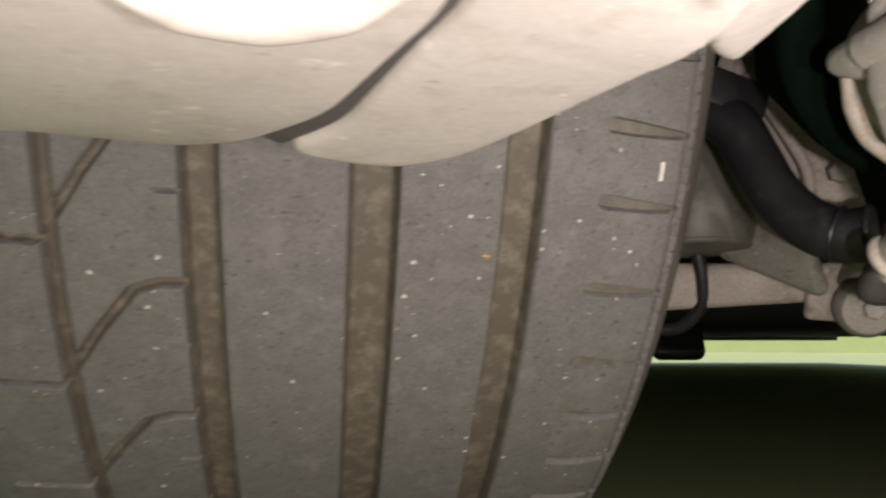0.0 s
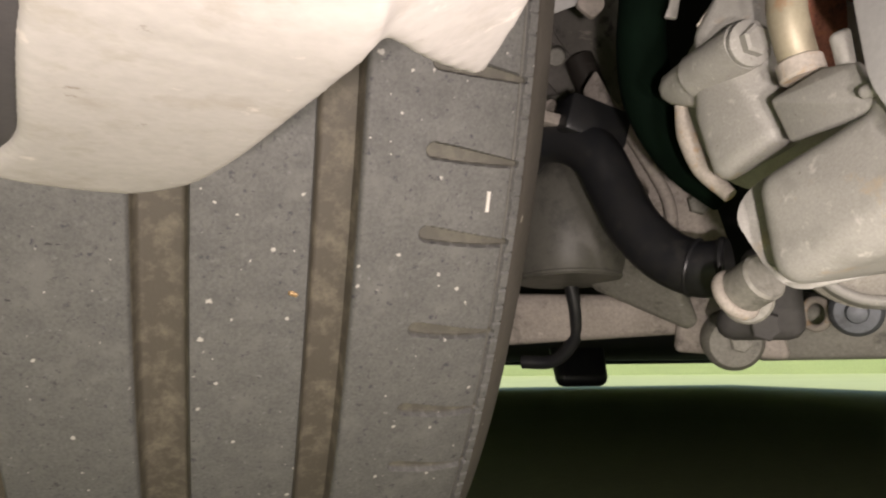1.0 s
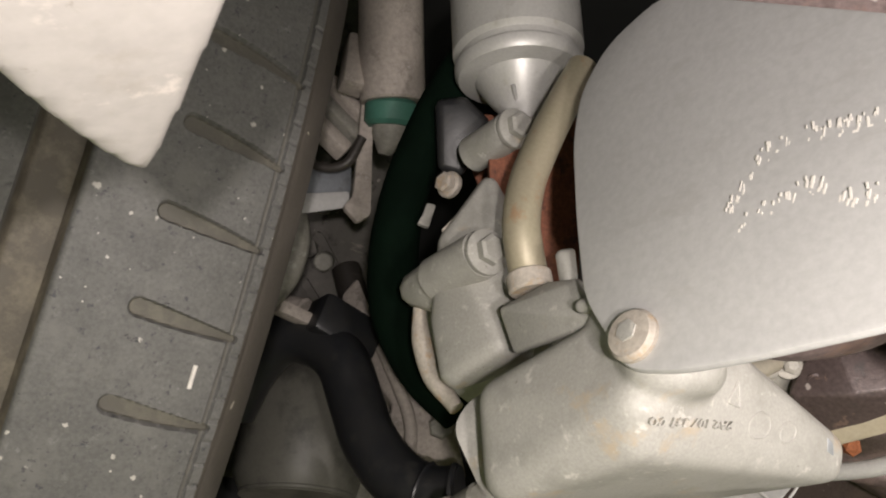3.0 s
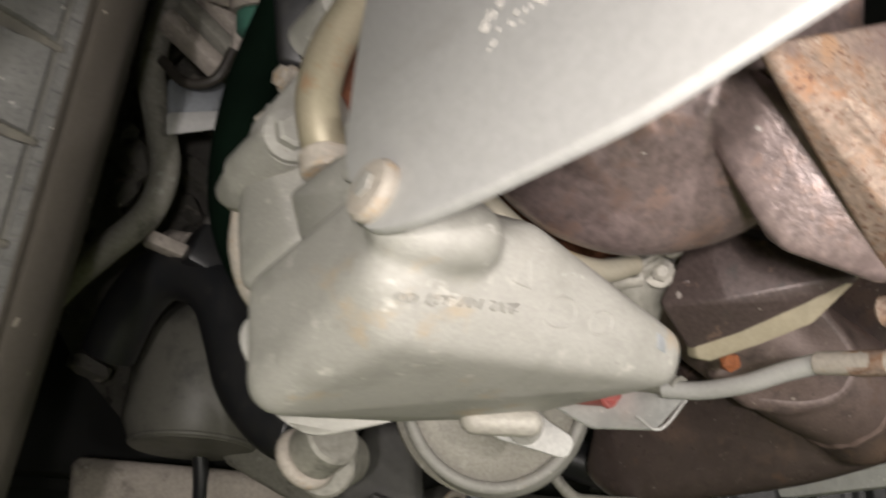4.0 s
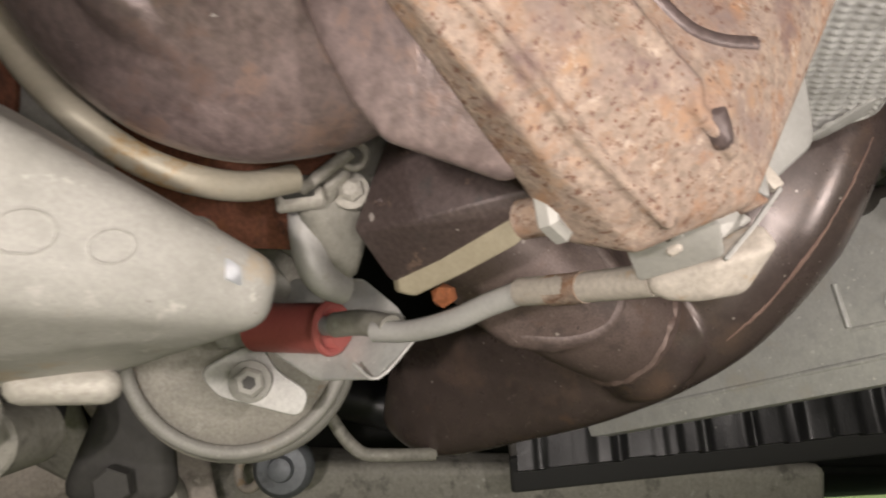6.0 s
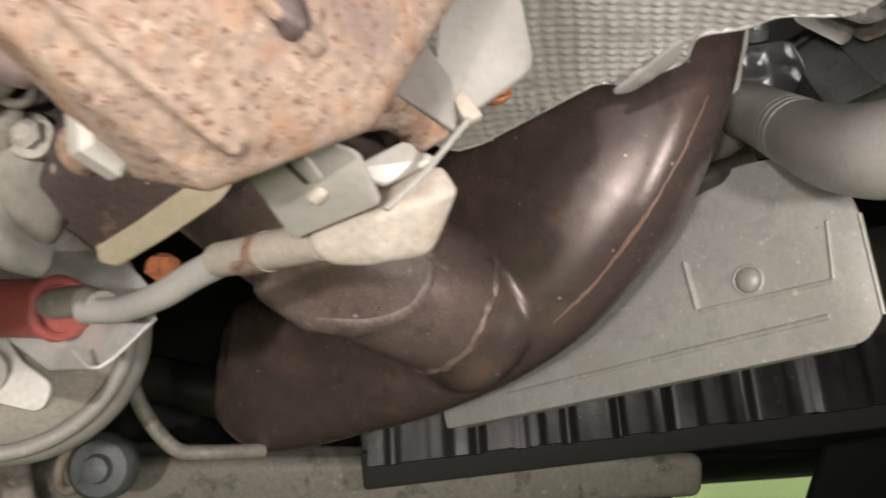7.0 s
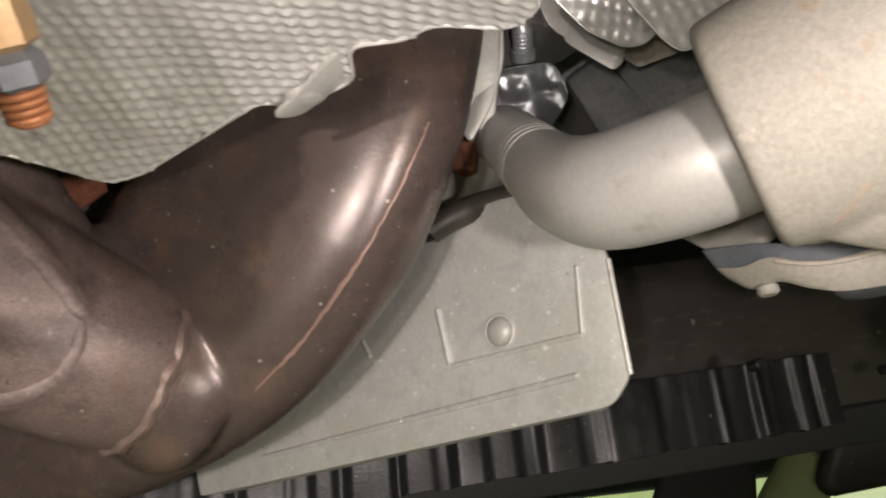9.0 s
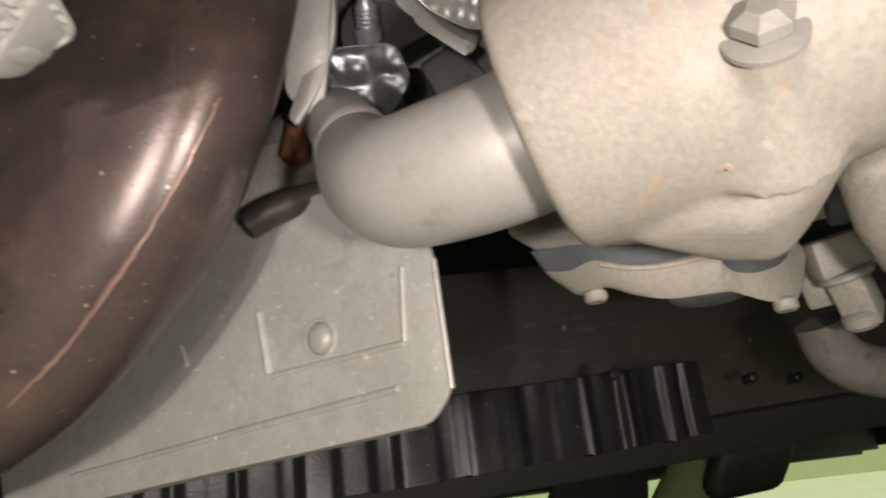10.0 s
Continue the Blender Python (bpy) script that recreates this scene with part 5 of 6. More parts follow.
part("rust_band", tube([(0.2677, 0.1768, 0.1849), (0.2681, 0.1725, 0.1840), (0.2683, 0.1677, 0.1831)], 0.0031, 20), RUST, lever, "brown rust band on the sleeve")
actuator = thing("wastegate_actuator", "turbo actuator with a red plastic boot and steel rod", "actuator")
part("push_rod", tube([(0.2536, 0.2275, 0.1869), (0.2585, 0.2176, 0.1853), (0.2623, 0.2052, 0.1852), (0.2652, 0.1953, 0.1865), (0.2679, 0.1857, 0.1872)], 0.0026, 18), ALU, actuator)
part("boot", rod((0.2391, 0.2796, 0.1987), (0.2552, 0.2515, 0.1933), 0.0070, 32, 0.002), RED, actuator, "red plastic boot")
part("boot_lip", ring((0.2519, 0.2512, 0.1930), Vector((0.2552, 0.2515, 0.1933)) - Vector((0.2391, 0.2796, 0.1987)), 0.0064, 0.0012, 32, 8), RED, actuator)
part("nipple", rod((0.2489, 0.2482, 0.1927), (0.2513, 0.2421, 0.1917), 0.0026, 16, 0.0004), ZINC, actuator)
part("sleeve", tube([(0.2506, 0.2448, 0.1923), (0.2540, 0.2356, 0.1911), (0.2561, 0.2235, 0.1869)], 0.0033, 16), GREYGREEN, actuator)
tagged(finish(slab([(0.2492, 0.2757, 0.2139), (0.2637, 0.2557, 0.2098), (0.2694, 0.2451, 0.1990), (0.2697, 0.2366, 0.1887), (0.2598, 0.2397, 0.1782), (0.2524, 0.2619, 0.1813), (0.2436, 0.2759, 0.1915)], 0.0016, (-0.3, -0.85, 0.2), 0.002, 0.0004, flat=False), "actuator_bracket", DULLALU), "bent silver sheet bracket behind the red boot", "bracket")
tagged(finish(tube([(0.2543, 0.2417, 0.1818), (0.2591, 0.2372, 0.1777), (0.2690, 0.2347, 0.1885)], 0.0005, 8, 4), "bracket_lip", ALU), "bright raw edge along the silver bracket", "trim")

comp = thing("compressor_housing", "pale cast aluminium compressor housing with socket bolts", "compressor")
CA = Vector((0.2222, 0.1679, 0.1670)) - Vector((0.2465, 0.3253, 0.2040))
part("volute", sweep_profile((0.2481, 0.3244, 0.2039), CA, [(0.012, -0.02), (0.036, -0.015), (0.0395, 0.0), (0.0395, 0.004), (0.0360, 0.007), (0.0360, 0.010), (0.0330, 0.013), (0.026, 0.015), (0.012, 0.016)], 72), CASTDIRTY, comp)
part("flange", slab([(0.2280, 0.2959, 0.1882), (0.2374, 0.2901, 0.1940), (0.2440, 0.2874, 0.1964), (0.2484, 0.2834, 0.1872), (0.2561, 0.2763, 0.1802), (0.2544, 0.2791, 0.1731), (0.2450, 0.2838, 0.1761), (0.2334, 0.2932, 0.1803)], 0.006, (-0.3, -0.9, -0.2), 0.004, 0.001, flat=False), LIFTEDCAST, comp)
flange_bolt((0.2403, 0.2837, 0.1837), (-0.3, -0.9, -0.25), 0.0078, 0.0062, "", CAST, recess=True, parent=comp)
part("web", slab([(0.2260, 0.2802, 0.2085), (0.2392, 0.2680, 0.2176), (0.2486, 0.2716, 0.2097), (0.2438, 0.2856, 0.1951), (0.2315, 0.2891, 0.1933)], 0.005, (-0.3, -0.9, -0.2), 0.003, 0.001, flat=False), CAST, comp)
part("lug", hull([((0.2137, 0.2546, 0.2134), 0.0065), ((0.2121, 0.2604, 0.2018), 0.007), ((0.2010, 0.2642, 0.2097), 0.008), ((0.2200, 0.2626, 0.1964), 0.0070)], 3), LIFTEDCAST, comp)
flange_bolt((0.2143, 0.2454, 0.2106), (-0.35, -0.85, -0.3), 0.0072, 0.0058, "", CAST, parent=comp)
flange_bolt((0.2202, 0.2533, 0.1943), (-0.35, -0.85, -0.3), 0.0080, 0.0066, "", CAST, parent=comp)
part("outer_lip", ring((0.2441, 0.3104, 0.2014), CA, 0.0355, 0.0024, 72, 10), CAST, comp)
part("scroll", ring((0.2499, 0.3193, 0.2012), CA, 0.0300, 0.0080, 72, 16), CAST, comp)

strap = finish(sweep(spline([(0.2349, 0.2238, 0.2191), (0.2330, 0.2211, 0.2104), (0.2344, 0.2211, 0.2018), (0.2380, 0.2231, 0.1974), (0.2443, 0.2268, 0.1972)], 8), 0.0048, 20, 0.8), "band_clamp", ALU)
tagged(strap, "bright curved band clamp", "clamp")
link = thing("clamp_links", "grey steel clamp links hooked together", "clamp")
part("eye", ring((0.2350, 0.1983, 0.2168), (-0.3, -0.9, -0.25), 0.0027, 0.0009, 32, 10), CASTDIRTY, link)
part("t_bolt", rod((0.2260, 0.2056, 0.2098), (0.2340, 0.1965, 0.2167), 0.0014, 16, 0.0004), CASTDIRTY, link)
part("trunnion", rod((0.2226, 0.2108, 0.2086), (0.2322, 0.2077, 0.2105), 0.0026, 20, 0.0006), CASTDIRTY, link)
part("trunnion_bore", rod((0.2228, 0.2073, 0.2094), (0.2290, 0.2053, 0.2107), 0.0015, 16, 0.0003), DARKMETAL, link)
part("washer", sweep_profile((0.2394, 0.2093, 0.2138), (-0.5, -0.8, -0.3), [(0.0042, -0.002), (0.0044, 0.0), (0.0042, 0.0012), (0.0030, 0.0016)], 32), CASTDIRTY, link)
part("nut", hex_bm((0.2387, 0.2075, 0.2132), (-0.5, -0.8, -0.3), 0.0050, 0.0032, 0.0008), CASTDIRTY, link, smooth=25)
part("lug", hull([((0.2332, 0.2071, 0.2134), 0.0016), ((0.2357, 0.2047, 0.2154), 0.0016), ((0.2344, 0.2119, 0.2120), 0.0020)], 2), CASTDIRTY, link)
for p, r in (((0.2320, 0.2181, 0.2253), 0.0016), ((0.2076, 0.2521, 0.2169), 0.003), ((0.2635, 0.2114, 0.1926), 0.0030)):
    tagged(finish(hull([(p, r), (Vector(p) + Vector((0.002, 0.001, 0.001)), r * 0.8)], 1), "rusty_stud", ORANGE), "small orange rusty stud end", "stud", "rusty studs")
tagged(finish(hull([((0.2318, 0.2136, 0.2114), 0.004), ((0.2459, 0.2112, 0.2272), 0.004), ((0.2436, 0.2236, 0.2015), 0.004), ((0.2524, 0.2282, 0.2330), 0.006), ((0.2509, 0.2397, 0.2225), 0.005)], 2), "alloy_bracket", GREYGREEN), "grey-green alloy bracket between the turbine and the actuator", "bracket")

# ---------------------------------------------------------------- subframe low behind the turbo
beam = finish(hull([((0.2775, 0.4775, 0.1738), 0.006), ((0.2805, 0.4840, 0.1504), 0.006), ((0.5581, 0.3330, 0.1608), 0.006), ((0.5594, 0.3360, 0.1514), 0.006), ((0.3950, 0.5754, 0.1894), 0.006), ((0.3014, 0.4878, 0.1814), 0.006), ((0.3046, 0.4948, 0.1593), 0.006)], 2), "subframe_beam", GREYGREEN)
tagged(beam, "dull grey-green subframe beam under the engine", "subframe")
tagged(finish(tube([(0.2904, 0.3614, 0.2010), (0.2983, 0.3628, 0.1852), (0.3094, 0.3610, 0.1723), (0.3198, 0.3553, 0.1702), (0.3409, 0.3541, 0.1708)], 0.0028, 14), "vent_pipe", GREYGREEN), "thin grey vent pipe bent down to the subframe", "pipe")
tagged(finish(sweep_profile((0.2970, 0.4135, 0.1705), (-0.5, -0.8, -0.2), [(0.0135, 0), (0.0135, 0.006), (0.011, 0.009), (0.006, 0.0095), (0.005, 0.013), (0.003, 0.0135)], 36), "round_cap", BLUEGREY), "blue-grey round cap on the subframe", "cap")
tagged(finish(ring((0.2864, 0.4331, 0.1697), (-0.9, -0.4, 0), 0.0080, 0.0022), "plastic_ring", WHITEMETAL), "cream plastic ring beside the round cap", "ring")
mount = finish(hull([((0.2165, 0.3654, 0.1899), 0.006), ((0.2280, 0.3592, 0.1897), 0.006), ((0.2114, 0.3804, 0.1616), 0.008), ((0.2326, 0.3691, 0.1611), 0.008)], 2), "engine_mount", DARKMETAL)
tagged(mount, "grimy dark engine mount standing on the subframe", "engine mount")
part("bolt_head", hex_bm((0.2181, 0.3627, 0.1604), (-0.4, -0.8, -0.3), 0.012, 0.006), DARKMETAL, mount, smooth=25)

tagged(finish(tube([(0.3006, 0.4604, 0.2190), (0.3226, 0.4468, 0.2119), (0.3468, 0.4321, 0.2040), (0.3719, 0.4197, 0.1953), (0.3984, 0.4100, 0.1901)], 0.0115, 20), "drain_hose", HOSE), "black rubber drain hose behind the exhaust", "hose")

# ---------------------------------------------------------------- exhaust
exhaust = thing("exhaust_manifold", "heat-browned steel exhaust collector with a welded seam", "exhaust")
WB, WA = Vector((0.3589, 0.2524, 0.2053)), (Vector((0.3735, 0.2562, 0.2027)) - Vector((0.3370, 0.2528, 0.2131))).normalized()
SECTION = spline([(1.22, 0, 0), (1.00, -0.36, 0), (0.42, -0.71, 0), (-0.14, -0.94, 0), (-0.56, -1.01, 0), (-0.86, -0.82, 0), (-1.00, -0.44, 0), (-0.99, 0, 0)], 12)


def pressed_section(c, d):
    """The collector's section: a flat side face that turns over a tight shoulder to the welded edge."""
    if d > 0:
        return c * (1.22 if c > 0 else 0.99), d
    at = min(max(math.acos(max(-1.0, min(1.0, c))) / math.pi, 0.0), 1.0) * (len(SECTION) - 1)
    k = min(int(at), len(SECTION) - 2)
    p = SECTION[k].lerp(SECTION[k + 1], at - k)
    return p.x, p.y


collector = part("collector", fuse([sweep(spline([(0.3950, 0.1807, 0.3120), (0.3938, 0.1886, 0.2904), (0.3903, 0.2007, 0.2661), (0.3858, 0.2186, 0.2417), (0.3776, 0.2431, 0.2201), (0.3679, 0.2765, 0.2066), (0.3563, 0.3179, 0.2007), (0.3425, 0.3560, 0.1985), (0.3372, 0.3680, 0.2060)], 10), [0.0255, 0.0275, 0.0315, 0.0335, 0.032, 0.0285, 0.027, 0.027, 0.022], 64, 0.72, side=Vector((0.3527, 0.2088, 0.3323)) - Vector((0.4077, 0.1727, 0.3107)), shape=pressed_section),
                        sweep_profile(WB, WA, [(0.0205, -0.001), (0.0216, 0.001), (0.0222, 0.005), (0.0236, 0.010), (0.0240, 0.0135), (0.0228, 0.0170), (0.018, 0.0200)], 64),
                        hull([((0.3419, 0.2585, 0.2281), 0.0150), ((0.3495, 0.2542, 0.2167), 0.0165), ((0.3687, 0.2527, 0.2195), 0.0150), ((0.3635, 0.2600, 0.2079), 0.0170)], 3)], 0.0011, 8), BROWN, exhaust, smooth=70)
inlet = part("inlet_pipe", fuse([hull([((0.3138, 0.2352, 0.2379), 0.0040), ((0.3271, 0.2329, 0.2248), 0.0040), ((0.3383, 0.2324, 0.2119), 0.0040), ((0.3377, 0.2357, 0.2025), 0.0040), ((0.3333, 0.2411, 0.1970), 0.0040), ((0.3248, 0.2492, 0.1952), 0.0040), ((0.3142, 0.2548, 0.1973), 0.0040), ((0.3034, 0.2572, 0.2047), 0.0040), ((0.2994, 0.2534, 0.2182), 0.0040), ((0.3041, 0.2453, 0.2272), 0.0040), ((0.3193, 0.2406, 0.2180), 0.0060), ((0.3272, 0.2398, 0.2075), 0.0060), ((0.3144, 0.2481, 0.2073), 0.0060), ((0.3286, 0.2366, 0.2137), 0.0060)], 3),
                                   tube([(0.2812, 0.2587, 0.2526), (0.2957, 0.2582, 0.2410), (0.3158, 0.2559, 0.2258), (0.3370, 0.2528, 0.2131), (0.3545, 0.2516, 0.2064), (0.3735, 0.2562, 0.2027)], [0.0265, 0.0258, 0.0243, 0.0230, 0.0222, 0.021], 56, 10),
                         tube([(0.3033, 0.2473, 0.2712), (0.3178, 0.2531, 0.2493), (0.3365, 0.2604, 0.2281), (0.3529, 0.2737, 0.2170)], [0.016, 0.0165, 0.0175, 0.018], 48, 10)], 0.0011, 6), INLET, exhaust, smooth=70)
wu = WA.orthogonal().normalized()
wv = WA.cross(wu)
bead = [WB + (wu * math.cos(a) + wv * math.sin(a)) * (0.0211 + 0.0005 * noise.noise(Vector((a * 7.0, 5.1, 0.0)))) + WA * 0.0014 * noise.noise(Vector((a * 5.0, 1.3, 0.0))) for a in (2 * math.pi * k / 120 for k in range(121))]
part("weld_bead", sweep(bead, [0.0019 + 0.0006 * noise.noise(Vector((k * 0.9, 2.0, 0.0))) for k in range(60)], 8), WELDBROWN, exhaust, "rough brown weld bead")
inlet_skin = skin(inlet)
part("sleeve_edge", sweep(laid(inlet_skin, spline([(0.3381, 0.2295, 0.2113), (0.3381, 0.2323, 0.2031), (0.3343, 0.2370, 0.1968), (0.3263, 0.2441, 0.1947), (0.3145, 0.2513, 0.1966)], 8), -0.0024), [0.0024, 0.0029, 0.0027, 0.0029, 0.0028, 0.0025], 14), SCUFF, exhaust, "hazy raised edge where the pipes meet")
part("branch_seam", sweep(laid(inlet_skin, spline([(0.3119, 0.2333, 0.2382), (0.3193, 0.2317, 0.2305), (0.3262, 0.2307, 0.2239), (0.3329, 0.2302, 0.2168), (0.3388, 0.2295, 0.2100), (0.3453, 0.2266, 0.2070)], 8), -0.0023), [0.0024, 0.0028, 0.0026, 0.0029, 0.0027, 0.0023], 14), SCUFF, exhaust)
part("rear_pipe", tube([(0.3173, 0.3200, 0.2774), (0.3510, 0.3013, 0.2678), (0.3747, 0.2898, 0.2693), (0.3945, 0.2824, 0.2821)], 0.0200, 40), INLET, exhaust)
part("seam", sweep(laid(skin(collector), spline([(0.3935, 0.1705, 0.2450), (0.3890, 0.1790, 0.2294), (0.3843, 0.1864, 0.2162), (0.3785, 0.1990, 0.2003), (0.3758, 0.2058, 0.1938), (0.3704, 0.2190, 0.1851)], 10), 0.0), [0.0002, 0.0005, 0.0003, 0.0008, 0.0004, 0.0007, 0.0002], 8), WELD, exhaust, "bright copper-coloured weld seam")

# quilted foil heat shield
def quilt(name, outline, normal, label, pitch=0.0030, step=0.0005, depth=0.0008, hem=0.00035, parent=None, mat=None, bend=None, along=None):
    """A sheet of embossed foil inside an outline, with a rolled hem."""
    w = Vector(normal).normalized()
    pts = [Vector(p) for p in outline]
    mid = Vector(bend[0]) if bend else sum(pts, Vector()) / len(pts)
    pts = rounded([p - w * (p - mid).dot(w) for p in pts], 0.003)
    u = Vector(along) if along else (pts[-1] - pts[len(pts) // 2]).normalized()
    u = (u - w * u.dot(w)).normalized()
    v = w.cross(u)

    def height(x, y):
        if not bend:
            return 0.0
        a, b, c, d, e, f = bend[1]
        return a + b * x + c * y + d * x * x + e * x * y + f * y * y

    flat = [((p - mid).dot(u), (p - mid).dot(v)) for p in pts]

    def inside(x, y):
        c = False
        for (x0, y0), (x1, y1) in zip(flat, flat[1:] + flat[:1]):
            if (y0 > y) != (y1 > y) and x < (x1 - x0) * (y - y0) / (y1 - y0) + x0:
                c = not c
        return c

    bm = bmesh.new()
    made = {}
    x0, x1 = min(p[0] for p in flat), max(p[0] for p in flat)
    y0, y1 = min(p[1] for p in flat), max(p[1] for p in flat)
    nx, ny = int((x1 - x0) / step), int((y1 - y0) / step)

    def vert(i, j):
        if (i, j) not in made:
            x, y = x0 + i * step, y0 + j * step
            wob = 0.20 * math.sin(x * 150 + 2 * math.sin(y * 90)) + 0.42 * noise.noise(Vector((x * 170, y * 170, 0))) + 0.25 * noise.noise(Vector((x * 420, y * 420, 5)))
            lump = abs(math.sin(math.pi * (x / pitch + 0.5 * wob)) * math.sin(math.pi * (y / (pitch * 0.85) + 0.3 * wob)))
            h = height(x, y) + depth * lump ** 1.5 * (0.75 + 0.6 * noise.noise(Vector((x * 130, y * 130, 3)))) + 0.0010 * noise.noise(Vector((x * 45, y * 45, 7)))
            made[i, j] = bm.verts.new(mid + u * x + v * y + w * h)
        return made[i, j]

    for i in range(nx):
        for j in range(ny):
            if inside(x0 + (i + 0.5) * step, y0 + (j + 0.5) * step):
                bm.faces.new((vert(i, j), vert(i + 1, j), vert(i + 1, j + 1), vert(i, j + 1)))
    sheet = finish(bm, name, mat or FOIL, parent, 0)
    sheet.data.shade_smooth()
    if not parent:
        tagged(sheet, label, "heat shield")
    edge = [p + w * height((p - mid).dot(u), (p - mid).dot(v)) for p in pts]
    part("hem", sweep(edge + [edge[0]], hem, 8), mat or FOIL, sheet)
    return sheet


foil = quilt("quilted_heat_shield", [(0.3104, 0.2147, 0.2372), (0.3269, 0.2140, 0.2358), (0.3374, 0.2141, 0.2348), (0.3424, 0.2073, 0.2356), (0.3501, 0.1725, 0.2375), (0.3560, 0.1700, 0.2368), (0.3584, 0.1554, 0.2356), (0.3513, 0.1471, 0.2353), (0.3560, 0.1382, 0.2332), (0.3551, 0.1316, 0.2318), (0.3627, 0.1224, 0.2286), (0.3596, 0.1141, 0.2262), (0.3488, 0.1085, 0.2252), (0.3316, 0.1073, 0.2264), (0.3037, 0.1260, 0.2353), (0.2933, 0.1553, 0.2418), (0.2960, 0.1868, 0.2422)],
             (0.3628, 0.1509, -0.9196), "quilted silver foil heat shield over the exhaust", bend=((0.3436, 0.1509, 0.2295), [-0.0078194, 0.35573, -0.35945, 1.4022, 2.9036, 1.8083]), along=(0.6922, -0.7043, 0.1575))
tab_normal = Vector((0.2, -0.1, -1)).normalized()
part("pressed_tab", slab([Vector(p) + tab_normal * 0.0014 for p in ((0.3501, 0.1720, 0.2375), (0.3560, 0.1700, 0.2368), (0.3585, 0.1559, 0.2357), (0.3516, 0.1474, 0.2353), (0.3508, 0.1522, 0.2360), (0.3508, 0.1623, 0.2370))], 0.0012, tab_normal, 0.003, 0.0005), ALU, foil, "smooth pressed fastening tab")
part("oval_dimple", sweep_profile(Vector((0.3540, 0.1641, 0.2368)) + tab_normal * 0.0014, tab_normal, [(0.0040, -0.0004), (0.0034, 0.0003), (0.0022, 0.0007), (0.0008, 0.0008)], 32), ALU, foil, "smooth pressed dimple")

tagged(finish(rod((0.3367, 0.2507, 0.2432), (0.3475, 0.2567, 0.2549), 0.0050, 6, 0.0012), "rusty_bolt", REDRUST), "red-brown rusty bolt head below the foil shield", "bolt")

sensor = thing("exhaust_sensor", "exhaust sensor with a brass hexagon and coppery thread", "sensor")
SA = Vector((0.3087, 0.1611, 0.2176)) - Vector((0.3008, 0.1535, 0.2275))
part("hexagon", hex_bm((0.3003, 0.1533, 0.2290), SA, 0.0078, 0.0084, 0.0010), BRASS, sensor, smooth=25)
part("collar", hex_bm((0.3046, 0.1576, 0.2236), SA, 0.0074, 0.0058, 0.0014), BLUEGREY, sensor, smooth=25)
for i in range(4):
    part("thread", ring(Vector((0.3073, 0.1601, 0.2193)) + SA.normalized() * 0.0011 * i, SA, 0.0028 - 0.0001 * i, 0.0005, 28, 8), COPPER, sensor)
part("core", rod((0.3059, 0.1587, 0.2218), (0.3099, 0.1631, 0.2169), 0.0027, 20, 0.0005), COPPER, sensor)

# ---------------------------------------------------------------- grey shield plate beyond the exhaust
GPN = (-0.983, -0.156, -0.091)
plate = finish(slab([(0.4435, 0.1677, 0.2196), (0.4461, 0.1689, 0.1897), (0.4457, 0.1752, 0.1835), (0.4196, 0.3423, 0.1784), (0.3976, 0.4746, 0.1893), (0.3967, 0.4574, 0.2288), (0.4314, 0.2292, 0.2448), (0.4368, 0.1954, 0.2445), (0.4410, 0.1709, 0.2409)], 0.0015, GPN, 0.003, 0.0004), "shield_plate", DULLALU)
tagged(plate, "dull aluminium shield plate with pressed ribs and a rivet", "shield plate")
part("rivet", sweep_profile((0.4389, 0.2030, 0.2084), GPN, [(0.0040, -0.0002), (0.0040, 0.0006), (0.0032, 0.0016), (0.0014, 0.0021)], 32), ALU, plate, "domed rivet")
part("rivet_seat", ring((0.4389, 0.2030, 0.2084), GPN, 0.0046, 0.0006, 36, 8), DULLALU, plate)
for a, b, r in (((0.4348, 0.2224, 0.2197), (0.4365, 0.2215, 0.2029), 0.0011), ((0.4366, 0.2209, 0.2024), (0.4433, 0.1788, 0.2022), 0.0008), ((0.4433, 0.1788, 0.2022), (0.4421, 0.1762, 0.2197), 0.0008), ((0.4344, 0.2422, 0.1903), (0.4437, 0.1823, 0.1924), 0.0010), ((0.4242, 0.3081, 0.1878), (0.4344, 0.2422, 0.1903), 0.0009), ((0.4301, 0.2537, 0.2171), (0.4310, 0.2514, 0.2110), 0.0008)):
    part("pressed_rib", rod(a, b, r, 12, r * 0.4), DULLALU, plate)
part("folded_edge", rod((0.4436, 0.1675, 0.2190), (0.4461, 0.1686, 0.1901), 0.0007, 10), BRIGHTALU, plate)
part("bottom_lip", slab([(0.4451, 0.1781, 0.1840), (0.4196, 0.3422, 0.1791), Vector((0.4196, 0.3422, 0.1791)) + Vector((0.006, 0, -0.001)), Vector((0.4449, 0.1796, 0.1843)) + Vector((0.004, 0, -0.001))], 0.0012, (0, 0, -1), 0.001, 0.0002, flat=False), DULLALU, plate)

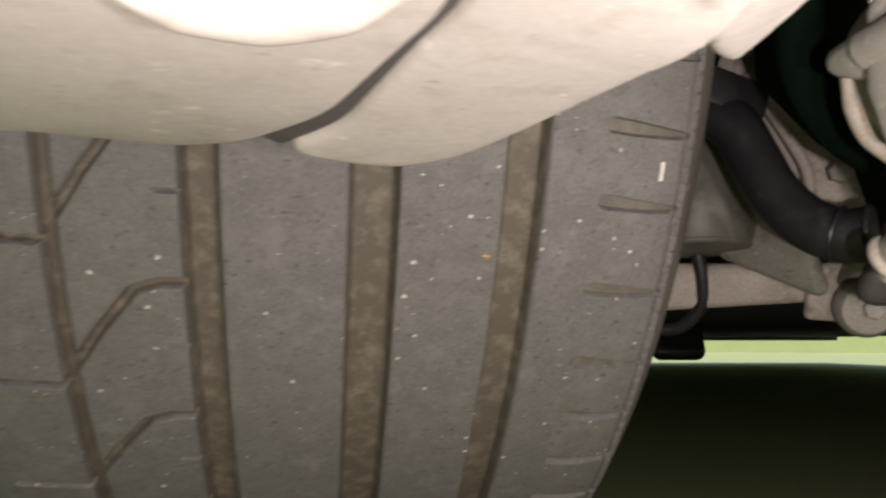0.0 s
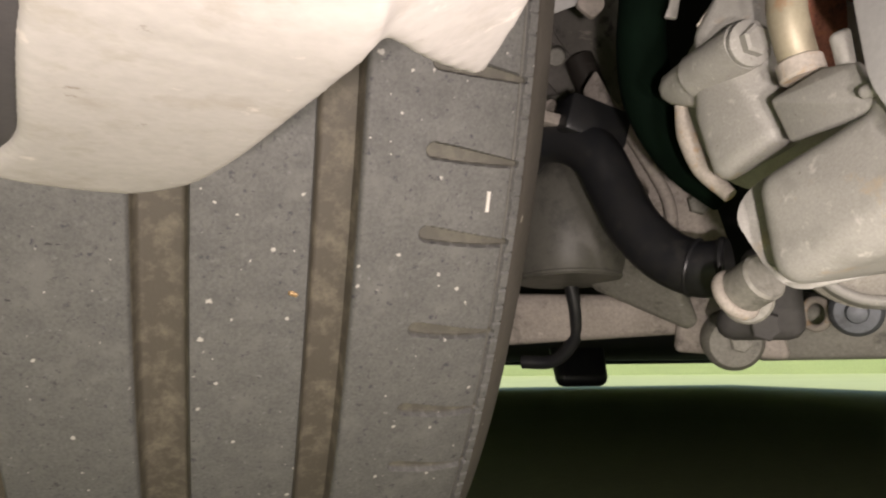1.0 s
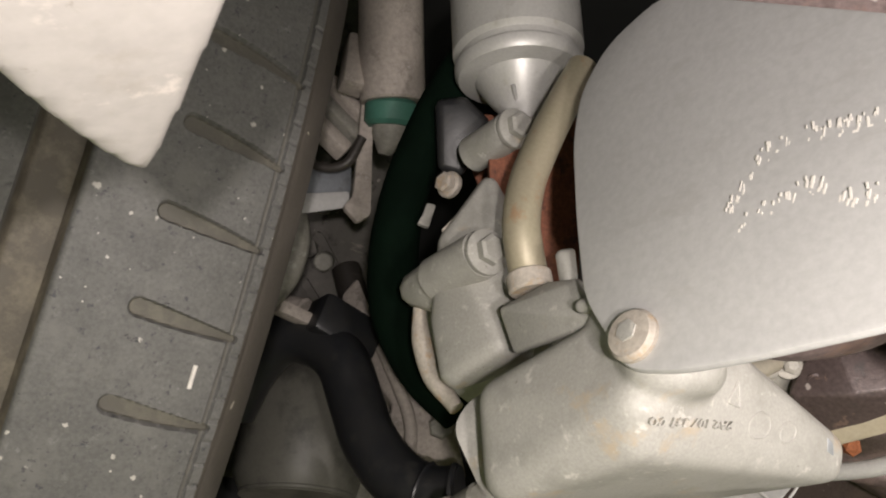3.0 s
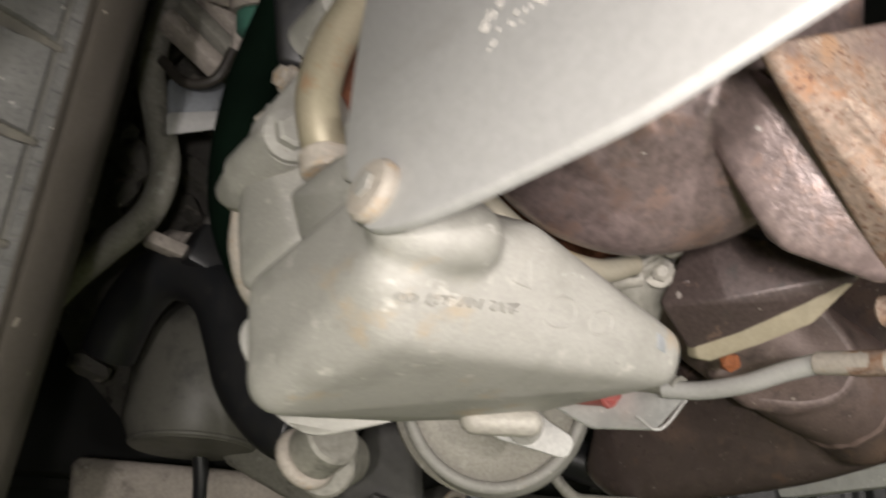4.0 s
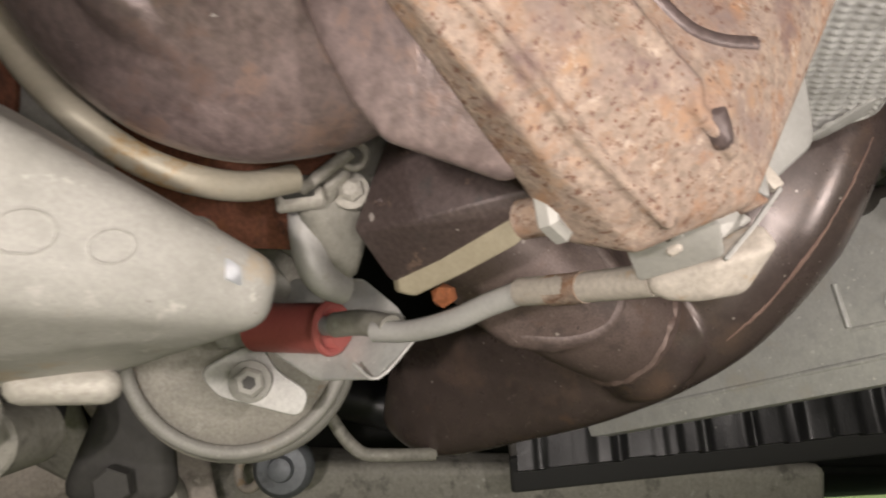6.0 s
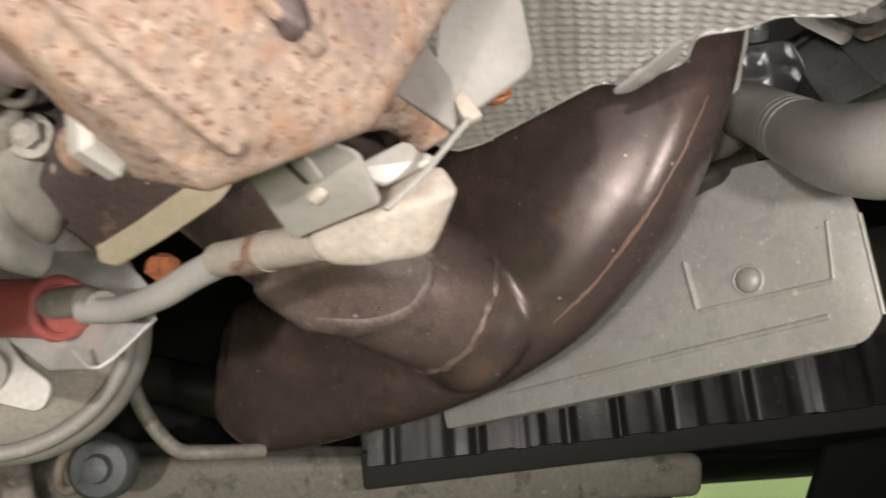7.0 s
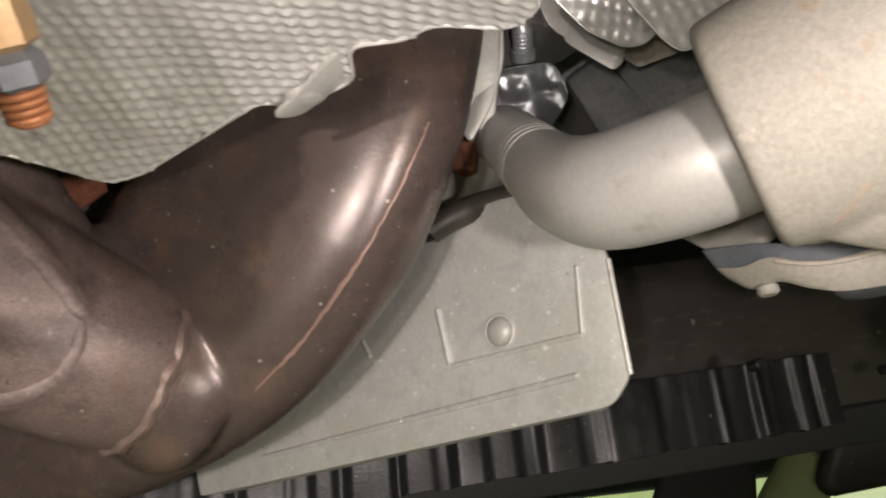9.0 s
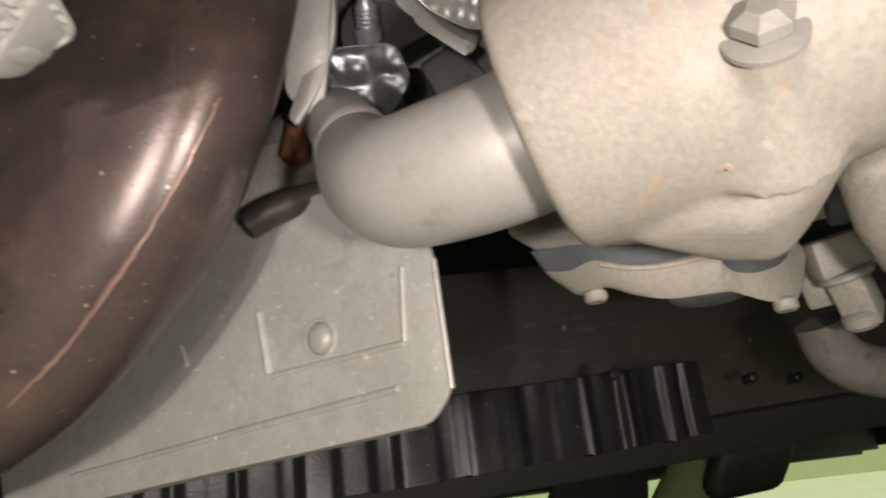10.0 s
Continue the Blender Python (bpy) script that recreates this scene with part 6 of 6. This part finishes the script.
# ---------------------------------------------------------------- black ribbed beam
B0, B1 = Vector((0.3861, 0.3681, 0.1736)), Vector((0.6788, 0.1564, 0.1951))
bw = (B1 - B0).normalized()
bside = bw.cross(Vector((0, 0, 1))).normalized()
if bside.y > 0:
    bside = -bside
tray2 = thing("ribbed_tray", "black ribbed plastic tray under the engine", "tray")
part("wall", block(frame_at((B0 + B1) / 2 + (B1 - B0) * 0.125 - bside * 0.012 + Vector((0, 0, 0.035)), bw, (0, 0, 1)), ((B1 - B0).length * 1.25, 0.006, 0.075), 0.002), BLACK, tray2)
part("floor_lip", hull([(B0 + bw * 0.004 + Vector((0, 0, -0.004)) - bside * 0.008, 0.002), (B1 + bw * 0.04 + Vector((0, 0, -0.004)) - bside * 0.008, 0.002), (B0 + bw * 0.004 + Vector((0, 0, -0.016)) - bside * 0.016, 0.002), (B1 + bw * 0.04 + Vector((0, 0, -0.016)) - bside * 0.016, 0.002), (B0 + bw * 0.004 - bside * 0.02, 0.002), (B1 + bw * 0.04 - bside * 0.02, 0.002)], 2), CARBODY, tray2)
rng = random.Random(9)
span = (B1 - B0).length
steps = int(span * 0.82 / 0.0007)
push, low, panel_end, level, foot = [], [], 0.0, 0.0, 0.0
for k in range(steps):
    if k * 0.0007 >= panel_end:
        panel_end = k * 0.0007 + rng.choice((0.0025, 0.004, 0.0065, 0.009, 0.013))
        level, foot = rng.uniform(-0.0045, 0.0012), rng.uniform(-0.0095, -0.0085)
    push.append(level)
    low.append(foot)
for _ in range(5):
    push = [(push[max(k - 1, 0)] + 2 * push[k] + push[min(k + 1, steps - 1)]) / 4 for k in range(steps)]
bm = bmesh.new()
columns = []
for k in range(steps):
    p = B0 + bw * (0.006 + k * 0.0007)
    lean = 0.0012 * noise.noise(Vector((k * 0.06, 0.0, 0.0)))
    heights = [low[k] + (0.021 - low[k]) * f for f in (0, 0.15, 0.4, 0.7, 0.92, 1)]
    front = [p + bside * (push[k] * (0.55 + 0.45 * math.sin(0.6 + 2.2 * f)) + lean * f) + Vector((0, 0, z)) for f, z in zip((0, 0.15, 0.4, 0.7, 0.92, 1), heights)]
    columns.append([bm.verts.new(q) for q in front + [p - bside * 0.011 + Vector((0, 0, 0.0215)), p - bside * 0.011 + Vector((0, 0, low[k]))]])
for a, b in zip(columns, columns[1:]):
    for k in range(8):
        bm.faces.new((a[k], a[(k + 1) % 8], b[(k + 1) % 8], b[k]))
bm.faces.new(columns[0])
bm.faces.new(columns[-1][::-1])
part("pleated_skirt", bm, RIB, tray2, "shiny folded black skirt", smooth=50)
for p in ((0.5279, 0.1717, 0.1989), (0.5934, 0.1544, 0.1974), (0.6167, 0.1468, 0.1971)):
    part("screw", sweep_profile(p, bside, [(0.0018, -0.012), (0.0018, -0.0055), (0.0012, -0.005)], 20), RIB, tray2)

# ---------------------------------------------------------------- coolant pipe and thermostat housing
cool = tube([(0.4167, 0.1119, 0.2207), (0.4123, 0.1213, 0.2187), (0.4102, 0.1317, 0.2187), (0.4106, 0.1432, 0.2209), (0.4167, 0.1563, 0.2287), (0.4256, 0.1692, 0.2401), (0.4357, 0.1828, 0.2537), (0.4462, 0.1985, 0.2687)], [0.0121, 0.0121, 0.0121, 0.0119, 0.0112, 0.0100, 0.0095, 0.0095], 40, 10)
pipe = tagged(finish(cool, "coolant_pipe", ALU), "matt aluminium coolant pipe with a swept bend", "pipe")
a, b = Vector((0.4266, 0.1706, 0.2415)), Vector((0.4338, 0.1800, 0.2509))
for k in range(5):
    part("bellows_ring", ring(a.lerp(b, k / 4), b - a, 0.0098 - 0.0001 * k, 0.00028, 40, 8), ALU, pipe)
thermo = thing("thermostat_housing", "rough beige cast housing of the coolant pump", "housing")
HA = Vector((0.4256, 0.0791, 0.2265)) - Vector((0.4132, 0.1159, 0.2207))
SA2 = (Vector((0.3973, 0.0767, 0.2101)) - Vector((0.4067, 0.0807, 0.2063))).normalized()
stub_base = Vector((0.4082, 0.0798, 0.2113))
drum = part("drum", fuse([sweep_profile((0.4123, 0.1153, 0.2206), HA, [(0.0150, -0.0004), (0.0205, -0.0002), (0.0216, 0.0008), (0.0225, 0.008), (0.0235, 0.020), (0.0232, 0.040), (0.021, 0.070)], 72),
                          hull([((0.4293, 0.0897, 0.2163), 0.010), ((0.4330, 0.0855, 0.2160), 0.010), ((0.4359, 0.0753, 0.2231), 0.012), ((0.4457, 0.0664, 0.2244), 0.013)], 3),
                          sweep_profile(stub_base, SA2, [(0.0100, -0.014), (0.0068, -0.0065), (0.0050, -0.002), (0.0044, 0.0008), (0.0040, 0.0044)], 40),
                          hull([((0.4243, 0.1115, 0.2075), 0.0062), ((0.4308, 0.1055, 0.2074), 0.0060), ((0.4357, 0.1025, 0.2084), 0.0060), ((0.4250, 0.1079, 0.2190), 0.012), ((0.4361, 0.0938, 0.2183), 0.012), ((0.4449, 0.0957, 0.2134), 0.0065)], 3),
                          hull([((0.4203, 0.1037, 0.2032), 0.0050), ((0.4281, 0.0959, 0.2007), 0.0060), ((0.4314, 0.0923, 0.2001), 0.0060), ((0.4305, 0.0889, 0.2024), 0.0060), ((0.4283, 0.0863, 0.2062), 0.0060), ((0.4249, 0.0825, 0.2089), 0.0060), ((0.4169, 0.0874, 0.2111), 0.0060), ((0.4167, 0.0973, 0.2111), 0.0060), ((0.4223, 0.0918, 0.2059), 0.0060), ((0.4296, 0.0771, 0.2150), 0.0060), ((0.4231, 0.0907, 0.2014), 0.0060), ((0.4204, 0.0963, 0.2046), 0.0060), ((0.4244, 0.0869, 0.2029), 0.0060), ((0.4249, 0.0819, 0.2052), 0.0050)], 3),
                          hull([((0.4451, 0.0951, 0.2142), 0.0065), ((0.4599, 0.1019, 0.2114), 0.0068), ((0.4755, 0.1072, 0.2162), 0.0068), ((0.4365, 0.0946, 0.2157), 0.008)], 3)], 0.0008, 12), DRUM, thermo, "rough cast drum", smooth=70)
part("washer", sweep_profile(stub_base + SA2 * 0.0040, SA2, [(0.0046, 0), (0.0051, 0.0003), (0.0051, 0.0010), (0.0046, 0.0013)], 36), CLIPSTEEL, thermo, "grey washer")
part("bolt_head", hex_bm(stub_base + SA2 * 0.0051, SA2, 0.0066, 0.0040, 0.0012), CAST, thermo, smooth=25)
drum_skin = skin(drum)
for line, r in ((((0.4142, 0.0915, 0.2091), (0.4168, 0.0887, 0.2088), (0.4202, 0.0868, 0.2078), (0.4229, 0.0862, 0.2060), (0.4265, 0.0864, 0.2039)), 0.0010), (((0.4093, 0.0956, 0.2061), (0.4097, 0.0981, 0.2035), (0.4125, 0.1029, 0.2005)), 0.0011)):
    part("stain", sweep(laid(drum_skin, spline(line, 8), -0.00185 * r / 0.001), r * 2, 10), TAN, thermo, "tan water stain")


gasket_top = [(0.4507, 0.1462, 0.2154), (0.4495, 0.1388, 0.2136), (0.4482, 0.1301, 0.2114), (0.4496, 0.1231, 0.2092), (0.4518, 0.1161, 0.2085), (0.4535, 0.1096, 0.2079), (0.4565, 0.1085, 0.2062), (0.4615, 0.1079, 0.2055), (0.4672, 0.1058, 0.2063), (0.4759, 0.1039, 0.2092), (0.4854, 0.1026, 0.2153)]
gasket_foot = [(0.4536, 0.1451, 0.2110), (0.4521, 0.1382, 0.2090), (0.4492, 0.1305, 0.2084), (0.4506, 0.1238, 0.2057), (0.4525, 0.1172, 0.2047), (0.4553, 0.1091, 0.2048), (0.4578, 0.1089, 0.2026), (0.4628, 0.1085, 0.2016), (0.4687, 0.1063, 0.2020), (0.4774, 0.1043, 0.2050), (0.4862, 0.1036, 0.2115)]
cover_foot = [(0.4569, 0.1442, 0.2084), (0.4554, 0.1385, 0.2041), (0.4525, 0.1309, 0.2034), (0.4531, 0.1252, 0.2004), (0.4549, 0.1193, 0.1983), (0.4584, 0.1122, 0.1979), (0.4617, 0.1100, 0.1980), (0.4660, 0.1086, 0.1973), (0.4725, 0.1063, 0.1964), (0.4819, 0.1042, 0.1981), (0.4888, 0.1025, 0.2078)]
inward = Vector((0.4742, 0.1266, 0.2128)) - Vector((0.4559, 0.1184, 0.2072))
part("gasket", loft([gasket_top, gasket_foot, [Vector(p) + inward for p in gasket_foot], [Vector(p) + inward for p in gasket_top]]), GASKET, thermo, "rough blue-grey rubber gasket", smooth=50)
proud = [Vector(p) - inward * 0.05 for p in gasket_foot]
belly = [a.lerp(Vector(b), 0.5) - inward * 0.03 for a, b in zip(proud, cover_foot)]
tuck = [a.lerp(Vector(b), 0.85) - inward * 0.02 for a, b in zip(proud, cover_foot)]
part("lower_cover", loft([proud, belly, tuck, cover_foot, [Vector(p) + inward for p in cover_foot], [Vector(p) + inward for p in gasket_foot]]), DRUM, thermo, "cream cast lower cover", smooth=50)
part("upper_flange", hull([((0.4548, 0.1503, 0.2233), 0.003), ((0.4561, 0.1465, 0.2183), 0.002), ((0.4540, 0.1332, 0.2145), 0.002), ((0.4627, 0.1322, 0.2217), 0.004), ((0.4591, 0.1468, 0.2267), 0.004)], 3), CAST, thermo)
part("bright_lip", tube([(0.4484, 0.1289, 0.2071), (0.4497, 0.1229, 0.2047), (0.4519, 0.1160, 0.2037), (0.4543, 0.1090, 0.2040)], 0.0006, 10), WHITEMETAL, thermo)
for p in ((0.4545, 0.1346, 0.2041), (0.4757, 0.1053, 0.1972)):
    part("screw_end", rod(p, Vector(p) - Vector((0, 0, 0.0026)), 0.0024, 16, 0.0006), CAST, thermo)
part("plug", sweep_profile((0.4741, 0.1190, 0.2027), (0, 0, -1), [(0.0085, -0.004), (0.0085, 0.0012), (0.0070, 0.0024), (0.004, 0.0028)], 36), BLUEGREY, thermo)

side = finish(hull([((0.4652, 0.0787, 0.2161), 0.005), ((0.4648, 0.0810, 0.2128), 0.007), ((0.4704, 0.0827, 0.2061), 0.006), ((0.4764, 0.0819, 0.2004), 0.006), ((0.4789, 0.0690, 0.2196), 0.010), ((0.4821, 0.0747, 0.2013), 0.01)], 3), "engine_casting", CASTDIRTY)
tagged(side, "rough grey engine casting beside the pump", "casting")
plugs = thing("wiring_plugs", "grey wiring plugs stacked beside the pump", "connector")
part("sleeve", rod((0.4948, 0.1014, 0.2215), (0.4987, 0.0936, 0.2214), 0.0052, 24, 0.0006), BRIGHTALU, plugs, "bright metal sleeve")
part("band", rod((0.4963, 0.0984, 0.2210), (0.4975, 0.0938, 0.2207), 0.0066, 24, 0.0008), BLUEGREY, plugs, "blue-grey band")
part("plug", block(frame_at((0.5080, 0.1013, 0.2106), Vector((0.5110, 0.0972, 0.2118)) - Vector((0.5050, 0.1053, 0.2097)), (0, -1, 0)), (0.0135, 0.0090, 0.008), 0.0012), CAST, plugs)
part("plug", block(frame_at((0.5150, 0.1085, 0.2061), Vector((0.5174, 0.1081, 0.2014)) - Vector((0.5131, 0.1082, 0.2108)), (0, -1, 0)), (0.0100, 0.0060, 0.008), 0.0012), CASTDIRTY, plugs)
part("plug", block(frame_at((0.5146, 0.1014, 0.2020), Vector((0.5176, 0.1005, 0.1967)) - Vector((0.5096, 0.1008, 0.2080)), (0, -1, 0)), (0.0135, 0.0105, 0.008), 0.0012), CASTDIRTY, plugs)
part("collar", rod((0.5075, 0.1008, 0.2066), (0.5083, 0.1007, 0.2048), 0.0064, 20, 0.0006), CAST, plugs)
part("plug", rod((0.5133, 0.1017, 0.1979), (0.5150, 0.1017, 0.1941), 0.0042, 18, 0.001), CAST, plugs)
tagged(finish(tube([(0.5364, 0.1168, 0.2012), (0.5402, 0.1163, 0.1937), (0.5454, 0.1127, 0.1888), (0.5539, 0.1046, 0.1853)], 0.0068, 18), "bent_duct", GRIME), "dull dark bent duct under the wiring plugs", "duct")

# ---------------------------------------------------------------- engine above the exhaust
engine = finish(hull([((0.4706, 0.2103, 0.3211), 0.01), ((0.5288, 0.1587, 0.3134), 0.01), ((0.4952, 0.2401, 0.2863), 0.01), ((0.5571, 0.1804, 0.2882), 0.01), ((0.4464, 0.2353, 0.3934), 0.01), ((0.5425, 0.1453, 0.3907), 0.01), ((0.5635, 0.2525, 0.3689), 0.02)], 2), "engine_block", ENGINE)
tagged(engine, "dark blue-grey engine casing above the exhaust", "engine")
part("rib", slab([(0.4722, 0.2016, 0.2964), (0.4793, 0.1951, 0.2959), (0.4863, 0.1899, 0.2744), (0.4815, 0.1955, 0.2723), (0.4769, 0.2005, 0.2833)], 0.0060, (-0.55, -0.55, -0.6), 0.0015, 0.0006, flat=False), DARKMETAL, engine)
part("rib", slab([(0.4803, 0.1961, 0.2978), (0.4873, 0.1863, 0.3045), (0.4974, 0.1743, 0.2789), (0.4851, 0.1889, 0.2728)], 0.0060, (-0.55, -0.55, -0.6), 0.0015, 0.0006, flat=False), ENGINE, engine)
part("casing_plate", slab([(0.4915, 0.1872, 0.3065), (0.5049, 0.1662, 0.3053), (0.5135, 0.1520, 0.3058), (0.5077, 0.1549, 0.2807), (0.4946, 0.1744, 0.2781)], 0.0080, (-0.55, -0.55, -0.6), 0.0015, 0.0006, flat=False), ENGINE, engine, "flat grey casing plate")
part("tan_plate", slab([(0.4832, 0.1729, 0.3041), (0.4900, 0.1653, 0.3002), (0.4950, 0.1617, 0.2949), (0.4866, 0.1724, 0.2921), (0.4833, 0.1760, 0.2973)], 0.0030, (-0.55, -0.55, -0.6), 0.0015, 0.0006, flat=False), BEIGE, engine)
part("pale_tab", slab([(0.4568, 0.1868, 0.3214), (0.4652, 0.1802, 0.3186), (0.4794, 0.1702, 0.2990), (0.4789, 0.1728, 0.2914), (0.4769, 0.1757, 0.2894), (0.4678, 0.1837, 0.2998), (0.4621, 0.1877, 0.3089)], 0.0030, (-0.55, -0.55, -0.6), 0.0015, 0.0006, flat=False), DULLALU, engine, "pale aluminium tab")
stud = finish(sweep_profile((0.4546, 0.1925, 0.2986), (-0.5, -0.5, 0.5), [(0.0042, -0.003), (0.0042, 0.0), (0.0030, 0.0006), (0.0030, 0.0070), (0.0014, 0.0095)], 24), "threaded_stud", ZINC)
tagged(stud, "bright threaded stud end on a rusty bracket", "stud")
for k in range(5):
    part("thread", ring(Vector((0.4546, 0.1925, 0.2986)) + Vector((-0.577, -0.577, 0.577)) * (0.0016 + 0.0012 * k), (-0.5, -0.5, 0.5), 0.0030, 0.0004, 24, 6), ZINC, stud)
tagged(finish(slab([(0.4504, 0.1994, 0.3016), (0.4515, 0.1957, 0.3073), (0.4593, 0.1880, 0.3079), (0.4712, 0.1808, 0.2993), (0.4608, 0.1910, 0.2923), (0.4555, 0.1978, 0.2889), (0.4506, 0.1994, 0.2953)], 0.003, (-0.55, -0.75, -0.35), 0.002), "rusty_bracket", DARKMETAL), "brown rusty bracket under the engine", "bracket")
gasket = finish(slab([(0.4260, 0.1821, 0.2948), (0.4304, 0.1789, 0.2927), (0.4339, 0.1837, 0.2818), (0.4345, 0.1912, 0.2711), (0.4331, 0.1994, 0.2627), (0.4296, 0.1990, 0.2643), (0.4280, 0.1880, 0.2784)], 0.004, (-0.7, -0.6, -0.3), 0.004), "gasket_flange", DULLALU)
part("flange_face", slab([(0.4234, 0.1835, 0.2990), (0.4290, 0.1774, 0.2981), (0.4336, 0.1865, 0.2764), (0.4358, 0.1926, 0.2659), (0.4334, 0.1959, 0.2651), (0.4269, 0.1975, 0.2703), (0.4245, 0.1904, 0.2832)], 0.003, (-0.7, -0.6, -0.3), 0.004, 0.0006, flat=False), DULLALU, gasket)
tagged(gasket, "pale grey flange edge behind the exhaust pipe", "flange")
tagged(finish(rod((0.4402, 0.2050, 0.2758), (0.4372, 0.2080, 0.2581), 0.0038, 18, 0.001), "rusty_bolt", REDRUST), "orange-brown rusty bolt behind the exhaust pipe", "bolt")
tagged(finish(tube([(0.4572, 0.2005, 0.2777), (0.4495, 0.2177, 0.2681), (0.4410, 0.2345, 0.2544), (0.4335, 0.2466, 0.2482)], 0.0130, 24), "corrugated_hose", GREYGREEN), "grey corrugated hose behind the exhaust pipe", "hose")
tagged(finish(tube([(0.4447, 0.1972, 0.2474), (0.4376, 0.2033, 0.2456), (0.4307, 0.2084, 0.2426), (0.4265, 0.2139, 0.2394)], 0.0040, 14), "dark_cable", BLACK), "black cable above the shield plate", "cable")
quilt("crumpled_foil_patch", [(0.4379, 0.1903, 0.2844), (0.4492, 0.1771, 0.2846), (0.4559, 0.1786, 0.2758), (0.4547, 0.1872, 0.2681), (0.4433, 0.1996, 0.2700)], (0.6, 0.7, 0.35), "small patch of crumpled dark foil under the engine", 0.0105, 0.0008, 0.0014, hem=0.0002, mat=ZINCDARK)
quilt("small_quilted_shield", [(0.4426, 0.1731, 0.3020), (0.4517, 0.1663, 0.2889), (0.4592, 0.1592, 0.2829), (0.4632, 0.1552, 0.2831), (0.4675, 0.1482, 0.2892), (0.4646, 0.1500, 0.3066)], (0.6, 0.7, 0.4), "small quilted foil shield under the engine", 0.0042, 0.0007, 0.0006)
quilt("small_quilted_shield", [(0.4426, 0.1508, 0.2876), (0.4508, 0.1430, 0.2722), (0.4541, 0.1401, 0.2687), (0.4616, 0.1299, 0.2721), (0.4646, 0.1250, 0.2825), (0.4536, 0.1358, 0.2972)], (0.6, 0.7, 0.4), "small browned quilted foil shield under the engine", 0.0046, 0.0007, 0.0007, mat=DULLALU)

# ---------------------------------------------------------------- far side, seen under the tray
tagged(finish(hull([((0.450, 1.62, 0.120), 0.018), ((0.525, 1.62, 0.120), 0.018), ((0.445, 1.66, 0.200), 0.018), ((0.530, 1.66, 0.200), 0.018)], 2), "jacking_pad", HOSE), "black rubber jacking pad hanging under the far side", "pad")
tagged(finish(hull([((0.5510, 0.8018, 0.1895), 0.0080), ((0.8218, 0.5776, 0.1703), 0.0080), ((0.8378, 0.5966, 0.1480), 0.0080), ((0.5590, 0.8209, 0.1680), 0.0080)], 2), "crossmember", CARBODY), "black crossmember on the car's far side", "crossmember")
tagged(finish(hull([((0.9348, 0.4771, 0.1781), 0.0080), ((0.9898, 0.4265, 0.1859), 0.0080), ((1.0062, 0.4527, 0.0937), 0.0080), ((0.9268, 0.5165, 0.1036), 0.0080)], 2), "body_strut", CARBODY), "black strut under the car's far side", "strut")
tagged(finish(rod((1.0144, 0.3680, 0.1886), (1.0229, 0.5778, -0.0493), 0.026, 24, 0.003), "support_post", GROUND), "pale green post beyond the car", "post")
tagged(finish(hull([((0.9642, 0.3312, 0.1850), 0.012), ((0.9930, 0.2968, 0.1867), 0.012), ((0.9909, 0.3112, 0.1635), 0.012), ((0.9640, 0.3445, 0.1594), 0.012)], 2), "black_hanger", BLACK), "black hanger bracket below the body", "bracket")
